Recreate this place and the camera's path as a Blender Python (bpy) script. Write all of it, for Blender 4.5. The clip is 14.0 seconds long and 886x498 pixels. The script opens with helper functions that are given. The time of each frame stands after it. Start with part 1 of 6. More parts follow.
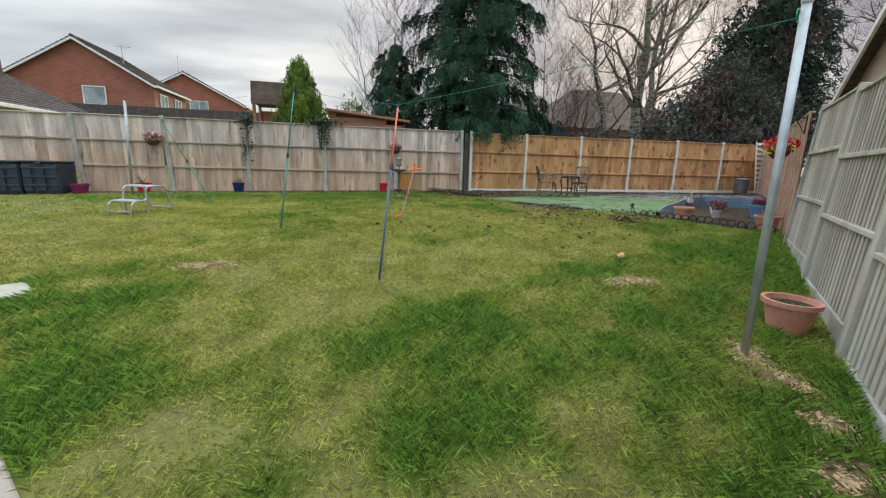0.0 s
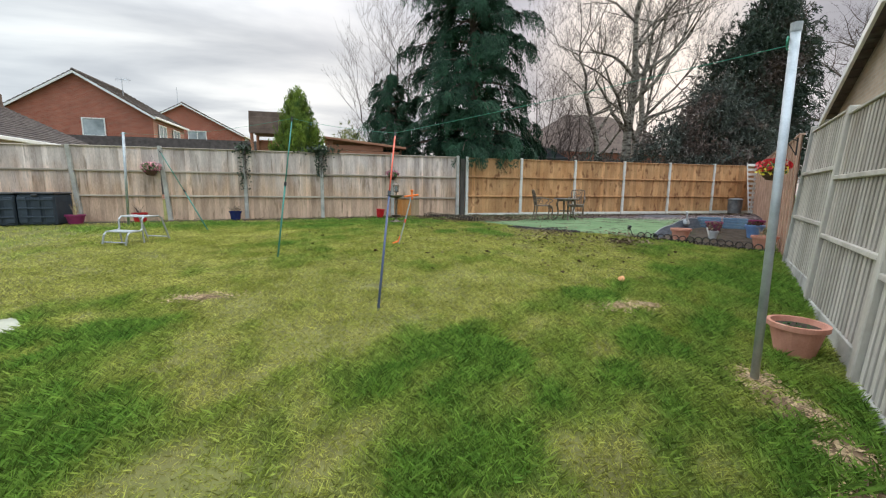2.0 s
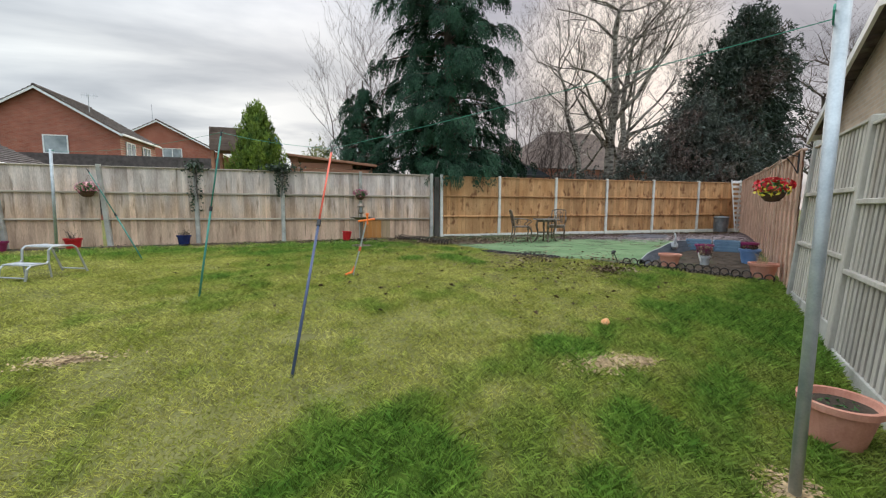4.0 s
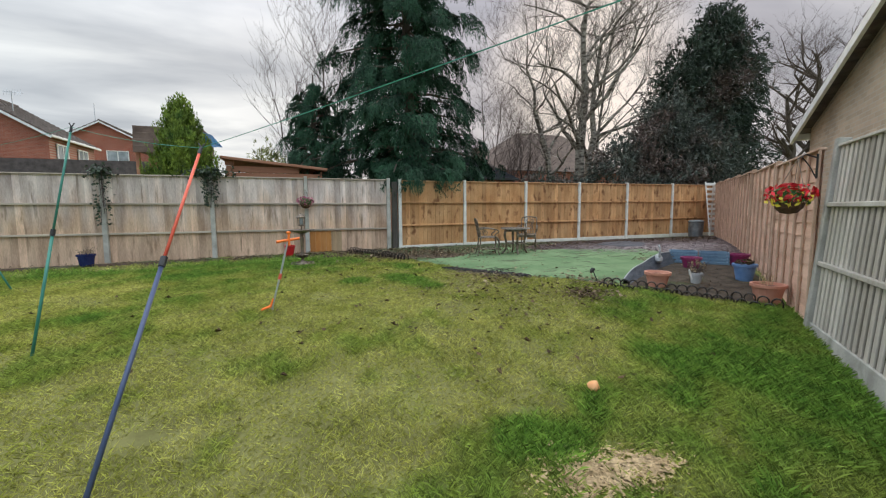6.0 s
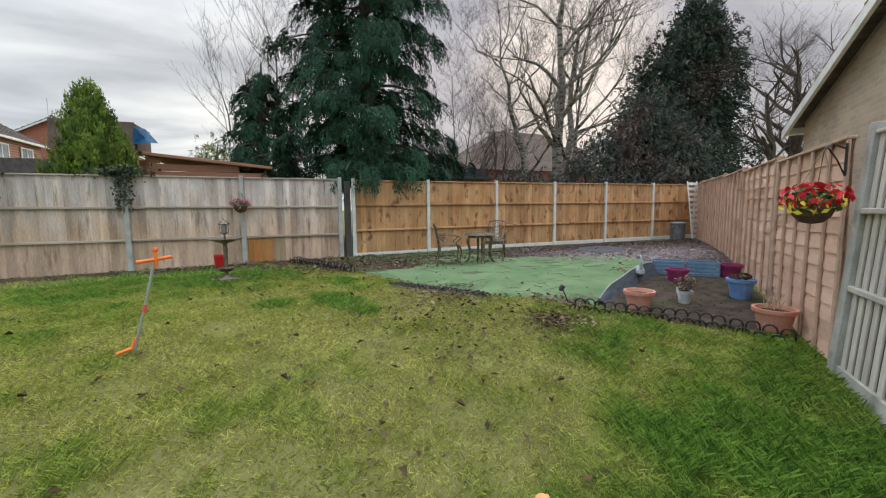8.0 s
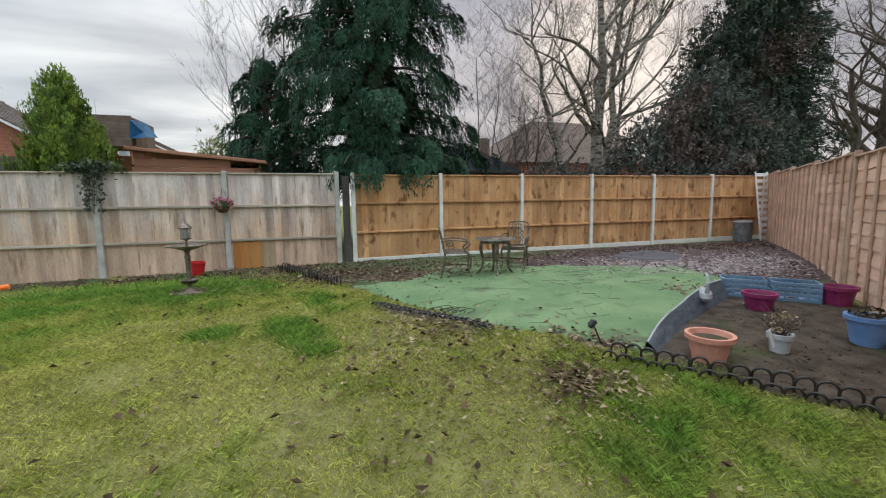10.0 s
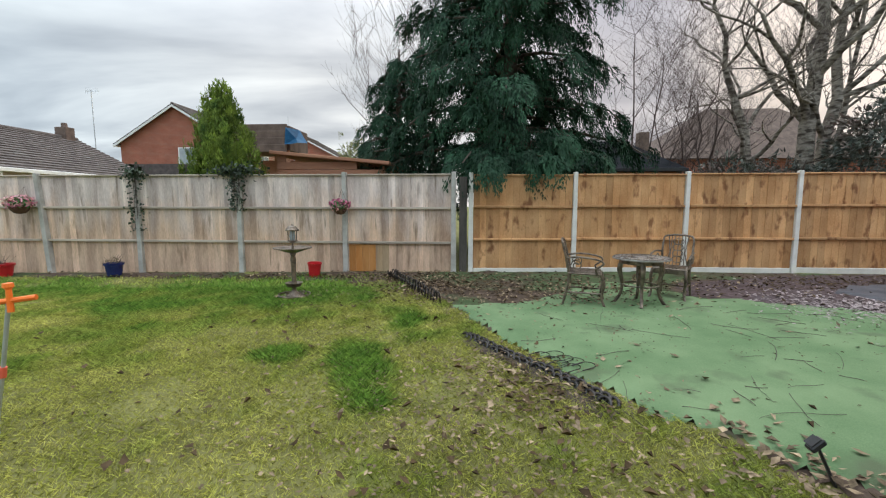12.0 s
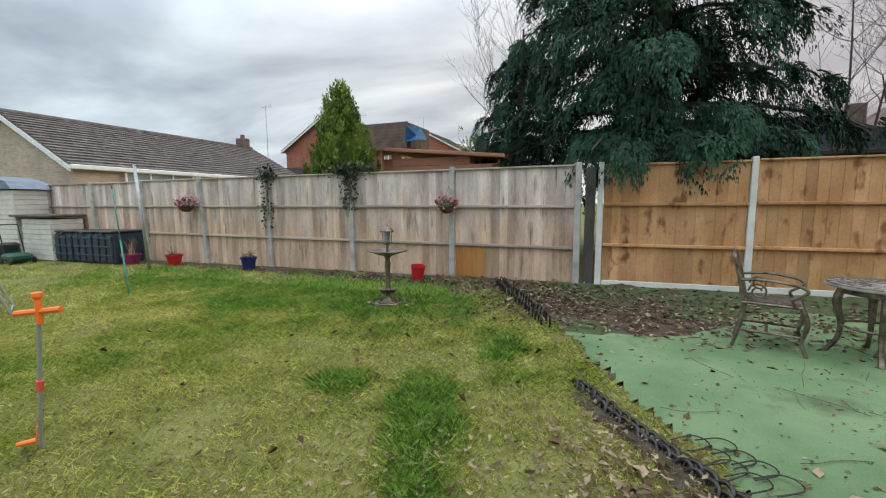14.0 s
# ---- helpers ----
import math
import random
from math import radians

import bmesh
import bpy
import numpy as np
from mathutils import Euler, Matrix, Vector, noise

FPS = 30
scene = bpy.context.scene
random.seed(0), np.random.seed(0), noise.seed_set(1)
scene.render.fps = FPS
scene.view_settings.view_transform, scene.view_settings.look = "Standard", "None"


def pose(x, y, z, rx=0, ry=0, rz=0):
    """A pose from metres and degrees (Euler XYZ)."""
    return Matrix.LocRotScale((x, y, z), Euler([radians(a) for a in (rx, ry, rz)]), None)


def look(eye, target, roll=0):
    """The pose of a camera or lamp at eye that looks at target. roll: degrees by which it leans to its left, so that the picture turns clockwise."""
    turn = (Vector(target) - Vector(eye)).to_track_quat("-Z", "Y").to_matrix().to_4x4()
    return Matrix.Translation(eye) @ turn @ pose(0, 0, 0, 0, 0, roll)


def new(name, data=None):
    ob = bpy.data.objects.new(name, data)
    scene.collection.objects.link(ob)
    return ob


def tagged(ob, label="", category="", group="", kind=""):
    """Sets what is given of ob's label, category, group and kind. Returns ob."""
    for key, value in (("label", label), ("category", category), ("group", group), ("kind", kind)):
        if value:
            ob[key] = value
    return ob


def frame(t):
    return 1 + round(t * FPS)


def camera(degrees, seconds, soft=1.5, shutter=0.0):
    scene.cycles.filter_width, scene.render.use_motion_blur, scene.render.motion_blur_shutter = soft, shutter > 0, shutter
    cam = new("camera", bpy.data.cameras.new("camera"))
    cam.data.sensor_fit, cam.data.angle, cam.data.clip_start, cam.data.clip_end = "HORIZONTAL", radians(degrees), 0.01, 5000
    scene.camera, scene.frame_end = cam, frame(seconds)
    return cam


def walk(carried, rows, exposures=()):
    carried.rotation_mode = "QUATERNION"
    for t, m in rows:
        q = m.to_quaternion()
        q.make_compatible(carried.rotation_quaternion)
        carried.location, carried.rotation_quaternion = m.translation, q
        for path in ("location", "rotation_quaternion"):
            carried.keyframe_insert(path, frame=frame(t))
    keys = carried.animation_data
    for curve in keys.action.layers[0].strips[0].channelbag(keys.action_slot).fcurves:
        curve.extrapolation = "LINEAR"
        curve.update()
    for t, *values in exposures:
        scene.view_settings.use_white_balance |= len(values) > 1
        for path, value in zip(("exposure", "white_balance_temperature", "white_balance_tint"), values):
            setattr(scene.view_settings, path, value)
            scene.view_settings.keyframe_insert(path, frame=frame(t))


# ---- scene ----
cam = camera(95.1, 14.0, 1.2)
PATH = [
    (0, (-3.431, -12.206, 0.737), (-2.972, -10.301, 0.336), 1.6),
    (0.5, (-3.426, -12.203, 0.735), (-2.969, -10.3, 0.32), 1.5),
    (1, (-3.439, -12.216, 0.759), (-2.977, -10.309, 0.373), 1.3),
    (1.5, (-3.462, -12.206, 0.765), (-2.993, -10.291, 0.431), 0.9),
    (2, (-3.445, -12.158, 0.761), (-2.969, -10.237, 0.475), 0.7),
    (2.5, (-3.333, -12.011, 0.759), (-2.849, -10.088, 0.502), 0.6),
    (5, (-2.495, -10.887, 0.965), (-1.898, -8.987, 0.772), 0.1),
    (5.5, (-2.329, -10.597, 0.993), (-1.698, -8.709, 0.799), -0.1),
    (6, (-2.172, -10.343, 1.016), (-1.509, -8.466, 0.82), -0.3),
    (6.5, (-1.984, -10.132, 1.034), (-1.281, -8.27, 0.834), -0.3),
    (7, (-1.751, -9.942, 1.056), (-1.009, -8.095, 0.857), -0.5),
    (9.5, (-0.528, -8.656, 1.127), (0.126, -6.777, 0.926), -0.8),
    (10, (-0.296, -8.379, 1.152), (0.266, -6.473, 0.931), -0.8),
    (10.5, (-0.116, -8.11, 1.157), (0.316, -6.17, 0.93), -0.7),
    (11, (0.033, -7.821, 1.177), (0.291, -5.851, 0.955), -0.5),
    (11.5, (0.187, -7.581, 1.195), (0.247, -5.594, 0.98), -0.3),
    (12, (0.286, -7.357, 1.201), (0.157, -5.373, 0.99), 0.1),
    (12.5, (0.348, -7.06, 1.192), (0.012, -5.1, 0.978), 0.3),
    (13, (0.311, -6.841, 1.238), (-0.203, -4.922, 1.006), 0.2),
    (13.5, (0.363, -6.604, 1.229), (-0.299, -4.731, 0.996), 0.1),
    (14, (0.425, -6.392, 1.219), (-0.324, -4.551, 0.993), -0.2),
]
walk(cam, [(t, look(eye, target, roll)) for t, eye, target, roll in PATH],
     [(0, -0.06), (1, 0.12), (2.5, 0.13), (5, -0.06), (7, -0.04), (10, -0.03), (11, 0.07), (12, 0.03), (14, -0.04)])

# ---- world, sun, exposure ----
SUN_ELEV, SUN_TURN = 17.0, 38.0      # degrees above the horizon; degrees from +y towards +x
sun_way = Vector((math.sin(radians(SUN_TURN)) * math.cos(radians(SUN_ELEV)), math.cos(radians(SUN_TURN)) * math.cos(radians(SUN_ELEV)), math.sin(radians(SUN_ELEV))))
world = bpy.data.worlds.new("cloudy_sky")
scene.world = world
world.use_nodes = True
wt = world.node_tree
wt.nodes.clear()


def wnode(kind, **values):
    n = wt.nodes.new(kind)
    for k, v in values.items():
        n.inputs[k].default_value = v
    return n


coord = wnode("ShaderNodeTexCoord")
sky = wnode("ShaderNodeTexSky")
sky.sky_type, sky.sun_disc, sky.sun_elevation, sky.sun_rotation = "NISHITA", False, radians(SUN_ELEV), radians(SUN_TURN)
split = wnode("ShaderNodeSeparateXYZ")
wt.links.new(coord.outputs["Generated"], split.inputs[0])
# cloud deck: the direction projected on a flat layer, so that bands shrink towards the horizon
lift = wnode("ShaderNodeMath"); lift.operation = "MAXIMUM"; lift.inputs[1].default_value = 0.0
wt.links.new(split.outputs[2], lift.inputs[0])
lift2 = wnode("ShaderNodeMath"); lift2.operation = "ADD"; lift2.inputs[1].default_value = 0.16
wt.links.new(lift.outputs[0], lift2.inputs[0])
over = wnode("ShaderNodeVectorMath"); over.operation = "DIVIDE"
wt.links.new(coord.outputs["Generated"], over.inputs[0])
wt.links.new(lift2.outputs[0], over.inputs[1])
mapping = wnode("ShaderNodeMapping", Scale=(0.62, 1.2, 0.0), Rotation=(0, 0, radians(-24)))
wt.links.new(over.outputs[0], mapping.inputs[0])
clouds = wnode("ShaderNodeTexNoise", Scale=1.1, Detail=6.0, Roughness=0.5, Distortion=0.35)
wt.links.new(mapping.outputs[0], clouds.inputs["Vector"])
deck = wnode("ShaderNodeValToRGB")
deck.color_ramp.elements[0].position, deck.color_ramp.elements[0].color = 0.33, (0.54, 0.56, 0.60, 1)
deck.color_ramp.elements[1].position, deck.color_ramp.elements[1].color = 0.64, (1.22, 1.21, 1.18, 1)
e = deck.color_ramp.elements.new(0.47); e.color = (0.82, 0.83, 0.85, 1)
wt.links.new(clouds.outputs[0], deck.inputs[0])
# a little blue of the clear sky behind the thin cloud
mix = wnode("ShaderNodeMix"); mix.data_type = "RGBA"; mix.inputs[0].default_value = 0.012
wt.links.new(deck.outputs[0], mix.inputs[6]); wt.links.new(sky.outputs[0], mix.inputs[7])
# brightness of an overcast sky: the zenith about three times the horizon
zen = wnode("ShaderNodeMapRange"); zen.inputs[1].default_value = 0.30; zen.inputs[2].default_value = 1.0
zen.inputs[3].default_value = 0.92; zen.inputs[4].default_value = 3.6
wt.links.new(lift.outputs[0], zen.inputs[0])
# glow of the low sun through the cloud
dot = wnode("ShaderNodeVectorMath"); dot.operation = "DOT_PRODUCT"; dot.inputs[1].default_value = sun_way
wt.links.new(coord.outputs["Generated"], dot.inputs[0])
glow = wnode("ShaderNodeMapRange"); glow.interpolation_type = "SMOOTHSTEP"
glow.inputs[1].default_value, glow.inputs[2].default_value, glow.inputs[3].default_value, glow.inputs[4].default_value = 0.972, 1.0, 0.0, 0.4
wt.links.new(dot.outputs["Value"], glow.inputs[0])
# cooler away from the sun, warmer towards it
turn = wnode("ShaderNodeMapRange"); turn.inputs[1].default_value = 0.0; turn.inputs[2].default_value = 0.95
wt.links.new(dot.outputs["Value"], turn.inputs[0])
tint = wnode("ShaderNodeValToRGB")
tint.color_ramp.elements[0].position, tint.color_ramp.elements[0].color = 0.0, (0.74, 0.85, 0.93, 1)
tint.color_ramp.elements[1].position, tint.color_ramp.elements[1].color = 1.0, (0.60, 0.58, 0.61, 1)
e = tint.color_ramp.elements.new(0.72); e.color = (1.0, 1.0, 0.99, 1)
wt.links.new(turn.outputs[0], tint.inputs[0])
cool = wnode("ShaderNodeMix"); cool.data_type = "RGBA"; cool.blend_type = "MULTIPLY"; cool.inputs[0].default_value = 1.0
wt.links.new(mix.outputs[2], cool.inputs[6]); wt.links.new(tint.outputs[0], cool.inputs[7])
warm = wnode("ShaderNodeMix"); warm.data_type = "RGBA"; warm.blend_type = "ADD"; warm.inputs[7].default_value = (1.0, 0.80, 0.55, 1)
wt.links.new(glow.outputs[0], warm.inputs[0]); wt.links.new(cool.outputs[2], warm.inputs[6])
scale = wnode("ShaderNodeVectorMath"); scale.operation = "SCALE"
wt.links.new(warm.outputs[2], scale.inputs[0]); wt.links.new(zen.outputs[0], scale.inputs["Scale"])
bg = wnode("ShaderNodeBackground", Strength=0.93)
wt.links.new(scale.outputs[0], bg.inputs[0])
wout = wnode("ShaderNodeOutputWorld")
wt.links.new(bg.outputs[0], wout.inputs[0])

sun = new("sun", bpy.data.lights.new("sun", "SUN"))
sun.data.energy, sun.data.angle, sun.data.color = 0.8, radians(14), (1.0, 0.88, 0.72)
sun.matrix_world = look(sun_way * 60, (0, 0, 0))

# ---- materials ----


def mat(name, dark, light, scale=6.0, rough=0.75, bump=0.25, fine=70.0, metal=0.0, rnd=0.12, stretch=(1, 1, 1), spots=None, island=False, spec=0.4, translucent=0.0):
    """Two scales of noise between two colours; spots: (colour, scale, share) of stains; rnd: piece to piece variation."""
    m = bpy.data.materials.new(name)
    m.use_nodes = True
    nt = m.node_tree
    b = nt.nodes["Principled BSDF"]
    geo = nt.nodes.new("ShaderNodeNewGeometry")
    mp = nt.nodes.new("ShaderNodeMapping")
    mp.inputs["Scale"].default_value = stretch
    nt.links.new(geo.outputs["Position"], mp.inputs[0])
    big = nt.nodes.new("ShaderNodeTexNoise"); big.inputs["Scale"].default_value = scale; big.inputs["Detail"].default_value = 5
    small = nt.nodes.new("ShaderNodeTexNoise"); small.inputs["Scale"].default_value = fine; small.inputs["Detail"].default_value = 3
    nt.links.new(mp.outputs[0], big.inputs["Vector"]); nt.links.new(mp.outputs[0], small.inputs["Vector"])
    add = nt.nodes.new("ShaderNodeMath"); add.operation = "MULTIPLY_ADD"; add.inputs[1].default_value = 0.4
    nt.links.new(small.outputs[0], add.inputs[0]); nt.links.new(big.outputs[0], add.inputs[2])
    ramp = nt.nodes.new("ShaderNodeValToRGB")
    ramp.color_ramp.elements[0].position, ramp.color_ramp.elements[0].color = 0.48, (*dark, 1)
    ramp.color_ramp.elements[1].position, ramp.color_ramp.elements[1].color = 0.92, (*light, 1)
    nt.links.new(add.outputs[0], ramp.inputs[0])
    colour = ramp.outputs[0]
    if spots:
        sp = nt.nodes.new("ShaderNodeTexNoise"); sp.inputs["Scale"].default_value = spots[1]; sp.inputs["Detail"].default_value = 4
        nt.links.new(mp.outputs[0], sp.inputs["Vector"])
        sr = nt.nodes.new("ShaderNodeMapRange"); sr.inputs[1].default_value = 1 - spots[2] - 0.05; sr.inputs[2].default_value = 1 - spots[2] + 0.07
        nt.links.new(sp.outputs[0], sr.inputs[0])
        mx = nt.nodes.new("ShaderNodeMix"); mx.data_type = "RGBA"; mx.inputs[7].default_value = (*spots[0], 1)
        nt.links.new(sr.outputs[0], mx.inputs[0]); nt.links.new(colour, mx.inputs[6])
        colour = mx.outputs[2]
    if rnd:
        if island:
            source = geo.outputs["Random Per Island"]
        else:
            source = nt.nodes.new("ShaderNodeObjectInfo").outputs["Random"]
        vr = nt.nodes.new("ShaderNodeMapRange"); vr.inputs[3].default_value = 1 - rnd; vr.inputs[4].default_value = 1 + rnd
        nt.links.new(source, vr.inputs[0])
        hs = nt.nodes.new("ShaderNodeHueSaturation")
        nt.links.new(vr.outputs[0], hs.inputs["Value"]); nt.links.new(colour, hs.inputs["Color"])
        colour = hs.outputs[0]
    nt.links.new(colour, b.inputs["Base Color"])
    b.inputs["Roughness"].default_value, b.inputs["Metallic"].default_value = rough, metal
    b.inputs["Specular IOR Level"].default_value = spec
    if bump:
        bp = nt.nodes.new("ShaderNodeBump"); bp.inputs["Strength"].default_value = bump; bp.inputs["Distance"].default_value = 0.01
        nt.links.new(add.outputs[0], bp.inputs["Height"]); nt.links.new(bp.outputs[0], b.inputs["Normal"])
    if translucent:
        tr = nt.nodes.new("ShaderNodeBsdfTranslucent"); nt.links.new(colour, tr.inputs[0])
        ms = nt.nodes.new("ShaderNodeMixShader"); ms.inputs[0].default_value = translucent
        nt.links.new(b.outputs[0], ms.inputs[1]); nt.links.new(tr.outputs[0], ms.inputs[2])
        nt.links.new(ms.outputs[0], nt.nodes["Material Output"].inputs[0])
    return m


def lushness_nodes(m, low, high, attribute):
    """Mixes the material's colour towards a second pair of colours by a stored share."""
    nt = m.node_tree
    b = nt.nodes["Principled BSDF"]
    link = b.inputs["Base Color"].links[0]
    old = link.from_socket
    at = nt.nodes.new("ShaderNodeAttribute"); at.attribute_name = attribute
    geo = nt.nodes.new("ShaderNodeNewGeometry")
    nz = nt.nodes.new("ShaderNodeTexNoise"); nz.inputs["Scale"].default_value = 9; nz.inputs["Detail"].default_value = 5
    nt.links.new(geo.outputs["Position"], nz.inputs["Vector"])
    rp = nt.nodes.new("ShaderNodeValToRGB")
    rp.color_ramp.elements[0].position, rp.color_ramp.elements[0].color = 0.3, (*low, 1)
    rp.color_ramp.elements[1].position, rp.color_ramp.elements[1].color = 0.7, (*high, 1)
    nt.links.new(nz.outputs[0], rp.inputs[0])
    mx = nt.nodes.new("ShaderNodeMix"); mx.data_type = "RGBA"
    nt.links.new(at.outputs["Fac"], mx.inputs[0]); nt.links.new(old, mx.inputs[6]); nt.links.new(rp.outputs[0], mx.inputs[7])
    vr = nt.nodes.new("ShaderNodeMapRange"); vr.inputs[3].default_value = 0.32; vr.inputs[4].default_value = 1.62
    nt.links.new(geo.outputs["Random Per Island"], vr.inputs[0])
    hs = nt.nodes.new("ShaderNodeHueSaturation")
    nt.links.new(vr.outputs[0], hs.inputs["Value"]); nt.links.new(mx.outputs[2], hs.inputs["Color"])
    nt.links.new(hs.outputs[0], b.inputs["Base Color"])
    for n in nt.nodes:
        if n.type == "BSDF_TRANSLUCENT":
            nt.links.new(hs.outputs[0], n.inputs[0])


def brick_mat(name, red, alt, mortar, width=0.225, height=0.075, along=(1, 0)):
    """Brick courses on upright walls; along: the wall's direction in plan."""
    m = bpy.data.materials.new(name)
    m.use_nodes = True
    nt = m.node_tree
    b = nt.nodes["Principled BSDF"]
    geo = nt.nodes.new("ShaderNodeNewGeometry")
    sep = nt.nodes.new("ShaderNodeSeparateXYZ"); nt.links.new(geo.outputs["Position"], sep.inputs[0])
    dot_ = nt.nodes.new("ShaderNodeVectorMath"); dot_.operation = "DOT_PRODUCT"; dot_.inputs[1].default_value = (along[0], along[1], 0)
    nt.links.new(geo.outputs["Position"], dot_.inputs[0])
    com = nt.nodes.new("ShaderNodeCombineXYZ"); nt.links.new(dot_.outputs["Value"], com.inputs[0]); nt.links.new(sep.outputs[2], com.inputs[1])
    bt = nt.nodes.new("ShaderNodeTexBrick")
    bt.inputs["Color1"].default_value, bt.inputs["Color2"].default_value, bt.inputs["Mortar"].default_value = (*red, 1), (*alt, 1), (*mortar, 1)
    bt.inputs["Scale"].default_value = 1.0; bt.inputs["Brick Width"].default_value = width; bt.inputs["Row Height"].default_value = height
    bt.inputs["Mortar Size"].default_value = 0.006
    nt.links.new(com.outputs[0], bt.inputs["Vector"])
    nz = nt.nodes.new("ShaderNodeTexNoise"); nz.inputs["Scale"].default_value = 1.5; nz.inputs["Detail"].default_value = 6
    nt.links.new(geo.outputs["Position"], nz.inputs["Vector"])
    vr = nt.nodes.new("ShaderNodeMapRange"); vr.inputs[3].default_value = 0.65; vr.inputs[4].default_value = 1.35
    nt.links.new(nz.outputs[0], vr.inputs[0])
    hs = nt.nodes.new("ShaderNodeHueSaturation"); nt.links.new(vr.outputs[0], hs.inputs["Value"]); nt.links.new(bt.outputs[0], hs.inputs["Color"])
    nt.links.new(hs.outputs[0], b.inputs["Base Color"])
    bp = nt.nodes.new("ShaderNodeBump"); bp.inputs["Strength"].default_value = 0.5; bp.inputs["Distance"].default_value = 0.01; bp.invert = True
    nt.links.new(bt.outputs["Fac"], bp.inputs["Height"]); nt.links.new(bp.outputs[0], b.inputs["Normal"])
    b.inputs["Roughness"].default_value = 0.9
    return m


M_SOIL = mat("lawn_soil", (0.115, 0.11, 0.04), (0.22, 0.21, 0.08), 3, 0.95, 0.8, 45, rnd=0, spec=0.1)
M_GRASS = mat("grass_blades", (0.288, 0.312, 0.052), (0.56, 0.535, 0.155), 2.6, 0.6, 0, 30, rnd=0, translucent=0.32, spec=0.12)
lushness_nodes(M_GRASS, (0.112, 0.228, 0.037), (0.255, 0.395, 0.072), "lush")
lushness_nodes(M_SOIL, (0.075, 0.13, 0.018), (0.13, 0.20, 0.03), "lush")
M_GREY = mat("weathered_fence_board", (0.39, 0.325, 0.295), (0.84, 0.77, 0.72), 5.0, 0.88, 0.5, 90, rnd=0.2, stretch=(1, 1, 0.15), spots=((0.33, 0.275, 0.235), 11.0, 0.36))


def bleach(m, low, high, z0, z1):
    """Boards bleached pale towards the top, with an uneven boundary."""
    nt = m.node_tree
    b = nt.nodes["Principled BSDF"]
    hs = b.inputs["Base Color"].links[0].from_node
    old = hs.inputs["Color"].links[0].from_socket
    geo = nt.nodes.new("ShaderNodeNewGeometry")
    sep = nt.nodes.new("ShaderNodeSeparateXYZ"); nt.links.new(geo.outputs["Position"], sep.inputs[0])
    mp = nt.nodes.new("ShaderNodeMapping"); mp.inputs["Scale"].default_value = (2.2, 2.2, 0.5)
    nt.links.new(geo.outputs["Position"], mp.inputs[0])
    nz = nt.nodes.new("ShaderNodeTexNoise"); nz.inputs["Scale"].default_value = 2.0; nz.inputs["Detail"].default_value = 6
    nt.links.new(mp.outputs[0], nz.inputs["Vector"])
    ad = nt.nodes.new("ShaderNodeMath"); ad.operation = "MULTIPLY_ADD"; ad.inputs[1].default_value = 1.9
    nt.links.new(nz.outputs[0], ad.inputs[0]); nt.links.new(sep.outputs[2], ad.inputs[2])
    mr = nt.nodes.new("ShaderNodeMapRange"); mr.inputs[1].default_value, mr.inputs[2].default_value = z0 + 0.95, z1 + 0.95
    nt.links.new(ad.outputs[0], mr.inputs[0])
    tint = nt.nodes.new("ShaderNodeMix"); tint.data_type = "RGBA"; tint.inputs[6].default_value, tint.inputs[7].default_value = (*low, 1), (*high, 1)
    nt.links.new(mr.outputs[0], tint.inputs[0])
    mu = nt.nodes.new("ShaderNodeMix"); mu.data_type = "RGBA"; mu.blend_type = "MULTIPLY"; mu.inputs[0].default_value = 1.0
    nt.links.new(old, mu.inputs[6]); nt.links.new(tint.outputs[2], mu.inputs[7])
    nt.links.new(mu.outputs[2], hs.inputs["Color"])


M_GREYRAIL = mat("weathered_fence_rail", (0.30, 0.25, 0.20), (0.52, 0.44, 0.36), 5, 0.88, 0.4, 60, rnd=0.1, stretch=(0.15, 1, 1))
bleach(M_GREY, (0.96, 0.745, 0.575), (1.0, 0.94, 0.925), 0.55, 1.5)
M_TAN = mat("bare_fence_board", (0.34, 0.22, 0.12), (0.56, 0.42, 0.27), 3, 0.88, 0.5, 60, rnd=0.15, stretch=(1, 1, 0.14), spots=((0.20, 0.14, 0.09), 1.6, 0.36))
M_OCHRE = mat("new_orange_board", (0.44, 0.17, 0.04), (0.56, 0.27, 0.09), 3, 0.8, 0.4, 60, rnd=0.1, stretch=(1, 1, 0.15))
M_ORANGE = mat("golden_fence_board", (0.42, 0.205, 0.08), (0.66, 0.385, 0.185), 3.2, 0.78, 0.4, 60, rnd=0.2, stretch=(1, 1, 0.5), spots=((0.25, 0.11, 0.045), 7.0, 0.39))
M_BROWN = mat("pink_brown_lap_board", (0.56, 0.335, 0.24), (0.84, 0.57, 0.44), 2.5, 0.82, 0.5, 50, rnd=0.10, stretch=(0.2, 0.2, 1.2), spots=((0.44, 0.25, 0.16), 3.0, 0.36))
M_BATTEN = mat("fence_batten", (0.42, 0.27, 0.19), (0.62, 0.42, 0.32), 4, 0.85, 0.4, 50, rnd=0.1)
M_CONCRETE = mat("concrete_post", (0.33, 0.315, 0.285), (0.56, 0.54, 0.50), 5, 0.92, 0.5, 90, rnd=0.08, spots=((0.24, 0.24, 0.20), 3, 0.34))
M_CONCRETE_NEW = mat("pale_concrete", (0.62, 0.60, 0.56), (0.80, 0.78, 0.73), 5, 0.92, 0.4, 90, rnd=0.05)
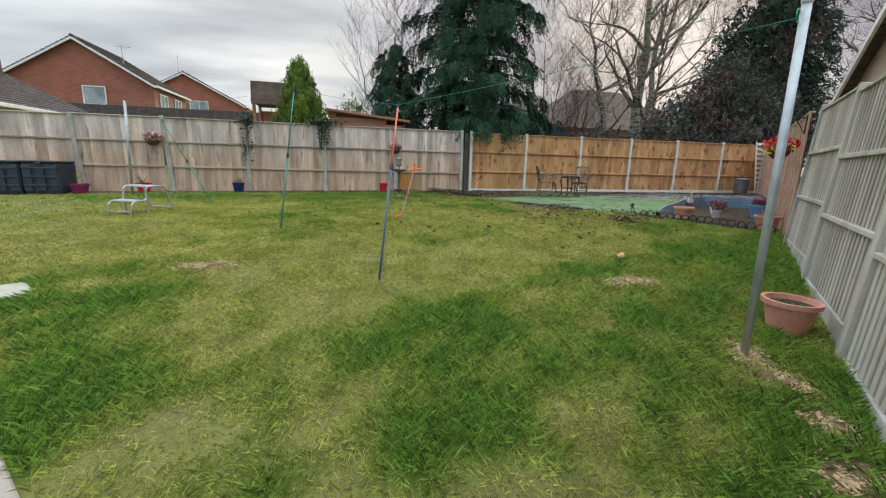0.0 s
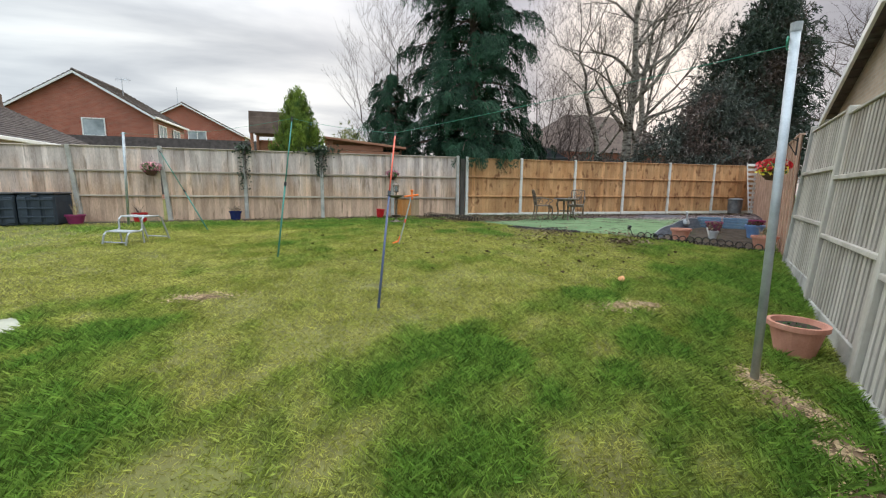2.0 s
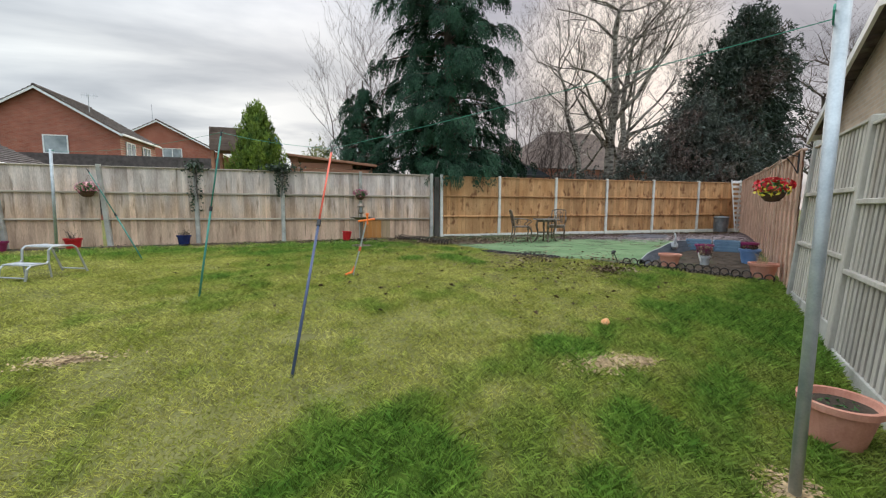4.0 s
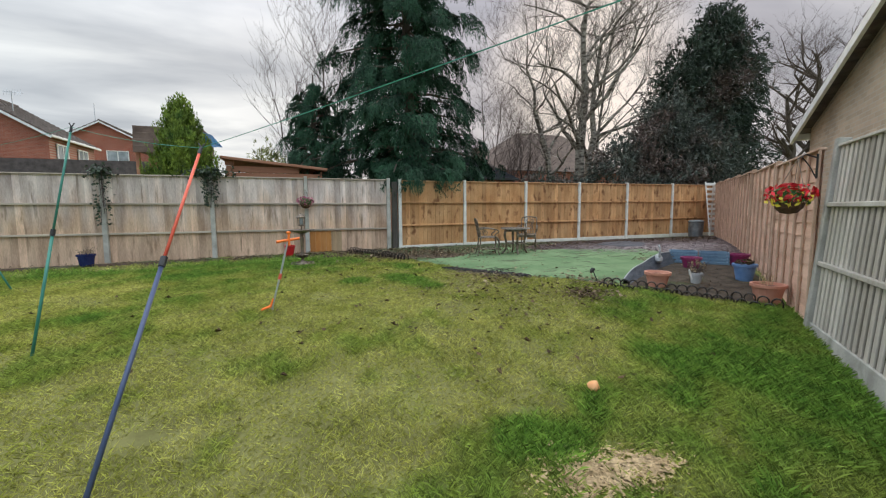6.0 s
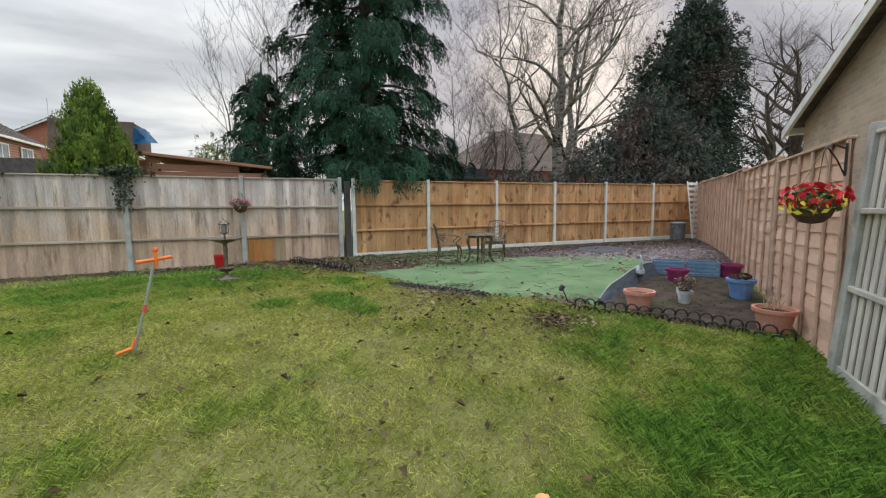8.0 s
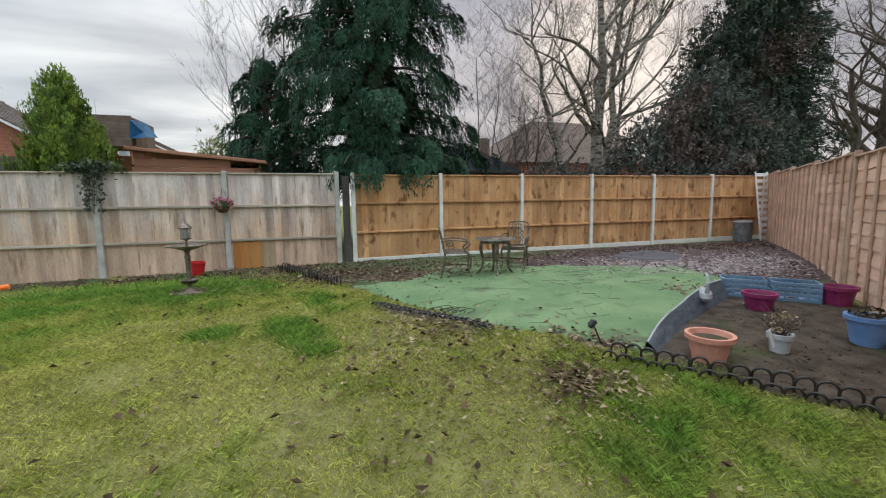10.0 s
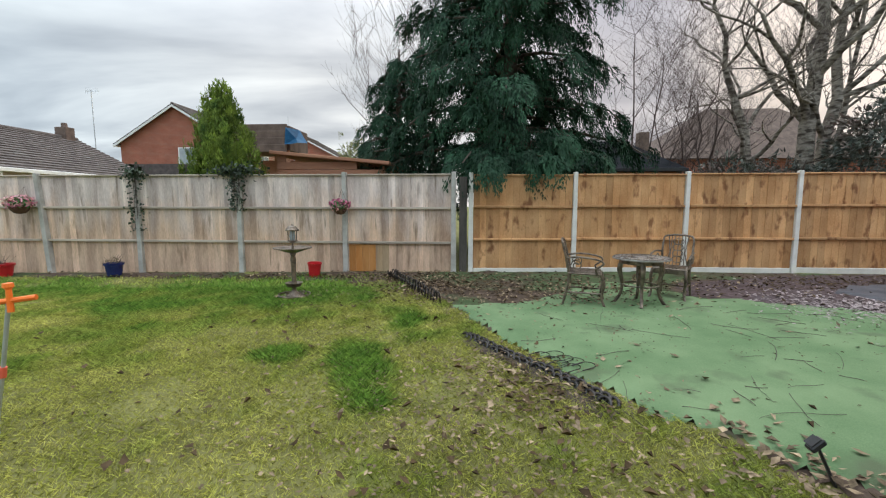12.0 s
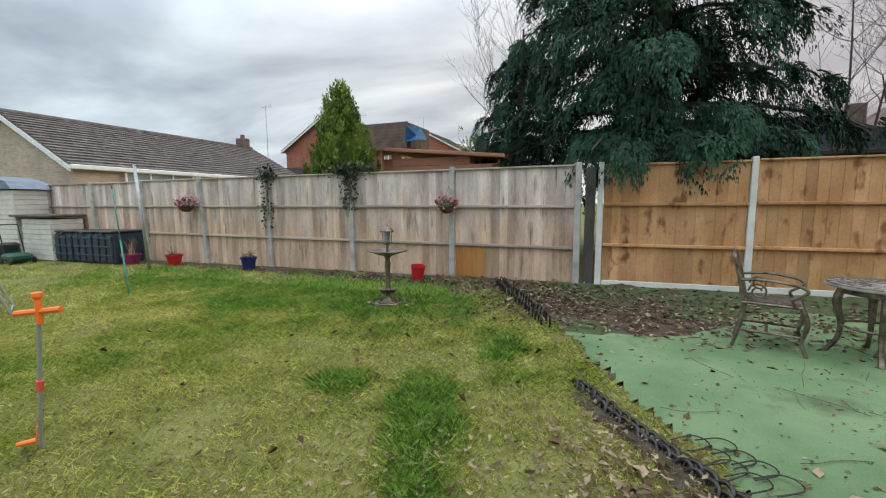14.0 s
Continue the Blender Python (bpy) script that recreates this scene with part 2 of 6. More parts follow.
M_GREYSIDE = mat("silvered_fence_board", (0.34, 0.30, 0.255), (0.60, 0.55, 0.49), 3, 0.88, 0.5, 60, rnd=0.14, stretch=(1, 1, 0.15), spots=((0.25, 0.20, 0.15), 1.6, 0.38))
M_SIDEPOST = mat("pale_grey_timber", (0.40, 0.36, 0.31), (0.60, 0.56, 0.50), 4, 0.88, 0.4, 60, rnd=0.08, stretch=(1, 1, 0.3))
# brown boards behind, darkened so the gaps between cover strips look shaded
M_SIDEBACK = mat("gap_shaded_brown_board", (0.06, 0.047, 0.038), (0.15, 0.115, 0.09), 3, 0.9, 0.5, 60, rnd=0.15, stretch=(1, 1, 0.15))
M_DARKFILL = mat("dark_post", (0.05, 0.045, 0.04), (0.12, 0.105, 0.09), 6, 0.9, 0.5, 60, stretch=(1, 1, 0.2))
M_GALV = mat("galvanised_steel", (0.36, 0.39, 0.42), (0.55, 0.58, 0.60), 9, 0.45, 0.1, 120, metal=0.55, rnd=0.03)
M_DULLGALV = mat("dull_galvanised", (0.13, 0.14, 0.15), (0.26, 0.27, 0.28), 9, 0.55, 0.1, 120, metal=0.5, rnd=0.03)
M_STEEL = mat("grey_painted_tube", (0.36, 0.37, 0.38), (0.52, 0.53, 0.54), 9, 0.4, 0.05, 100, metal=0.5, rnd=0.03)
M_BLUE_TUBE = mat("blue_prop_tube", (0.045, 0.065, 0.13), (0.075, 0.10, 0.19), 8, 0.4, 0.05, 90, rnd=0.0)
M_GREEN_TUBE = mat("green_prop_tube", (0.03, 0.17, 0.13), (0.06, 0.26, 0.20), 8, 0.4, 0.05, 90, rnd=0.0)
M_RED_TUBE = mat("coral_red_tube", (0.72, 0.10, 0.06), (0.85, 0.17, 0.10), 8, 0.45, 0.05, 90, rnd=0.0)
M_LINE = mat("green_washing_line", (0.04, 0.26, 0.17), (0.07, 0.36, 0.25), 8, 0.5, 0, 90, rnd=0.0)
M_ORPLASTIC = mat("orange_plastic", (0.90, 0.17, 0.02), (1.0, 0.24, 0.04), 8, 0.4, 0.05, 90, rnd=0.0)
M_TERRA = mat("terracotta", (0.50, 0.205, 0.14), (0.66, 0.32, 0.235), 7, 0.75, 0.15, 90, rnd=0.06, spots=((0.62, 0.40, 0.30), 6, 0.30))
M_BLUEPOT = mat("blue_plastic", (0.10, 0.19, 0.38), (0.17, 0.29, 0.52), 8, 0.45, 0.1, 90, rnd=0.03)
M_NAVY = mat("navy_glaze", (0.01, 0.015, 0.08), (0.02, 0.03, 0.14), 8, 0.25, 0.05, 90, rnd=0.0)
M_MAGENTA = mat("magenta_plastic", (0.19, 0.015, 0.08), (0.29, 0.035, 0.125), 8, 0.45, 0.1, 90, rnd=0.06)
M_REDPL = mat("red_plastic", (0.42, 0.011, 0.016), (0.58, 0.022, 0.03), 8, 0.4, 0.05, 90, rnd=0.05)
M_GREYPL = mat("grey_pot", (0.33, 0.34, 0.36), (0.48, 0.49, 0.50), 8, 0.6, 0.1, 90, rnd=0.0)
M_BRONZE = mat("bronze_iron", (0.07, 0.055, 0.045), (0.28, 0.22, 0.17), 14, 0.36, 0.3, 90, metal=0.6, rnd=0.05)
M_TABLETOP = mat("grey_cast_tabletop", (0.22, 0.205, 0.19), (0.44, 0.41, 0.39), 12, 0.42, 0.4, 90, metal=0.4, rnd=0.0)
M_BLACK = mat("black_plastic", (0.015, 0.015, 0.017), (0.035, 0.034, 0.035), 12, 0.38, 0.1, 90, rnd=0.1)
M_HOOP = mat("dark_bronze_plastic", (0.016, 0.013, 0.012), (0.045, 0.037, 0.033), 12, 0.16, 0.05, 90, rnd=0.1)
M_BIN = mat("blue_black_plastic", (0.02, 0.03, 0.045), (0.04, 0.055, 0.075), 8, 0.5, 0.15, 90, rnd=0.1)
M_MAT = mat("green_matting", (0.115, 0.187, 0.09), (0.205, 0.287, 0.152), 1.8, 0.95, 0.5, 120, rnd=0, spots=((0.11, 0.14, 0.08), 1.9, 0.36), spec=0.1)
M_MOSS = mat("moss_and_soil", (0.05, 0.07, 0.035), (0.11, 0.145, 0.07), 3.0, 0.95, 0.8, 60, rnd=0, spots=((0.085, 0.062, 0.046), 2.2, 0.42), spec=0.1)
M_BARK = mat("leaf_litter_soil", (0.055, 0.039, 0.029), (0.14, 0.10, 0.078), 6, 0.95, 0.9, 60, rnd=0, spots=((0.078, 0.112, 0.052), 0.9, 0.49), spec=0.1)
M_SLATE = mat("plum_slate_gravel", (0.05, 0.034, 0.035), (0.14, 0.10, 0.098), 14, 0.9, 0.9, 60, rnd=0, spots=((0.11, 0.085, 0.09), 1.2, 0.42), spec=0.1)
M_STONE = mat("slate_chips", (0.14, 0.10, 0.105), (0.50, 0.42, 0.41), 9, 0.85, 0.3, 90, rnd=0.4, island=True)
M_EARTH = mat("bed_soil", (0.038, 0.029, 0.023), (0.105, 0.082, 0.064), 7, 0.95, 0.9, 60, rnd=0, spots=((0.06, 0.075, 0.03), 1.4, 0.36), spec=0.1)
M_LEAF = mat("dead_leaves", (0.10, 0.07, 0.045), (0.36, 0.27, 0.175), 11, 0.85, 0.2, 60, rnd=0.5, island=True, spec=0.12)
M_LEAFDARK = mat("wet_dark_leaves", (0.04, 0.027, 0.015), (0.12, 0.078, 0.042), 11, 0.85, 0.2, 60, rnd=0.4, island=True, spec=0.12)
M_BARESOIL = mat("bare_lawn_soil", (0.105, 0.066, 0.04), (0.28, 0.19, 0.12), 14, 0.95, 0.9, 60, rnd=0, spec=0.1)
M_STRAW = mat("dry_straw", (0.34, 0.23, 0.12), (0.58, 0.43, 0.25), 9, 0.85, 0.1, 60, rnd=0.35, island=True)
M_PUDDLE = mat("dark_membrane", (0.045, 0.045, 0.055), (0.10, 0.10, 0.115), 4, 0.6, 0.4, 60, rnd=0)
M_LINER = mat("slate_blue_liner", (0.035, 0.045, 0.06), (0.11, 0.125, 0.15), 5, 0.6, 0.6, 40, rnd=0.1, stretch=(1, 1, 4))
M_CRATE = mat("blue_crate_plastic", (0.09, 0.165, 0.26), (0.17, 0.27, 0.37), 6, 0.55, 0.2, 60, rnd=0.05)
M_WHITE = mat("white_paint", (0.70, 0.70, 0.69), (0.86, 0.86, 0.84), 6, 0.55, 0.1, 60, rnd=0.0)
M_CREAM = mat("cream_resin_shed", (0.58, 0.55, 0.50), (0.72, 0.68, 0.62), 5, 0.6, 0.1, 60, rnd=0.0)
M_SHEDROOF = mat("blue_grey_roof", (0.13, 0.16, 0.21), (0.20, 0.24, 0.30), 5, 0.6, 0.1, 60, rnd=0.0)
M_BROWNLID = mat("brown_resin_lid", (0.06, 0.05, 0.045), (0.10, 0.085, 0.075), 5, 0.6, 0.1, 60, rnd=0.0)
M_SLAB = mat("paving_slab", (0.28, 0.235, 0.20), (0.44, 0.38, 0.33), 6, 0.9, 0.4, 90, rnd=0.08, spots=((0.24, 0.19, 0.15), 5, 0.36))
M_PALESLAB = mat("pale_slab", (0.38, 0.37, 0.29), (0.54, 0.53, 0.43), 6, 0.9, 0.4, 90, rnd=0.05)
M_REDBRICK = brick_mat("red_brick", (0.30, 0.085, 0.05), (0.38, 0.12, 0.075), (0.36, 0.25, 0.20))
M_BUFF = brick_mat("buff_brick", (0.44, 0.34, 0.25), (0.55, 0.43, 0.32), (0.50, 0.45, 0.38), along=(0.743, 0.669))
M_BUFF2 = brick_mat("buff_brick_side", (0.40, 0.31, 0.23), (0.52, 0.41, 0.31), (0.48, 0.43, 0.37), along=(1, 1))
M_TILE = mat("dark_roof_tiles", (0.075, 0.062, 0.058), (0.18, 0.15, 0.14), 4, 0.85, 0.4, 50, rnd=0.16, island=True, spots=((0.22, 0.21, 0.19), 2.5, 0.34))
M_TILEBROWN = mat("brown_roof_tiles", (0.095, 0.065, 0.052), (0.19, 0.135, 0.11), 4, 0.85, 0.4, 50, rnd=0.12, island=True)
M_BLACKROOF = mat("black_felt_roof", (0.010, 0.011, 0.014), (0.028, 0.03, 0.036), 5, 0.9, 0.3, 60, rnd=0.05, spec=0.15)
M_SHEDWOOD = mat("red_cedar_cladding", (0.30, 0.13, 0.075), (0.46, 0.23, 0.14), 3, 0.8, 0.4, 50, rnd=0.1, stretch=(0.15, 1, 1))
M_GLASS = mat("window_glass", (0.16, 0.19, 0.20), (0.42, 0.46, 0.48), 0.7, 0.08, 0, 3, rnd=0.1, spec=0.9)
M_BARKTREE = mat("brown_bark", (0.055, 0.042, 0.034), (0.15, 0.115, 0.09), 9, 0.95, 0.6, 50, rnd=0, stretch=(1, 1, 0.3))
M_TWIG = mat("purple_brown_twigs", (0.055, 0.038, 0.035), (0.135, 0.098, 0.088), 5, 0.9, 0, 40, rnd=0.0)
M_BIRCH = mat("birch_bark", (0.13, 0.105, 0.08), (0.46, 0.41, 0.35), 6, 0.85, 0.3, 40, rnd=0, stretch=(1, 1, 2.5), spots=((0.065, 0.05, 0.038), 4, 0.46))
M_CEDAR = mat("weeping_fronds", (0.010, 0.036, 0.019), (0.042, 0.116, 0.060), 1.6, 0.7, 0, 14, rnd=0.16, island=True, translucent=0.06, spec=0.25)
M_CYPRESS = mat("golden_cypress_fronds", (0.04, 0.10, 0.012), (0.30, 0.40, 0.055), 3.5, 0.65, 0, 12, rnd=0.2, island=True, translucent=0.15)
M_HOLLY = mat("dark_evergreen_leaves", (0.014, 0.028, 0.018), (0.072, 0.10, 0.07), 1.2, 0.65, 0, 20, rnd=0.4, island=True, translucent=0.1, spots=((0.11, 0.078, 0.066), 0.45, 0.42))
M_SHRUB = mat("grey_green_leaves", (0.045, 0.06, 0.05), (0.17, 0.185, 0.155), 1.5, 0.65, 0, 20, rnd=0.5, island=True, translucent=0.1, spots=((0.17, 0.122, 0.105), 0.6, 0.46))
M_OLIVE = mat("olive_leaves", (0.14, 0.17, 0.05), (0.34, 0.36, 0.13), 1.5, 0.6, 0, 20, rnd=0.4, island=True, translucent=0.2)
M_IVY = mat("ivy_leaves", (0.018, 0.03, 0.018), (0.06, 0.085, 0.05), 6, 0.5, 0, 20, rnd=0.5, island=True)
M_FLOWRED = mat("red_petals", (0.50, 0.008, 0.015), (0.72, 0.03, 0.045), 20, 0.6, 0, 60, rnd=0.3, island=True)
M_FLOWPINK = mat("pink_petals", (0.62, 0.25, 0.30), (0.80, 0.48, 0.48), 20, 0.6, 0, 60, rnd=0.3, island=True)
M_FLOWYEL = mat("yellow_petals", (0.75, 0.58, 0.03), (0.85, 0.72, 0.10), 20, 0.6, 0, 60, rnd=0.2, island=True)
M_FLOWMAG = mat("plum_petals", (0.30, 0.05, 0.12), (0.48, 0.14, 0.22), 20, 0.6, 0, 60, rnd=0.4, island=True)
M_FOLIAGE = mat("basket_foliage", (0.04, 0.13, 0.035), (0.10, 0.25, 0.07), 20, 0.6, 0, 60, rnd=0.4, island=True)
M_COIR = mat("coir_liner", (0.07, 0.035, 0.022), (0.15, 0.085, 0.055), 20, 0.95, 0.6, 60, rnd=0.05)
M_TARP = mat("blue_tarpaulin", (0.02, 0.13, 0.30), (0.06, 0.26, 0.48), 5, 0.5, 0.4, 40, rnd=0)
M_PEACH = mat("peach_rubber", (0.85, 0.38, 0.16), (0.95, 0.52, 0.28), 12, 0.7, 0.1, 60, rnd=0)

# ---- mesh helpers ----


def part(name, bm, material, parent=None, label="", smooth=False):
    me = bpy.data.meshes.new(name)
    bm.to_mesh(me)
    bm.free()
    me.materials.append(material)
    if smooth:
        me.polygons.foreach_set("use_smooth", [True] * len(me.polygons))
    ob = new(name, me)
    ob.parent = parent
    if label:
        ob["label"] = label
    return ob


def share(name, me, parent, m):
    """Another object on a mesh that exists already."""
    ob = new(name, me)
    ob.parent = parent
    ob.matrix_basis = m
    return ob


def empty(name, m=None, **tags):
    ob = new(name)
    ob.empty_display_size = 0.1
    if m is not None:
        ob.matrix_basis = m
    return tagged(ob, **tags)


def box(bm, c, s, m=None, bevel=0.0):
    r = bmesh.ops.create_cube(bm, size=1.0, matrix=Matrix.Translation(c) @ Matrix.Diagonal((*s, 1)))
    vs = r["verts"]
    if bevel:
        es = list({e for v in vs for e in v.link_edges})
        vs = bmesh.ops.bevel(bm, geom=es, offset=bevel, segments=1, affect="EDGES")["verts"]
    if m is not None:
        bmesh.ops.transform(bm, matrix=m, verts=list(vs))
    return bm


def boxed(c, s, m=None, bevel=0.0):
    return box(bmesh.new(), c, s, m, bevel)


def tube(bm, pts, r, sides=8, caps=True):
    """A round tube through points; r: one radius, or one for each point."""
    pts = [Vector(p) for p in pts]
    rs = r if isinstance(r, (list, tuple)) else [r] * len(pts)
    rings = []
    ref = Vector((0, 0, 1))
    d0 = (pts[1] - pts[0]).normalized()
    if abs(d0.dot(ref)) > 0.9:
        ref = Vector((1, 0, 0))
    u = d0.cross(ref).normalized()
    for i, p in enumerate(pts):
        d = (pts[min(i + 1, len(pts) - 1)] - pts[max(i - 1, 0)]).normalized()
        u = (u - d * u.dot(d)).normalized()
        v = d.cross(u)
        rings.append([bm.verts.new(p + (u * math.cos(a) + v * math.sin(a)) * rs[i]) for a in [2 * math.pi * k / sides for k in range(sides)]])
    for a, b in zip(rings, rings[1:]):
        for k in range(sides):
            bm.faces.new((a[k], a[(k + 1) % sides], b[(k + 1) % sides], b[k]))
    if caps:
        bm.faces.new(rings[0][::-1])
        bm.faces.new(rings[-1])
    return bm


def tubed(pts, r, sides=8):
    return tube(bmesh.new(), pts, r, sides)


def lathe(bm, profile, seg=24, at=(0, 0, 0)):
    """Turns (radius, height) pairs round the upright axis."""
    rings = []
    for r, z in profile:
        if r < 1e-5:
            rings.append([bm.verts.new((at[0], at[1], at[2] + z))])
        else:
            rings.append([bm.verts.new((at[0] + r * math.cos(2 * math.pi * k / seg), at[1] + r * math.sin(2 * math.pi * k / seg), at[2] + z)) for k in range(seg)])
    for a, b in zip(rings, rings[1:]):
        for k in range(seg):
            q = (k + 1) % seg
            if len(a) == 1 and len(b) > 1:
                bm.faces.new((a[0], b[q], b[k]))
            elif len(b) == 1 and len(a) > 1:
                bm.faces.new((a[k], a[q], b[0]))
            elif len(a) > 1:
                bm.faces.new((a[k], a[q], b[q], b[k]))
    return bm


def lathed(profile, seg=24, at=(0, 0, 0)):
    return lathe(bmesh.new(), profile, seg, at)


def raw(name, verts, faces, material, parent=None, label=""):
    """A mesh from arrays: verts (n, 3), faces (m, 3) or (m, 4)."""
    me = bpy.data.meshes.new(name)
    n, w = faces.shape
    me.vertices.add(len(verts)); me.vertices.foreach_set("co", verts.astype(np.float32).ravel())
    me.loops.add(n * w); me.loops.foreach_set("vertex_index", faces.astype(np.int32).ravel())
    me.polygons.add(n); me.polygons.foreach_set("loop_start", np.arange(0, n * w, w, dtype=np.int32))
    me.update(calc_edges=True)
    me.materials.append(material)
    ob = new(name, me)
    ob.parent = parent
    if label:
        ob["label"] = label
    return ob


# ---- ground ----
def gz(x, y):
    """Height of the lawn: nearly level by the back fence, falling towards the house."""
    x, y = np.clip(x, -18, 12), np.clip(y, -18, 6)
    return 0.022 * y - 0.052 * np.log1p(np.exp((-5.9 - y) / 0.8)) + 0.03 * np.maximum(0, x) * np.clip(-y / 4, 0, 1) + 0.015 * np.minimum(0, x)


def g(x, y):
    return float(gz(np.float64(x), np.float64(y)))


RC = np.array([2.71, -7.79])                  # the post where the two kinds of side fence meet
FD = np.array([0.7543, 0.6565])                 # the side fence's direction
FN = np.array([-0.6565, 0.7543])                # towards the garden
SIDE_TURN = 0.028                               # the older stretch of it bends a little outwards
PAVE = np.array([-5.05, -10.09])              # the corner of the paving
EDGE_Y = [-7.6, -7.35, -6.5, -5.7, -4.8, -3.7, -2.2, -0.9, 0.0]
EDGE_X = [3.0, 3.05, 2.42, 1.95, 1.28, 0.54, -0.16, -0.9, -1.2]


def side(x, y):
    """Distance from the side fence, positive in the garden."""
    k = (x - RC[0]) * FD[0] + (y - RC[1]) * FD[1]
    return (x - RC[0]) * FN[0] + (y - RC[1]) * FN[1] - SIDE_TURN * np.minimum(0, k)


rng = np.random.default_rng(7)


def lump(x, y, s, seed):
    """Smooth noise from a few sines, for patches in the lawn."""
    r = np.random.default_rng(seed)
    out = np.zeros_like(x)
    for k in range(7):
        a, f, p = r.uniform(0, 6.28), s * r.uniform(0.6, 1.8), r.uniform(0, 6.28)
        out += np.sin((x * math.cos(a) + y * math.sin(a)) * f + p)
    return out / 3.2


PATCHES = [(1.15, -4.95, 0.2, 0.25, 0.7), (1.65, -5.55, 0.2, 0.25, 0.9), (2.0, -6.2, 0.25, 0.35, 0.8), (-1.5, -9.7, 1.1, 0.8, 0.8), (-2.45, -9.45, 0.85, 0.75, 0.8), (-0.9, -8.5, 1.2, 0.6, 0.45), (-3.1, -10.15, 0.35, 0.5, 0.7), (-6.0, -8.5, 0.9, 0.7, 1.1), (-5.0, -9.8, 0.45, 0.8, 1.0), (-5.25, -8.45, 0.35, 0.2, 1.3), (0.9, -8.3, 0.9, 0.5, 0.6),
           (-1.3, -10.8, 0.9, 0.4, 1.0), (-0.64, -4.15, 0.26, 0.36, 1.7), (-0.42, -4.75, 0.2, 0.22, 1.2), (-0.5, -3.3, 0.4, 0.5, 1.2), (-1.43, -4.0, 0.22, 0.2, 1.3), (-0.33, -4.4, 0.3, 0.2, 0.7),
           (-4.43, -5.0, 0.5, 0.2, 0.9), (1.7, -7.6, 0.9, 0.7, 0.6), (1.5, -6.6, 0.6, 0.35, 0.6), (-6.5, -1.4, 4.5, 1.1, 0.95), (-2.0, -1.7, 2.2, 1.0, 0.95), (-0.9, -3.4, 0.9, 0.9, 0.4), (-3.0, -2.6, 2.5, 0.5, 0.4), (-3.0, -10.6, 0.35, 0.25, 0.9), (-1.0, -9.2, 1.0, 0.5, 0.45)]
BARES = [(-0.75, -8.72, 0.2, 0.13), (-0.42, -8.75, 0.13, 0.08), (-4.88, -7.64, 0.26, 0.1), (-0.7, -10.15, 0.13, 0.14), (-0.78, -10.45, 0.12, 0.16), (-2.55, -9.55, 0.12, 0.05), (-0.8, -8.1, 0.12, 0.05), (-3.1, -7.6, 0.2, 0.1), (-0.95, -10.8, 0.16, 0.14), (-1.3, -11.1, 0.2, 0.12), (-2.14, -1.95, 0.3, 0.24)]


def lush(x, y):
    v = 0.30 * lump(x, y, 1.3, 3) + 0.26 * lump(x, y, 3.5, 5) + 0.3 * lump(x, y, 11, 6) - 0.12
    for px, py, sx, sy, k in PATCHES:
        d = ((x - px) / sx) ** 2 + ((y - py) / sy) ** 2 + 0.45 * lump(x, y, 4, 11) + 0.4 * lump(x, y, 9, 13)
        v = v + k * np.exp(-d * 1.1)
    v = v + 0.75 * np.exp(-np.maximum(0, side(x, y) - 0.2) / 0.75) * (y < -5.5)
    return np.clip(v, 0, 1)


def bare(x, y):
    v = np.zeros_like(x)
    for px, py, sx, sy in BARES:
        v = np.maximum(v, np.exp(-(((x - px) / sx) ** 2 + ((y - py) / sy) ** 2)))
    return v


def on_lawn(x, y):
    edge = np.interp(y, EDGE_Y, EDGE_X) + 0.14 + 0.05 * lump(x, y, 6, 21)
    ok = (y < -0.42 - 0.12 * lump(x, y, 5, 4)) & ((x < edge) | (y < -7.35)) & (side(x, y) > 0.06)
    ok &= ~(((x - PAVE[0]) * FD[0] + (y - PAVE[1]) * FD[1] < -0.02 + 0.04 * lump(x, y, 3, 9)) & ((x - PAVE[0]) * FN[0] + (y - PAVE[1]) * FN[1] < 0.03 * lump(x, y, 4, 9)))
    ok &= ((x + 6.34) ** 2 + (y + 8.2) ** 2 > 0.27 ** 2)
    return ok


xs = np.unique(np.concatenate([np.arange(-16, 13, 0.14), -16 - 2.0 ** np.arange(1, 10), 13 + 2.0 ** np.arange(1, 10)]))
ys = np.unique(np.concatenate([np.arange(-16, 3, 0.14), -16 - 2.0 ** np.arange(1, 10), 3 + 2.0 ** np.arange(1, 10)]))
GX, GY = np.meshgrid(xs, ys)
GZ = gz(GX, GY) + 0.008 * lump(GX, GY, 5, 2) * ((np.abs(GX) < 16) & (np.abs(GY) < 16))
nv, nu = GX.shape
idx = np.arange(nv * nu).reshape(nv, nu)
quads = np.stack([idx[:-1, :-1], idx[:-1, 1:], idx[1:, 1:], idx[1:, :-1]], -1).reshape(-1, 4)
ground = tagged(raw("ground", np.stack([GX, GY, GZ], -1).reshape(-1, 3), quads, M_SOIL), "uneven lawn ground sloping down from the back fence", "ground", kind="structure")
at_ = ground.data.attributes.new("lush", "FLOAT", "POINT")
at_.data.foreach_set("value", lush(GX.ravel(), GY.ravel()).astype(np.float32))


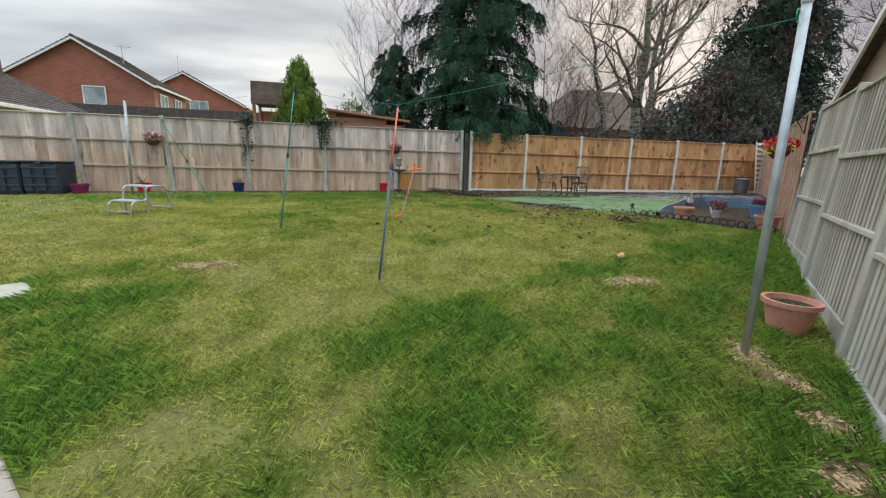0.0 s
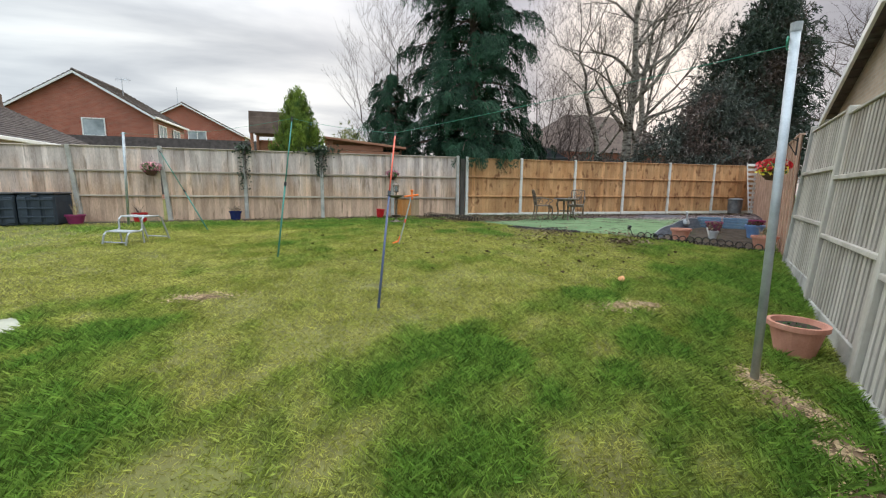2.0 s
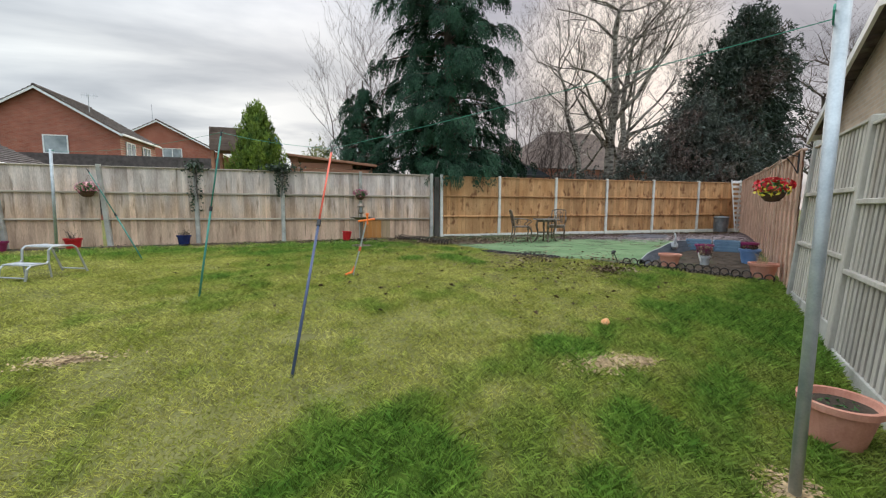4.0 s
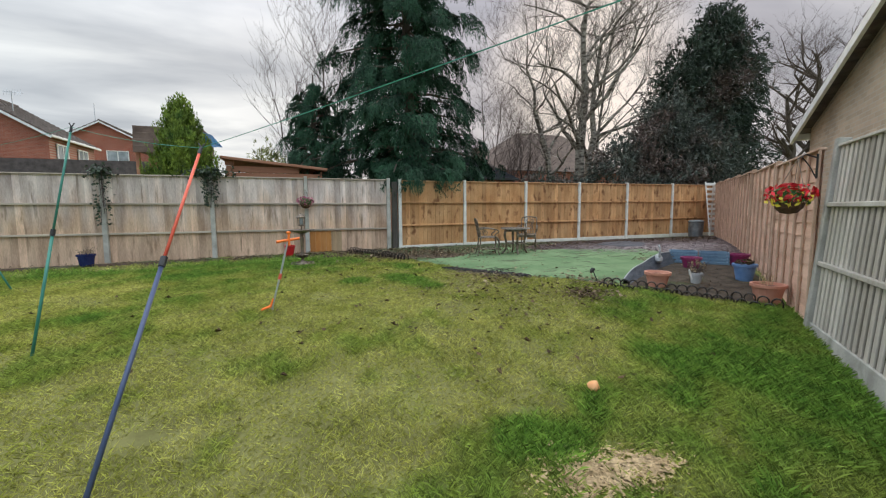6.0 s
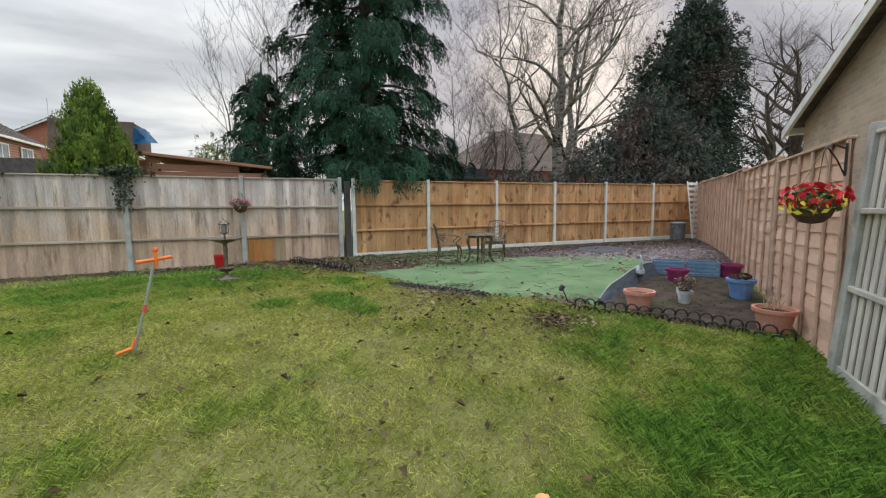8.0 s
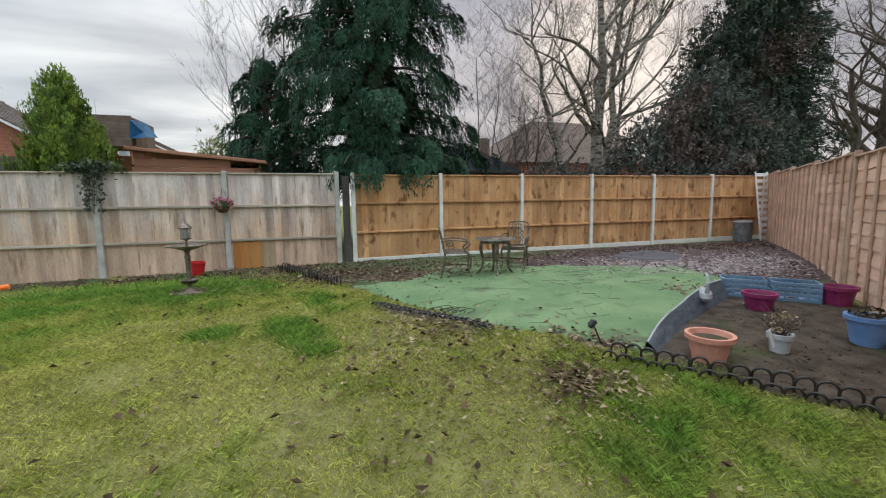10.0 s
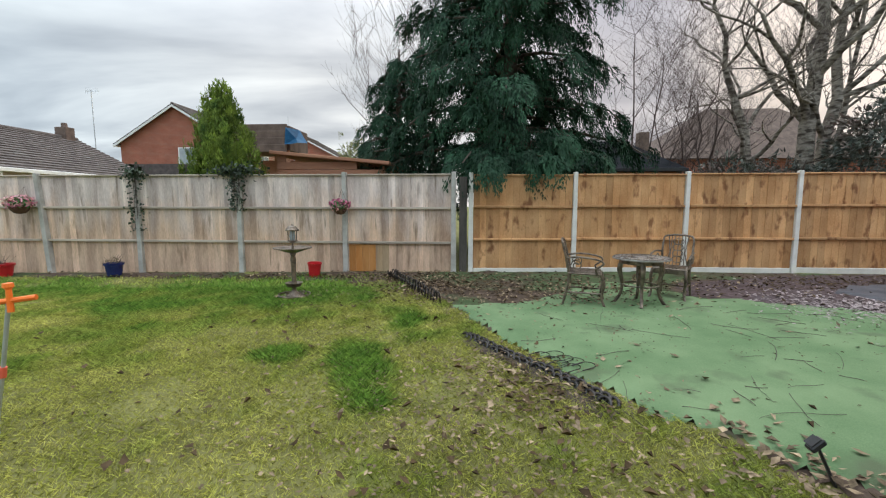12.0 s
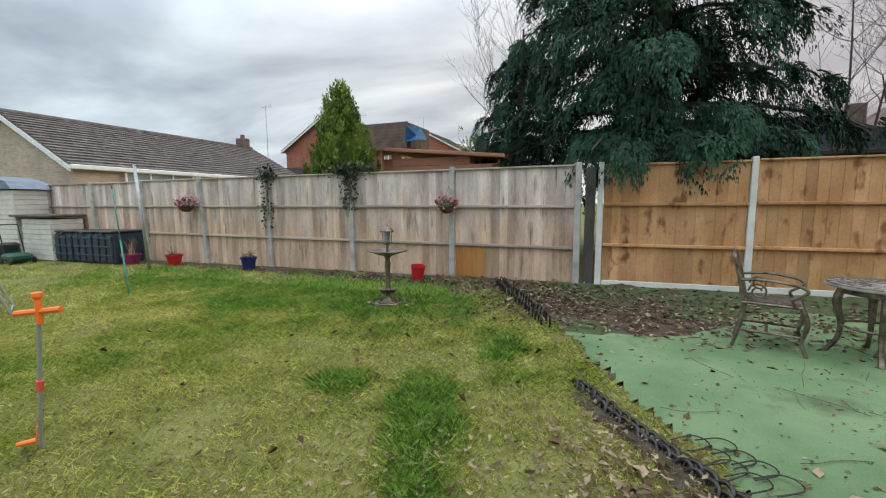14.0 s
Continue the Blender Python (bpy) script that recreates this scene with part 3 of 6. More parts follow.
def blades(name, n, region, height, width, material, seed, lean=0.5, dense=None, lab=""):
    """Single bent blades of grass scattered over a region of the plan."""
    r = np.random.default_rng(seed)
    x, y = r.uniform(region[0], region[1], n), r.uniform(region[2], region[3], n)
    keep = on_lawn(x, y) & (r.uniform(0, 1, n) > bare(x, y) * 1.15)
    if dense is not None:
        keep &= r.uniform(0, 1, n) < dense(x, y)
    x, y = x[keep], y[keep]
    n = len(x)
    L = lush(x, y)
    h = height * (0.55 + 0.7 * r.uniform(0, 1, n)) * (0.75 + 1.15 * L)
    a, t = r.uniform(0, 6.283, n), r.uniform(0, 6.283, n)
    ln = h * lean * r.uniform(0.2, 1.4, n) * (1.15 - 0.35 * L)
    w = width * r.uniform(0.7, 1.4, n)
    z = gz(x, y) - 0.004
    ca, sa = np.cos(a) * w / 2, np.sin(a) * w / 2
    p0 = np.stack([x - ca, y - sa, z], -1)
    p1 = np.stack([x + ca, y + sa, z], -1)
    p2 = np.stack([x + np.cos(t) * ln * 0.4 + ca * 0.7, y + np.sin(t) * ln * 0.4 + sa * 0.7, z + h * 0.6], -1)
    p3 = np.stack([x + np.cos(t) * ln, y + np.sin(t) * ln, z + h], -1)
    v = np.stack([p0, p1, p2, p3], 1).reshape(-1, 3)
    b = np.arange(n)[:, None] * 4
    f = np.concatenate([b + [0, 1, 2], b + [0, 2, 3]], 1).reshape(-1, 3)
    ob = tagged(raw(name, v, f, material), lab, "grass", kind="stuff")
    at = ob.data.attributes.new("lush", "FLOAT", "POINT")
    at.data.foreach_set("value", np.repeat(L, 4).astype(np.float32))
    return ob


blades("lawn_grass", 900000, (-8.5, 3.2, -11.9, -1.5), 0.036, 0.0035, M_GRASS, 31, 1.2, dense=lambda x, y: np.clip((x + 8.8) / 3.6, 0, 1), lab="patchy yellow-green lawn grass with lush darker tufts")
blades("far_lawn_grass", 160000, (-14.0, 3.0, -14.0, -0.2), 0.038, 0.0085, M_GRASS, 32, 0.9, dense=lambda x, y: np.where((x < -5.5) | (y > -3.0), 1.0, 0.0), lab="dull green grass along the old fence")
blades("long_grass", 80000, (-6.5, 3.2, -12.0, -2.0), 0.045, 0.003, M_GRASS, 33, 1.0, dense=lambda x, y: np.clip((lush(x, y) - 0.55) * 2.2, 0, 1), lab="long dark green grass tufts beside the side fence")


# ---- sheets laid on the ground ----
def sheet(name, outline, lift, material, label, category, wobble=0.03, step=0.12, kind="structure"):
    """A thin sheet with a ragged edge, draped on the ground inside an outline."""
    ox, oy = np.array([p[0] for p in outline]), np.array([p[1] for p in outline])
    x, y = np.meshgrid(np.arange(ox.min() - 0.1, ox.max() + 0.1, step), np.arange(oy.min() - 0.1, oy.max() + 0.1, step))
    qx, qy = x + wobble * lump(x, y, 7, 41), y + wobble * lump(x, y, 7, 43)
    inside = np.zeros(x.shape, bool)
    for k in range(len(outline)):
        x1, y1, x2, y2 = ox[k - 1], oy[k - 1], ox[k], oy[k]
        cross = ((y1 > qy) != (y2 > qy)) & (qx < (x2 - x1) * (qy - y1) / ((y2 - y1) if y2 != y1 else 1e-9) + x1)
        inside ^= cross
    z = gz(x, y) + lift + 0.004 * lump(x, y, 9, 44)
    z = np.where(inside, z, z - lift - 0.012)
    near = inside.copy()
    near[1:] |= inside[:-1]; near[:-1] |= inside[1:]; near[:, 1:] |= inside[:, :-1]; near[:, :-1] |= inside[:, 1:]
    a, b = x.shape
    i = np.arange(a * b).reshape(a, b)
    q = np.stack([i[:-1, :-1], i[:-1, 1:], i[1:, 1:], i[1:, :-1]], -1)
    ok = near[:-1, :-1] & near[:-1, 1:] & near[1:, 1:] & near[1:, :-1]
    ob = raw(name, np.stack([x, y, z], -1).reshape(-1, 3), q[ok], material)
    return tagged(ob, label, category, kind=kind)


sheet("litter_bed", [(-1.15, 0.0), (-0.85, -0.9), (-0.1, -2.2), (0.64, -3.55), (1.36, -4.7), (2.02, -5.55), (2.46, -6.4), (3.1, -7.3), (7.4, -3.75), (11.95, 0.25), (11.5, 0.3), (2.2, 0.13), (0.3, 0.0)], 0.014, M_BARK, "brown soil strewn with leaf litter below the fences", "soil")
sheet("old_fence_border", [(-10.0, 0.03), (-10.0, -0.5), (-6.0, -0.5), (-3.6, -0.6), (-2.0, -0.85), (-0.9, -0.9), (-0.9, 0.03)], 0.01, M_BARK, "bare dark soil strip at the foot of the old fence", "soil")
sheet("slate_gravel", [(3.1, -1.9), (4.0, -2.35), (5.1, -3.1), (5.0, -4.1), (6.15, -4.88), (11.6, -0.1), (6.5, 0.1), (3.5, -0.9)], 0.024, M_SLATE, "plum and grey slate gravel behind the patio", "gravel")
sheet("green_patio_matting", [(0.03, -2.35), (0.58, -3.5), (1.33, -4.75), (1.97, -5.43), (2.22, -5.7), (4.6, -4.5), (5.05, -4.1), (5.2, -3.2), (4.2, -2.4), (3.3, -2.05), (2.9, -1.3), (2.5, -0.95), (1.95, -1.1), (1.55, -1.75), (0.9, -2.4)], 0.036, M_MAT, "pale green matting strewn with dead leaves and twigs", "matting", 0.05, 0.08)
sheet("mossy_strip", [(0.4, -0.06), (2.2, 0.06), (4.0, 0.12), (3.7, -0.7), (2.7, -1.0), (1.9, -1.2), (1.4, -0.8), (0.8, -0.55)], 0.028, M_MOSS, "dull green moss and soil at the foot of the new fence", "moss", 0.12, 0.09)
sheet("edge_soil", [(0.1, -3.35), (0.25, -3.45), (0.9, -4.3), (1.22, -4.84), (1.1, -4.92), (0.72, -4.4), (0.3, -3.75)], 0.012, M_EARTH, "dark soil and leaf mould beside the lawn edging", "soil", 0.06, 0.06)
sheet("dark_membrane_patch", [(5.2, -2.5), (5.9, -2.6), (6.6, -1.9), (6.6, -1.2), (5.8, -1.1), (5.2, -1.7)], 0.05, M_PUDDLE, "flat dark patch of weed membrane among the gravel", "membrane", 0.05, 0.09)
sheet("planting_bed", [(2.0, -5.85), (2.45, -6.5), (3.1, -7.25), (3.5, -7.0), (5.2, -5.45), (4.3, -4.75)], 0.026, M_EARTH, "dark bare soil in the planting bed", "soil", 0.02, 0.1)


sheet("bare_soil_strip", [(-0.82, -9.98), (-0.55, -10.02), (-0.58, -10.35), (-0.7, -10.6), (-0.82, -10.88), (-1.2, -11.2), (-1.5, -11.3), (-1.45, -11.05), (-1.12, -10.85), (-0.96, -10.6), (-0.9, -10.3)], 0.012, M_BARESOIL, "bare brown soil with straw beside the line post", "soil", 0.07, 0.05)
sheet("bare_soil_patch", [(-0.98, -8.78), (-0.8, -8.88), (-0.5, -8.82), (-0.45, -8.7), (-0.7, -8.6), (-0.95, -8.64)], 0.01, M_BARESOIL, "bare sandy patch worn in the lawn", "soil", 0.04, 0.04)
sheet("bare_soil_patch", [(-5.15, -7.62), (-4.9, -7.72), (-4.62, -7.64), (-4.85, -7.56)], 0.01, M_BARESOIL, "bare earth patch worn in the lawn", "soil", 0.03, 0.04)


def scatter(name, spots, n, size, material, seed, lab, cat, curl=0.5, flat=0.35, lift=0.02):
    """Curled dead leaves (or flat chips): a bent diamond of four triangles each, strewn round some spots."""
    r = np.random.default_rng(seed)
    w = np.array([s[4] for s in spots], float)
    k = r.choice(len(spots), n, p=w / w.sum())
    c = np.array([s[:4] for s in spots])[k]
    x, y = c[:, 0] + r.normal(0, 1, n) * c[:, 2], c[:, 1] + r.normal(0, 1, n) * c[:, 3]
    ok = (side(x, y) > 0.12) & (y < -0.06)
    x, y = x[ok], y[ok]
    n = len(x)
    s = size * r.uniform(0.5, 1.6, n)
    a = r.uniform(0, 6.283, n)
    tilt = r.normal(0, flat, n)
    wid = r.uniform(0.35, 0.75, n)
    cu = curl * r.uniform(-0.4, 1.0, n)
    loc = np.array([[-1, 0, 0], [-0.2, 1, 1], [1, 0.15, 0.3], [-0.1, -1, 1], [0.1, 0, 0]], float)
    P = np.zeros((n, 5, 3))
    u = loc[None, :, 0] * s[:, None] / 2
    v = loc[None, :, 1] * (s * wid)[:, None] / 2
    zz = loc[None, :, 2] * (cu * s * 0.35)[:, None] + u * np.sin(tilt)[:, None]
    P[:, :, 0] = x[:, None] + u * np.cos(a)[:, None] - v * np.sin(a)[:, None]
    P[:, :, 1] = y[:, None] + u * np.sin(a)[:, None] + v * np.cos(a)[:, None]
    P[:, :, 2] = (gz(x, y) + lift)[:, None] + np.maximum(zz, -0.004) + 0.004
    b = np.arange(n)[:, None] * 5
    f = np.concatenate([b + [0, 4, 1], b + [1, 4, 2], b + [2, 4, 3], b + [3, 4, 0]], 1).reshape(-1, 3)
    return tagged(raw(name, P.reshape(-1, 3), f, material), lab, cat, kind="stuff")


scatter("dead_leaves", [(1.43, -6.12, 0.16, 0.14, 6), (0.61, -4.5, 0.18, 0.2, 2.2), (0.9, -4.8, 0.16, 0.16, 2.2), (0.3, -4.9, 0.6, 0.5, 2), (1.75, -5.25, 0.2, 0.15, 4), (2.05, -5.5, 0.2, 0.12, 4), (2.7, -3.7, 1.1, 0.7, 3), (4.1, -4.5, 0.2, 0.25, 7),
                       (1.3, -1.7, 0.9, 0.5, 40), (-0.3, -1.2, 0.5, 0.5, 22), (-1.6, -0.6, 1.2, 0.2, 16), (-1.9, -2.0, 0.4, 0.25, 6), (-6, -0.3, 3, 0.15, 8), (3.6, -1.2, 1.0, 0.5, 14)],
        2100, 0.05, M_LEAF, 51, "curled dry dead leaves lying on grass and matting", "leaves", 0.9, 0.35, 0.04)
scatter("dark_leaves", [(1.2, -1.4, 1.0, 0.6, 12), (-0.4, -1.2, 0.6, 0.5, 14), (-2.5, -0.5, 2.0, 0.18, 11), (5, -1.0, 1.8, 0.5, 12), (8, -0.9, 1.6, 0.6, 14), (9, -1.6, 1.0, 0.7, 8), (0.72, -4.6, 0.25, 0.3, 1.5), (1.4, -6.0, 0.18, 0.18, 3)],
        6000, 0.05, M_LEAFDARK, 52, "dark wet leaf litter under the fences", "leaves", 0.8, 0.4, 0.034)
scatter("lawn_leaves", [(-0.6, -5.6, 1.3, 1.0, 8), (0.9, -5.6, 0.6, 0.6, 8), (-1.2, -3.4, 1.5, 0.9, 6), (-3.2, -5.0, 1.6, 1.4, 2), (0.4, -6.6, 0.9, 0.6, 5), (-1.0, -7.2, 1.2, 0.8, 2)], 420, 0.05, M_LEAFDARK, 57, "single long brown leaves lying on the lawn", "leaves", 1.4, 0.5, 0.03)
scatter("lawn_debris", [(0.2, -5.0, 0.7, 0.6, 6), (-0.4, -4.0, 0.9, 0.9, 4), (1.2, -6.0, 0.5, 0.5, 4), (0.45, -4.3, 0.2, 0.3, 2), (-1.0, -1.6, 1.0, 0.6, 4), (-2.14, -1.95, 0.3, 0.2, 2)], 3800, 0.026, M_LEAF, 62, "small pale and brown bits of leaf among the grass", "leaves", 0.7, 0.5, 0.034)
scatter("bed_litter", [(3.0, -6.2, 0.4, 0.35, 5), (3.8, -5.6, 0.4, 0.3, 5), (3.3, -6.6, 0.4, 0.3, 4)], 900, 0.028, M_LEAFDARK, 58, "small dark bits of leaf and twig on the bed soil", "leaves", 0.6, 0.4, 0.022)
scatter("mat_debris", [(2.7, -3.7, 1.0, 0.7, 5), (1.6, -3.2, 0.8, 0.5, 4), (3.9, -3.4, 0.6, 0.4, 3)], 700, 0.018, M_LEAFDARK, 59, "crumbs of dead leaf on the green matting", "leaves", 0.4, 0.2, 0.04)
scatter("slate_chips", [(4.6, -2.6, 0.5, 0.4, 6), (5.3, -3.3, 0.5, 0.5, 9), (6.2, -3.6, 0.6, 0.5, 9), (6.9, -3.3, 0.5, 0.4, 5), (6, -2.0, 1.2, 0.8, 2), (7.6, -1.6, 1.3, 0.8, 1)], 7500, 0.046, M_STONE, 53, "loose plum slate chips", "gravel", 0.3, 0.3, 0.03)
scatter("dry_straw", [(-0.75, -8.72, 0.14, 0.09, 9), (-0.42, -8.76, 0.1, 0.05, 4), (-0.78, -10.4, 0.08, 0.16, 4), (-0.7, -10.1, 0.09, 0.08, 2), (-0.95, -10.8, 0.12, 0.1, 2), (-1.3, -11.1, 0.16, 0.08, 3), (-4.88, -7.64, 0.16, 0.06, 3)],
        3200, 0.03, M_STRAW, 54, "pale dry straw on bare patches of the lawn", "straw", 0.3, 0.3, 0.012)



# twigs lying on the matting
def twigs(name, n, region, seed, lab):
    r = random.Random(seed)
    bm = bmesh.new()
    for _ in range(n):
        x, y, a, l = r.uniform(*region[:2]), r.uniform(*region[2:]), r.uniform(0, 6.3), r.uniform(0.1, 0.55)
        pts = []
        for k in range(5):
            pts.append((x, y, g(x, y) + 0.046))
            x += math.cos(a) * l / 4; y += math.sin(a) * l / 4; a += r.uniform(-0.3, 0.3)
        tube(bm, pts, r.uniform(0.0012, 0.0028), 4)
    return tagged(part(name, bm, M_TWIG), lab, "twigs", kind="stuff")


twigs("fallen_twigs", 64, (0.9, 4.6, -5.0, -2.2), 61, "thin brown twigs fallen on the green matting")

# slabs at the lawn's left edge
paving = empty("paving", kind="structure", label="pinkish concrete paving slabs beside the lawn", category="paving")
for i in range(5):
    for j in range(6):
        x, y = PAVE - FD * (0.31 + i * 0.61) - FN * (0.31 + j * 0.61)
        part("slab", boxed((0, 0, 0), (0.6, 0.6, 0.05), None, 0.008), M_SLAB, paving).matrix_basis = Matrix.Translation((x, y, g(x, y) + 0.004)) @ Matrix.Rotation(0.086, 4, "X") @ Matrix.Rotation(math.atan2(FD[1], FD[0]), 4, "Z")
pale = part("stepping_slab", boxed((0, 0, 0), (0.5, 0.42, 0.03), None, 0.012), M_PALESLAB)
pale.matrix_basis = Matrix.Translation((-6.34, -8.2, g(-6.34, -8.2) + 0.004)) @ Matrix.Rotation(0.7, 4, "Z") @ Matrix.Rotation(0.08, 4, "X")
tagged(pale, "pale square stone slab set in the lawn", "slab")


# ---- fences ----
def fence_frame(p, q):
    """A frame with x along p -> q, y to its left and z up, at p."""
    a = math.atan2(q[1] - p[1], q[0] - p[0])
    return Matrix.Translation((p[0], p[1], 0)) @ Matrix.Rotation(a, 4, "Z"), math.hypot(q[0] - p[0], q[1] - p[1])


def closeboard(fence, p, q, z0, z1, boards, rails, mats, post_face, seed, rail_z=(0.53, 1.16), cap=True, skew=6.5):
    """One bay: feather-edge boards on a few rails. Rails stand on the garden side."""
    r = random.Random(seed)
    m, length = fence_frame(p, q)
    s = post_face
    w = (length - 0.1) / boards
    for k in range(boards):
        bm = boxed((0, 0, (z0 + z1) / 2), (w + 0.012, 0.016, z1 - z0), None, 0.002)
        bmesh.ops.rotate(bm, cent=(0, 0, 0), matrix=Matrix.Rotation(radians(skew), 3, "Z"), verts=bm.verts)
        x = 0.05 + (k + 0.5) * w
        ob = part("board", bm, mats(k, boards), fence)
        ob.matrix_basis = m @ Matrix.Translation((x, r.uniform(-0.002, 0.002), r.uniform(-0.006, 0.004))) @ Matrix.Rotation(r.uniform(-0.004, 0.004), 4, "Y")
    for z in rail_z:
        ob = part("rail", boxed((length / 2, s * 0.034, z), (length - 0.1, 0.045, 0.044), None, 0.006), rails, fence)
        ob.matrix_basis = m
    if cap:
        ob = part("capping_rail", boxed((length / 2, s * 0.012, z1 + 0.004), (length - 0.1, 0.07, 0.028), None, 0.006), rails, fence)
        ob.matrix_basis = m


def post(fence, x, y, z0, z1, mat_, w=0.1, turn=0.0):
    bm = boxed((0, 0, (z0 + z1) / 2), (w, w * 1.15, z1 - z0), None, 0.008)
    for v in bm.verts:
        if v.co.z > z1 - 0.02:
            v.co.x *= 0.8; v.co.y *= 0.8
    ob = part("post", bm, mat_, fence)
    ob.matrix_basis = Matrix.Translation((x, y, 0)) @ Matrix.Rotation(turn, 4, "Z")
    return ob


wall_old = empty("fence", label="weathered grey-brown closeboard fence with three rails", category="fence", kind="structure")
for i in range(8):
    x0, x1 = -2.0 * (i + 1), -2.0 * i
    base = g(x0 + 1, 0) - 0.02
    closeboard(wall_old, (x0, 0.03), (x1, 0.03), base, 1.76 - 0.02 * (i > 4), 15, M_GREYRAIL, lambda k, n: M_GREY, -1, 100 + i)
for i in range(9):
    slack = 0.07 if i in (4, 5, 6) else 0.0        # the far posts have sunk out of plumb
    o = post(wall_old, -2.0 * i, -0.012 * (slack > 0), -0.4, 1.81 - 0.03 * (i > 4), M_CONCRETE)
    o.matrix_basis = Matrix.Translation((-2.0 * i, 0.0, 1.8)) @ Matrix.Rotation(-slack, 4, "Y") @ Matrix.Translation((0, -0.012 * (slack > 0), -1.8))
for k in range(6):
    part("new_board", boxed((-1.88 + 0.125 * k, 0.014, 0.24), (0.122, 0.012, 0.5), None, 0.002), M_OCHRE if k < 4 else M_TAN, wall_old, "newer orange board mending the foot of the fence")
# solid dark strip stands for the dark gap between the two end posts
gap = part("dark_post", boxed((0.17, 0.05, 0.85), (0.14, 0.09, 1.75), None, 0.006), M_DARKFILL, wall_old, "dark strip standing for the dark gap between the fences")

wall_new = empty("fence", label="new golden-orange closeboard fence with concrete posts", category="fence", kind="structure")
OP = [(0.31, 0.03), (2.19, 0.18), (4.19, 0.27), (6.12, 0.30), (8.03, 0.32), (10.03, 0.35), (11.98, 0.36)]
for i in range(6):
    p, q = OP[i], OP[i + 1]
    lift = 0.012 * i
    closeboard(wall_new, p, q, 0.07 + lift, 1.75 + lift, 15, M_ORANGE, lambda k, n: M_ORANGE, -1, 200 + i, (0.60 + lift, 1.19 + lift), skew=3.2)
    m, length = fence_frame(p, q)
    gb = part("gravel_board", boxed((length / 2, 0.0, -0.03 + lift), (length - 0.1, 0.05, 0.2), None, 0.006), M_CONCRETE_NEW, wall_new, "pale concrete gravel board")
    gb.matrix_basis = m
for i, (x, y) in enumerate(OP):
    post(wall_new, x, y, -0.3, 1.80 + 0.012 * i, M_CONCRETE_NEW, 0.09)

# side fence: lap panels, then older closeboard
FA = math.atan2(FD[1], FD[0])


def along(k, off=0.0):
    p = RC + FD * k + FN * off
    return float(p[0]), float(p[1])


wall_lap = empty("fence", label="pinkish-brown overlapping timber panel fence with vertical battens", category="fence", kind="structure")
for i in range(6):
    p, q = along(2.05 * i), along(2.05 * (i + 1))
    m, length = fence_frame(p, q)
    z0, z1 = -0.15 + 0.047 * i, 1.58 + 0.047 * i
    r = random.Random(300 + i)
    n = 12
    h = (z1 - z0) / n
    for k in range(n):
        bm = bmesh.new()
        wav = [r.uniform(-0.012, 0.012) for _ in range(9)]
        vs = []
        for j in range(9):
            x = 0.05 + (length - 0.1) * j / 8
            row = [bm.verts.new((x, 0.020, z0 + k * h - 0.015 + wav[j])), bm.verts.new((x, 0.006, z0 + (k + 1) * h + 0.01)), bm.verts.new((x, -0.002, z0 + (k + 1) * h + 0.01)), bm.verts.new((x, 0.008, z0 + k * h - 0.015 + wav[j]))]
            if vs:
                for c in range(4):
                    bm.faces.new((vs[c], row[c], row[(c + 1) % 4], vs[(c + 1) % 4]))
            vs = row
        ob = part("slat", bm, M_BROWN, wall_lap)
        ob.matrix_basis = m
    for k in range(1, 5):
        x = 0.05 + (length - 0.1) * k / 5
        ob = part("batten", boxed((x, 0.032, (z0 + z1) / 2), (0.042, 0.022, z1 - z0), None, 0.004), M_BATTEN, wall_lap)
        ob.matrix_basis = m
    for x in (0.075, length - 0.075):
        ob = part("frame_batten", boxed((x, 0.030, (z0 + z1) / 2), (0.04, 0.024, z1 - z0), None, 0.004), M_BATTEN, wall_lap)
        ob.matrix_basis = m
    ob = part("capping", boxed((length / 2, 0.014, z1 + 0.012), (length - 0.1, 0.07, 0.025), None, 0.005), M_BATTEN, wall_lap)
    ob.matrix_basis = m
    if i:
        post(wall_lap, *along(2.05 * i), -0.4, z1 + 0.04, M_BATTEN, 0.07, FA)

SIDE_BAY, SIDE_LEAN = 1.865, 0.06


def along_side(k):
    p = RC + FD * k + FN * (SIDE_TURN * k)
    return float(p[0]), float(p[1])


hinge_ = Matrix.Translation((float(RC[0]), float(RC[1]), -0.3))
lean_ = hinge_ @ Matrix.Rotation(SIDE_LEAN, 4, Vector((float(FD[0]), float(FD[1]), 0))) @ hinge_.inverted()
wall_side = empty("fence", lean_, label="silvered closeboard side fence leaning outwards on a concrete base", category="fence", kind="structure")
for i in range(5):
    p, q = along_side(-SIDE_BAY * (i + 1)), along_side(-SIDE_BAY * i)
    base = -0.20 - 0.14 * i
    low_rail = 0.46 - 0.105 * i
    top = 1.60 - 0.05 * i
    m, length = fence_frame(p, q)
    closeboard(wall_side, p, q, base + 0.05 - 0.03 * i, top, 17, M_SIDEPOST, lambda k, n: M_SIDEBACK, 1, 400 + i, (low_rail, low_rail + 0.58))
    for k in range(17):
        ob = part("cover_strip", boxed((0.05 + (length - 0.1) * (k + 0.5) / 17, 0.017, (base + 0.05 - 0.03 * i + top) / 2), (0.062, 0.016, top - base - 0.05 + 0.03 * i), None, 0.003), M_GREYSIDE, wall_side)
        ob.matrix_basis = m
    gb = part("gravel_board", boxed((length / 2, 0.01, base - 0.13 - 0.03 * i), (length - 0.08, 0.055, 0.38), None, 0.008), M_CONCRETE, wall_side, "pale concrete gravel board")
    gb.matrix_basis = m
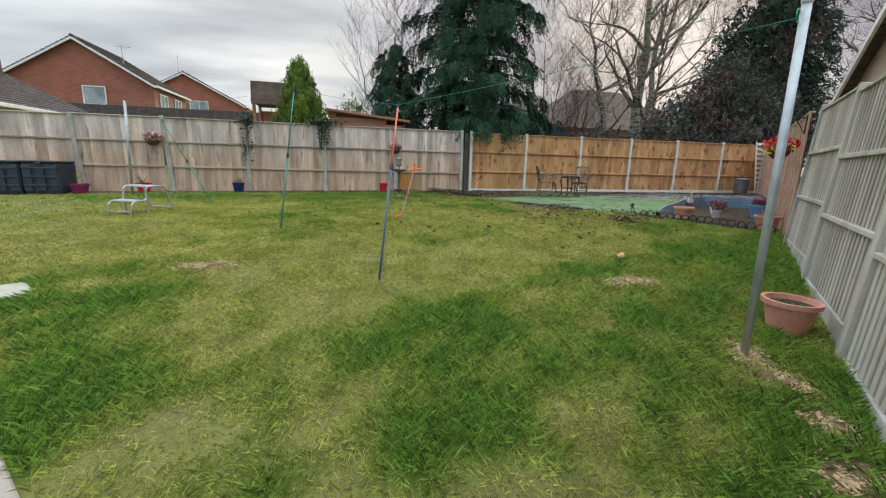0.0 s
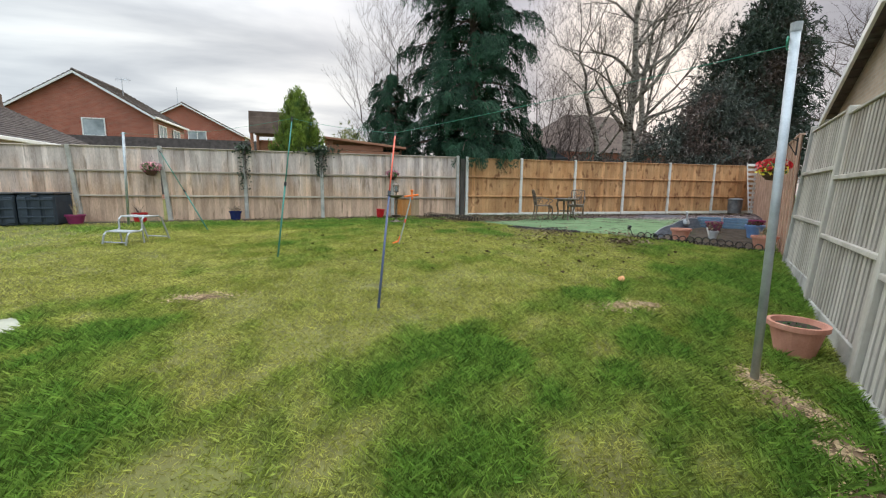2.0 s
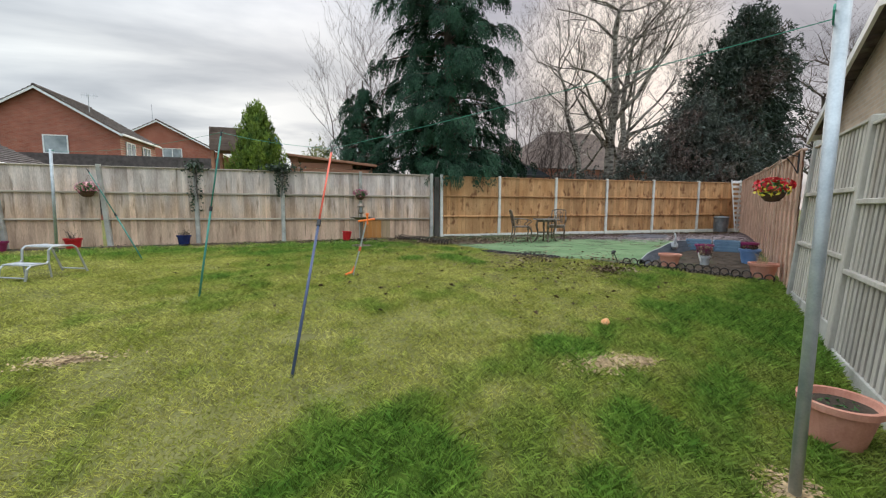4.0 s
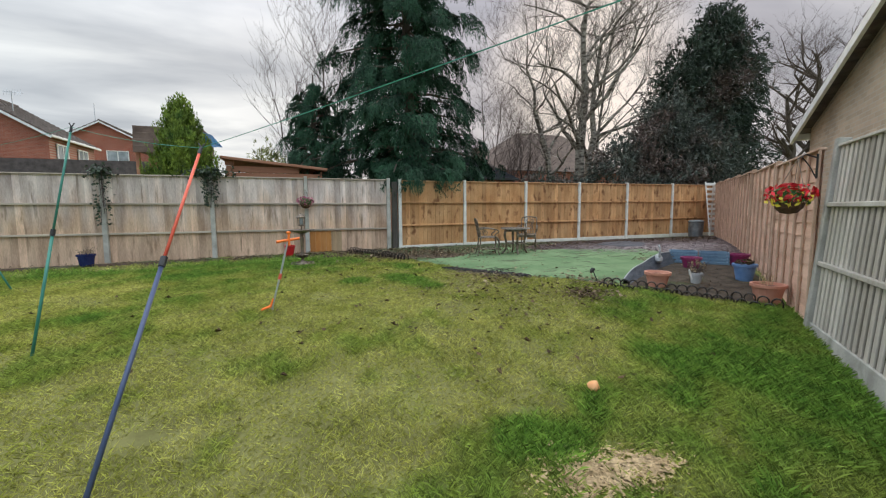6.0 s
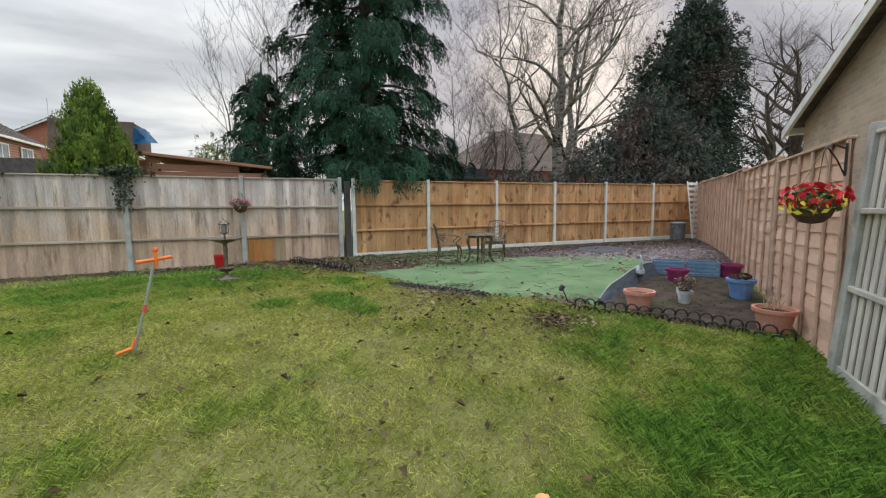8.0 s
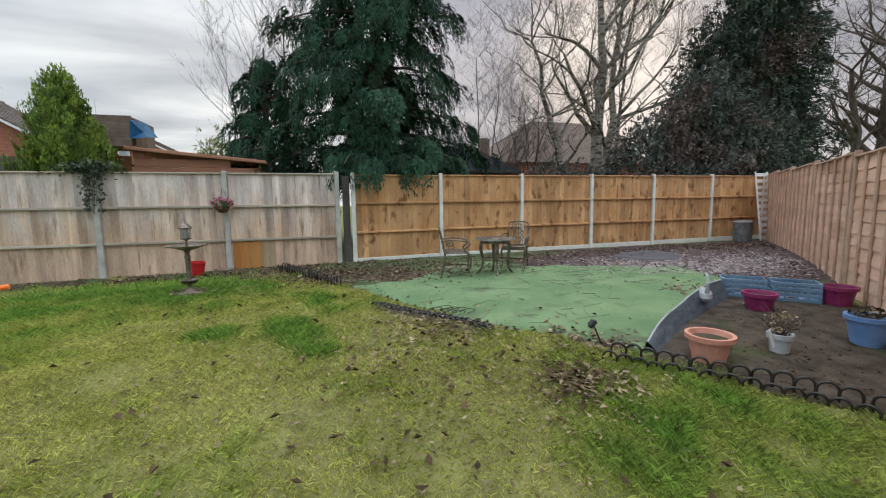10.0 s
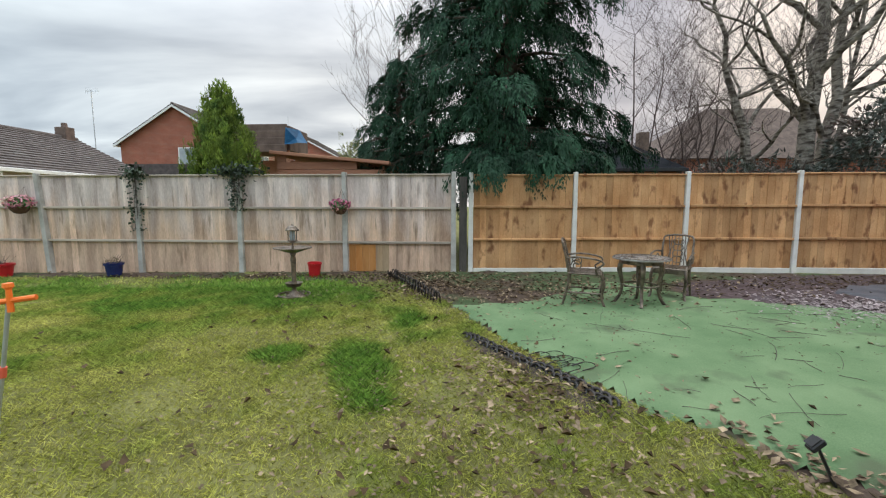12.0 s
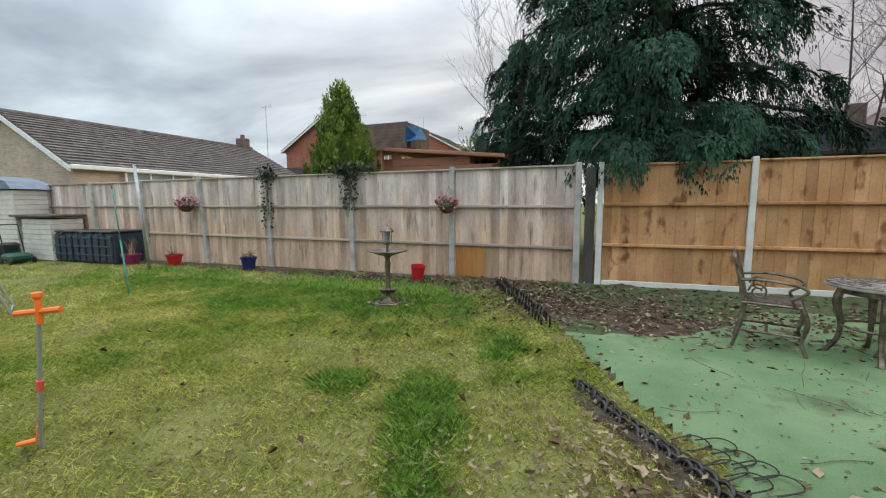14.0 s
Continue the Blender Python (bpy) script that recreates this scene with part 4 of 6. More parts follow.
for i in range(6):
    post(wall_side, *along_side(-SIDE_BAY * i), -0.9, 1.68 - 0.05 * i, M_SIDEPOST if i else M_CONCRETE, 0.115, FA)

# ---- pots and small things ----
def pot(name, x, y, r0, r1, h, material, label, soil=True, rim=0.025, group="", z=None):
    z = g(x, y) + 0.012 if z is None else z
    th = empty(name, Matrix.Translation((x, y, z)), label=label, category="plant pot", group=group)
    part("body", lathed([(0, 0.0), (r0, 0), (r0 + (r1 - r0) * 0.8, h * 0.8), (r1 - 0.006, h - rim * 1.6), (r1 + 0.012, h - rim * 1.5), (r1 + 0.014, h), (r1 - 0.012, h), (r1 - 0.022, h - 0.035), (r0 * 0.9, h * 0.5)], 28), material, th, smooth=False)
    if soil:
        part("soil", lathed([(0, h - 0.03), (r1 * 0.5, h - 0.026), (r1 - 0.018, h - 0.04)], 16), M_EARTH, th, "dark potting soil")
    return th


def leaves_ball(n, centre, radius, size, seed, material, name, parent, label="", squash=(1, 1, 1), shell=0.55, droop=0.0):
    r = np.random.default_rng(seed)
    d = r.normal(0, 1, (n, 3)); d /= np.linalg.norm(d, axis=1)[:, None]
    rad = radius * r.uniform(shell, 1.0, n)[:, None]
    c = d * rad * np.array(squash) + np.array(centre)
    c[:, 2] -= droop * np.abs(d[:, 0])
    return quads_at(c, d, size, r, material, name, parent, label)


def quads_at(c, d, size, r, material, name, parent, label="", wid=0.5):
    n = len(c)
    a = r.normal(0, 1, (n, 3))
    u = np.cross(d, a); u /= np.linalg.norm(u, axis=1)[:, None] + 1e-9
    w = d * 0.5 + r.normal(0, 0.6, (n, 3)); w -= u * np.sum(u * w, 1)[:, None]; w /= np.linalg.norm(w, axis=1)[:, None] + 1e-9
    s = (size * r.uniform(0.6, 1.4, n))[:, None]
    P = np.stack([c - u * s / 2, c + w * s * wid / 2, c + u * s / 2, c - w * s * wid / 2], 1).reshape(-1, 3)
    f = np.arange(n * 4).reshape(-1, 4)
    return raw(name, P, f, material, parent, label)


def stems(n, r0, h, seed, material, parent, name="stems", spread=0.6):
    r = random.Random(seed)
    bm = bmesh.new()
    for _ in range(n):
        a, b = r.uniform(0, 6.28), r.uniform(0, 6.28)
        x, y = math.cos(a) * r0 * r.random(), math.sin(a) * r0 * r.random()
        hh = h * r.uniform(0.5, 1.1)
        pts = [(x + math.cos(b) * spread * hh * t * t, y + math.sin(b) * spread * hh * t * t, hh * t) for t in (0, 0.3, 0.6, 1)]
        tube(bm, pts, [0.004, 0.0035, 0.003, 0.0015], 4)
    ob = part(name, bm, material, parent)
    ob["kind"] = "stuff"
    return ob


p = pot("terracotta_pot", -0.04, -9.88, 0.125, 0.182, 0.25, M_TERRA, "terracotta pot of mossy soil in long grass beside the fence")
leaves_ball(150, (0, 0, 0.21), 0.13, 0.03, 5, M_FOLIAGE, "moss", p, "green moss on the soil", (1, 1, 0.15))
p = pot("terracotta_bowl_pot", 2.53, -6.05, 0.11, 0.158, 0.215, M_TERRA, "wide terracotta plastic pot standing in the bed")
p = pot("terracotta_bowl_pot", 3.17, -7.08, 0.125, 0.172, 0.23, M_TERRA, "terracotta pot with dry stems against the lap fence")
o = stems(14, 0.12, 0.16, 8, M_STRAW, p, "dry_stems"); o.location.z = 0.22
p = pot("blue_pot", 3.97, -6.26, 0.10, 0.145, 0.25, M_BLUEPOT, "large blue plastic pot with dark soil near the lap fence")
leaves_ball(60, (0, 0, 0.28), 0.14, 0.05, 6, M_LEAFDARK, "dead_foliage", p, "", (1, 1, 0.3))
p = pot("magenta_pot", 4.06, -5.32, 0.11, 0.148, 0.19, M_MAGENTA, "magenta plastic pot standing in the bed", group="magenta pots")
p = pot("magenta_pot", 4.95, -5.5, 0.11, 0.15, 0.21, M_MAGENTA, "magenta plastic pot beside the lap fence", group="magenta pots")
p = pot("small_grey_pot", 3.17, -6.13, 0.062, 0.08, 0.16, M_GREYPL, "small grey pot holding a dead brown plant")
o = stems(30, 0.07, 0.22, 9, M_TWIG, p, "dead_stems", 0.7); o.location.z = 0.11
leaves_ball(160, (0, 0, 0.25), 0.13, 0.035, 7, M_LEAF, "withered_leaves", p, "brown withered leaves")
part("label_stake", boxed((-0.09, -0.04, 0.2), (0.03, 0.004, 0.16), Matrix.Rotation(-0.4, 4, "Y")), M_WHITE, p, "white plastic label stake")
p = pot("red_pot", -8.4, -0.42, 0.12, 0.16, 0.24, M_REDPL, "red plastic pot with bare twigs below the old fence")
o = stems(20, 0.1, 0.22, 10, M_TWIG, p, "bare_stems"); o.location.z = 0.2
p = pot("navy_pot", -6.2, -0.42, 0.11, 0.145, 0.25, M_NAVY, "glazed navy pot with withered stems below the old fence")
o = stems(18, 0.1, 0.2, 11, M_TWIG, p, "withered_stems"); o.location.z = 0.2
leaves_ball(40, (0, 0, 0.3), 0.12, 0.05, 12, M_LEAF, "withered_leaves", p, "", (1, 1, 0.5))
p = pot("magenta_pot", -9.72, -0.52, 0.14, 0.19, 0.22, M_MAGENTA, "magenta pot with pale bare stems beside the compost bins", group="magenta pots")
o = stems(16, 0.08, 0.42, 13, M_STRAW, p, "pale_stems", 0.35); o.location.z = 0.18

bucket = empty("red_bucket", Matrix.Translation((-2.42, -0.5, g(-2.42, -0.5) + 0.012)), label="tilted red plastic bucket below the old fence", category="bucket")
o = part("body", lathed([(0, 0), (0.085, 0), (0.115, 0.23), (0.123, 0.235), (0.123, 0.25), (0.112, 0.25), (0.08, 0.02), (0, 0.015)], 24), M_REDPL, bucket)
part("handle", tubed([(0.115 * math.cos(a), 0.02 + 0.1 * math.sin(a), 0.235 - 0.06 * math.sin(a)) for a in [math.pi * k / 8 for k in range(9)]], 0.004, 5), M_WHITE, bucket)
bucket.rotation_euler = (0.08, 0.06, 0.3)


# hoops of lawn edging
def hoop_mesh(w, h, r, name="hoop", sides=6):
    pts = [(-w / 2, 0, -0.05), (-w / 2, 0, h - w / 2)] + [(-w / 2 * math.cos(a), 0, h - w / 2 + w / 2 * math.sin(a)) for a in [math.pi * k / 7 for k in range(1, 7)]] + [(w / 2, 0, h - w / 2), (w / 2, 0, -0.05)]
    bm = tubed(pts, r, sides)
    me = bpy.data.meshes.new(name)
    bm.to_mesh(me); bm.free()
    me.materials.append(M_HOOP)
    me.polygons.foreach_set("use_smooth", [True] * len(me.polygons))
    return me


STOUT_HOOP = hoop_mesh(0.095, 0.1, 0.0125, "stout_hoop")
HOOP = hoop_mesh(0.108, 0.125, 0.0095)
SLIM_HOOP = hoop_mesh(0.115, 0.12, 0.0036, "slim_hoop", 5)


def edging(label, pts, rows, seed, spacing=0.088, tilt=0.0, kind_=None, jit=0.12):
    th = empty("lawn_edging", label=label, category="lawn edging", group="hoop lawn edging")
    r = random.Random(seed)
    P = [Vector((*p, 0)) for p in pts]
    for row, (off, lift) in enumerate(rows):
        for a, b in zip(P, P[1:]):
            d = b - a
            n = max(1, round(d.length / spacing))
            nrm = Vector((-d.y, d.x, 0)).normalized()
            for k in range(n):
                c = a + d * ((k + 0.5 + 0.5 * (row % 2)) / n) + nrm * off
                ang = math.atan2(d.y, d.x) + r.uniform(-0.15, 0.15)
                share("hoop", kind_ or HOOP, th, Matrix.Translation((c.x, c.y, g(c.x, c.y) + lift + r.uniform(-0.008, 0.01))) @ Matrix.Rotation(ang, 4, "Z") @ Matrix.Rotation(tilt + r.uniform(-jit, jit), 4, "X"))
    return th


edging("two staggered rows of dark bronze plastic hoop edging in grass", [(1.80, -5.74), (2.15, -6.15), (2.47, -6.5), (2.74, -6.84), (2.84, -7.08), (2.95, -7.32)], [(0.0, -0.05), (0.06, 0.012)], 71, 0.112)
edging("dense rows of dark plastic hoop edging at the litter bed", [(-1.12, -0.45), (-0.85, -0.98), (-0.5, -1.6), (-0.17, -2.25)], [(0.0, -0.01), (0.07, 0.02)], 72, 0.1)
edging("dark plastic hoop edging leaning over between lawn and matting", [(0.2, -3.5), (0.5, -3.95), (0.85, -4.36), (1.02, -4.6), (1.16, -4.84)], [(0.0, -0.04), (0.03, -0.03)], 73, 0.066, -0.6, STOUT_HOOP)
edging("thin plastic hoop edging lying flat on the matting", [(0.82, -4.06), (1.06, -4.40)], [(0.0, 0.05), (0.1, 0.054)], 74, 0.11, -1.56, SLIM_HOOP, 0.02)

# solar stake light
sl = empty("solar_stake_light", Matrix.Translation((1.94, -5.47, g(1.94, -5.47))) @ Matrix.Scale(0.85, 4), label="small black solar spotlight on a ground stake", category="garden light")
part("stake", tubed([(0.07, -0.04, -0.05), (0.015, -0.01, 0.1), (-0.03, 0.0, 0.2)], 0.009, 6), M_BLACK, sl)
part("lamp_head", boxed((0, 0, 0), (0.09, 0.055, 0.04), Matrix.Translation((-0.045, 0, 0.22)) @ Matrix.Rotation(-0.75, 4, "Y"), 0.008), M_BLACK, sl)
part("solar_panel", boxed((0, 0, 0), (0.062, 0.055, 0.006), Matrix.Translation((-0.064, 0, 0.242)) @ Matrix.Rotation(-0.75, 4, "Y")), M_BLACK, sl, "dark glossy solar panel")

# liner board and crates round the bed
lb = empty("bed_edging_board", label="slate-blue rippled edging board along the bed", category="edging")
bm = bmesh.new()
rows_ = []
for k in range(25):
    t = k / 24
    x, y = 2.22 + 2.1 * t, -5.76 + 1.1 * t + 0.05 * math.sin(t * 5)
    z = g(x, y)
    top = z + 0.09 + 0.13 * min(1, t * 2.0) + 0.02 * math.sin(t * 11)
    rows_.append([bm.verts.new((x + 0.05, y - 0.09, z)), bm.verts.new((x, y - 0.01, top)), bm.verts.new((x - 0.01, y + 0.01, top)), bm.verts.new((x - 0.015, y + 0.02, z))])
for a, b in zip(rows_, rows_[1:]):
    for c in range(3):
        bm.faces.new((a[c], b[c], b[c + 1], a[c + 1]))
part("board", bm, M_LINER, lb)
bm = bmesh.new()
tube(bm, [(2.22 + 2.1 * t, -5.76 + 1.1 * t + 0.05 * math.sin(t * 5), g(2.22 + 2.1 * t, -5.76 + 1.1 * t) + 0.095 + 0.13 * min(1, t * 2.0) + 0.02 * math.sin(t * 11)) for t in [k / 24 for k in range(25)]], 0.008, 5)
part("top_edge", bm, M_GREYPL, lb, "pale grey top edge")


def crate(x, y, turn, lab):
    th = empty("blue_crate", Matrix.Translation((x, y, g(x, y) + 0.02)) @ Matrix.Rotation(turn, 4, "Z"), label=lab, category="crate", group="blue crates")
    for s in (-1, 1):
        for z in (0.015, 0.075, 0.135, 0.19):
            part("slat", boxed((0, s * 0.14, z), (0.42, 0.014, 0.038), None, 0.004), M_CRATE, th)
            part("end_slat", boxed((s * 0.21, 0, z), (0.014, 0.28, 0.038), None, 0.004), M_CRATE, th)
        for k in range(5):
            part("upright", boxed((-0.2 + 0.1 * k, s * 0.14, 0.1), (0.02, 0.012, 0.21)), M_CRATE, th)
    part("base", boxed((0, 0, 0.004), (0.42, 0.28, 0.008)), M_CRATE, th)
    return th


ca = math.atan2(-0.65, 0.62)
crate(4.42, -4.86, ca, "pale blue slatted plastic crate behind the pots")
crate(4.75, -5.2, ca, "pale blue slatted plastic crate behind the pots")

# goose ornament by the bed
go = part("goose_ornament", lathed([(0, 0), (0.05, 0.0), (0.085, 0.05), (0.08, 0.11), (0.045, 0.16), (0, 0.17)], 16), M_GREYPL)
bm = bmesh.new(); bm.from_mesh(go.data)
bmesh.ops.scale(bm, vec=(1.6, 0.8, 0.8), verts=bm.verts)
tube(bm, [(-0.1, 0, 0.1), (-0.13, 0, 0.2), (-0.1, 0, 0.27), (0.0, 0, 0.29), (0.08, 0, 0.25)], [0.025, 0.014, 0.012, 0.012, 0.008], 7)
bm.to_mesh(go.data); bm.free()
go.matrix_basis = Matrix.Translation((3.55, -5.12, g(3.55, -5.12) + 0.12)) @ Matrix.Rotation(0.9, 4, "Z")
tagged(go, "pale wire-necked bird ornament at the bed's edge", "garden ornament")

# peach toy and pale scraps on the lawn
bm = bmesh.new()
bmesh.ops.create_icosphere(bm, subdivisions=2, radius=0.042)
for v in bm.verts:
    v.co.x *= 1.15; v.co += Vector((noise.noise(v.co * 30), noise.noise(v.co * 34 + Vector((3, 1, 2))), noise.noise(v.co * 28 + Vector((9, 2, 1))))) * 0.016
toy = part("rubber_toy", bm, M_PEACH, label="", smooth=True)
toy.location = (-0.2, -8.03, g(-0.2, -8.03) + 0.05)
tagged(toy, "small torn peach-coloured rubber toy on the grass", "toy")

# orange weed puller
wp = empty("weed_puller", Matrix.Translation((-2.51, -5.25, g(-2.51, -5.25))), label="orange-handled grey weed puller standing in the lawn", category="garden tool")
T1 = Vector((0.22, -0.03, 0.90))
part("shaft", tubed([(0.0, 0, 0.05), T1 * 0.5, T1 * 0.93], 0.011, 8), M_GALV, wp)
part("cross_handle", tubed([T1 * 0.93 + Vector((-0.125, -0.04, -0.015)), T1 * 0.93, T1 * 0.93 + Vector((0.125, 0.04, 0.015))], 0.016, 8), M_ORPLASTIC, wp)
part("top_knob", lathed([(0, -0.1), (0.016, -0.1), (0.014, 0.03), (0.026, 0.045), (0.024, 0.065), (0, 0.07)], 12, T1 * 0.97), M_ORPLASTIC, wp)
part("collar", tubed([T1 * 0.42, T1 * 0.49], 0.018, 8), M_RED_TUBE, wp)
part("foot_pedal", tubed([(-0.12, -0.05, 0.035), (-0.02, 0, 0.06), (0.015, 0.0, 0.15)], [0.014, 0.017, 0.014], 8), M_ORPLASTIC, wp)
part("claw", tubed([(0.0, 0, 0.06), (0.0, 0.01, -0.03)], 0.012, 6), M_GALV, wp)

# step stool
st = empty("step_stool", Matrix.Translation((-6.88, -4.0, g(-6.88, -4.0))) @ Matrix.Rotation(-0.43, 4, "Z") @ Matrix.Scale(1.1, 4), label="grey tubular metal two-step stool on the lawn", category="step stool")
for s in (-1, 1):
    part("side_tube", tubed([(s * 0.21 - 0.02, -0.46, 0.0), (s * 0.21, -0.44, 0.15), (s * 0.21, -0.4, 0.19), (s * 0.21, -0.22, 0.2), (s * 0.21, -0.19, 0.23), (s * 0.21, -0.18, 0.37), (s * 0.21, -0.14, 0.41), (s * 0.21, 0.12, 0.41), (s * 0.21, 0.17, 0.37), (s * 0.21, 0.3, 0.0)], 0.014, 7), M_STEEL, st)
    part("middle_leg", tubed([(s * 0.21, -0.19, 0.22), (s * 0.21, -0.17, 0.0)], 0.012, 6), M_STEEL, st)
for n_, yy, zz, d in (("lower_step", -0.32, 0.195, 0.2), ("upper_step", -0.01, 0.405, 0.25)):
    stp = part(n_, boxed((0, yy, zz), (0.42, d, 0.018), None, 0.004), M_STEEL, st)
    part("rubber_tread", boxed((0, yy, zz + 0.012), (0.36, d - 0.05, 0.006)), M_GREYPL, stp, "dark ribbed tread")
part("cross_bar", tubed([(-0.21, -0.45, 0.04), (0.21, -0.45, 0.04)], 0.01, 6), M_STEEL, st)
part("cross_bar", tubed([(-0.21, 0.28, 0.06), (0.21, 0.28, 0.06)], 0.01, 6), M_STEEL, st)

# ---- washing line ----
PT = Vector((-0.83, -10.18, 1.75)); PB = Vector((-0.71, -10.11, g(-0.71, -10.11) - 0.1))
wl = empty("washing_line_post", Matrix.Translation(PB), label="galvanised steel washing line post in the lawn", category="washing line post")
d = PT - PB
part("pole", tubed([(0, 0, 0), d * 0.5, d], 0.026, 14), M_GALV, wl, smooth=True)
part("top_cap", tubed([d * 0.985, d * 1.005], 0.030, 12), M_GREYPL, wl)
part("line_hook", tubed([d * 0.955 + Vector((0.045 * math.cos(a) - 0.05, 0.045 * math.cos(a) * 0.6, 0.035 * math.sin(a))) for a in [2 * math.pi * k / 12 for k in range(12)]], 0.004, 5), M_LINE, wl, "green line looped through the hook")
part("ground_collar", tubed([(0, 0, 0.06), (0, 0, 0.112)], 0.04, 12), M_BARESOIL, wl)

P3B = Vector((-8.45, -0.92, g(-8.45, -0.92) - 0.08)); P3T = Vector((-8.27, -1.16, 1.99))
w3 = empty("washing_line_post", Matrix.Translation(P3B), label="far galvanised washing line post near the old fence", category="washing line post")
part("pole", tubed([(0, 0, 0), P3T - P3B], 0.028, 12), M_GALV, w3, smooth=True)
part("line_cleat", tubed([P3T - P3B + Vector((-0.05, 0, -0.04)), P3T - P3B + Vector((0.06, 0, -0.02))], 0.012, 6), M_GREEN_TUBE, w3)


def prop(name, b, t, lower, upper, split, label):
    b, t = Vector(b), Vector(t)
    th = empty(name, Matrix.Translation(b), label=label, category="clothes prop", group="clothes props")
    d = t - b
    part("lower_tube", tubed([(0, 0, -0.03), d * split], 0.0125, 10), lower, th, smooth=True)
    part("upper_tube", tubed([d * split, d * 0.985], 0.0095, 10), upper, th, smooth=True)
    part("locking_collar", tubed([d * (split - 0.012), d * (split + 0.016)], 0.019, 10), M_BLACK, th)
    f = part("fork", tubed([d * 0.975, d], 0.011, 8), M_BLACK, th)
    part("prong", tubed([d, d * 1.012 + Vector((-0.02, 0, 0.012))], 0.005, 5), M_BLACK, f)
    part("prong", tubed([d, d * 1.012 + Vector((0.02, 0, 0.012))], 0.005, 5), M_BLACK, f)
    return th


P1B, P1T = (-3.14, -8.35, g(-3.14, -8.35)), Vector((-2.80, -7.06, 1.45))
P2B, P2T = (-4.37, -6.03, g(-4.37, -6.03)), Vector((-4.15, -5.52, 1.80))
prop("clothes_prop", P1B, P1T, M_BLUE_TUBE, M_RED_TUBE, 0.60, "blue and coral-red clothes prop leaning under the line")
prop("clothes_prop", P2B, P2T, M_GREEN_TUBE, M_GREEN_TUBE, 0.52, "green telescopic clothes prop holding up the line")
prop("clothes_prop", (-6.22, -2.62, g(-6.22, -2.62)), (-7.18, -2.19, 1.51), M_GREEN_TUBE, M_GREEN_TUBE, 0.5, "thin green and grey clothes prop leaning near the far post")


def sag(a, b, s, n=16):
    a, b = Vector(a), Vector(b)
    return [a.lerp(b, k / n) - Vector((0, 0, s * 4 * (k / n) * (1 - k / n))) for k in range(n + 1)]


line = empty("washing_line", label="thin green plastic washing line strung between the posts", category="washing line")
part("line", tubed(sag(PB + d * 0.955, P1T, 0.015) + sag(P1T, P2T, 0.03)[1:] + sag(P2T, P3T - Vector((0, 0, 0.03)), 0.1)[1:], 0.0022, 5), M_LINE, line)

# ---- bird bath ----
bb = empty("bird_bath", Matrix.Translation((-2.14, -1.95, g(-2.14, -1.95) + 0.005)), label="bronze-coloured bird bath with a small solar lantern on top", category="bird bath")
ring = bmesh.new()
for rr in (0.21, 0.12):
    tube(ring, [(rr * math.cos(2 * math.pi * k / 28), rr * math.sin(2 * math.pi * k / 28), 0.045) for k in range(29)], 0.012, 6)
for k in range(10):
    a = 2 * math.pi * k / 10
    tube(ring, [(0.06 * math.cos(a), 0.06 * math.sin(a), 0.05), (0.12 * math.cos(a + 0.3), 0.12 * math.sin(a + 0.3), 0.025), (0.21 * math.cos(a), 0.21 * math.sin(a), 0.018)], 0.008, 5)
part("scrolled_base", ring, M_BRONZE, bb)
part("pedestal", lathed([(0, 0.02), (0.07, 0.02), (0.065, 0.06), (0.03, 0.09), (0.028, 0.14), (0.05, 0.17), (0.04, 0.2), (0.03, 0.24), (0.032, 0.45), (0.04, 0.54), (0.028, 0.58), (0.05, 0.63), (0, 0.64)], 18), M_BRONZE, bb, smooth=True)
part("lower_bowl", lathed([(0.03, 0.15), (0.09, 0.16), (0.115, 0.205), (0.122, 0.21), (0.105, 0.2), (0.03, 0.17)], 24), M_BRONZE, bb, smooth=True)
part("basin", lathed([(0.03, 0.62), (0.1, 0.64), (0.22, 0.685), (0.258, 0.69), (0.258, 0.702), (0.215, 0.698), (0.1, 0.66), (0, 0.655)], 30), M_BRONZE, bb, smooth=True)
lan = part("lantern", lathed([(0, 0.655), (0.018, 0.66), (0.014, 0.76), (0.05, 0.78), (0.07, 0.785), (0.07, 0.80), (0, 0.805)], 14), M_BRONZE, bb)
for k in range(6):
    a = math.pi * k / 3
    part("bar", tubed([(0.06 * math.cos(a), 0.06 * math.sin(a), 0.80), (0.065 * math.cos(a), 0.065 * math.sin(a), 0.93)], 0.005, 5), M_BRONZE, lan)
part("roof", lathed([(0.075, 0.93), (0.088, 0.93), (0.088, 0.945), (0.05, 0.99), (0.02, 1.0), (0.0, 1.03)], 14), M_BRONZE, lan)
part("glass_chimney", lathed([(0.035, 0.8), (0.04, 0.86), (0.032, 0.93)], 12), M_GLASS, lan)


# ---- cast chairs and table ----
def bent(pts, r, sides=7):
    """A tube through points with the corners drawn out to smooth bends."""
    P = [Vector(p) for p in pts]
    R = r if isinstance(r, (list, tuple)) else [r] * len(P)
    out_p, out_r = [], []
    for i in range(len(P) - 1):
        a, b, c, d_ = P[max(i - 1, 0)], P[i], P[i + 1], P[min(i + 2, len(P) - 1)]
        for k in range(4):
            t = k / 4
            out_p.append(0.5 * (2 * b + (c - a) * t + (2 * a - 5 * b + 4 * c - d_) * t * t + (3 * b - a - 3 * c + d_) * t ** 3))
            out_r.append(R[i] + (R[i + 1] - R[i]) * t)
    return tubed(out_p + [P[-1]], out_r + [R[-1]], sides)


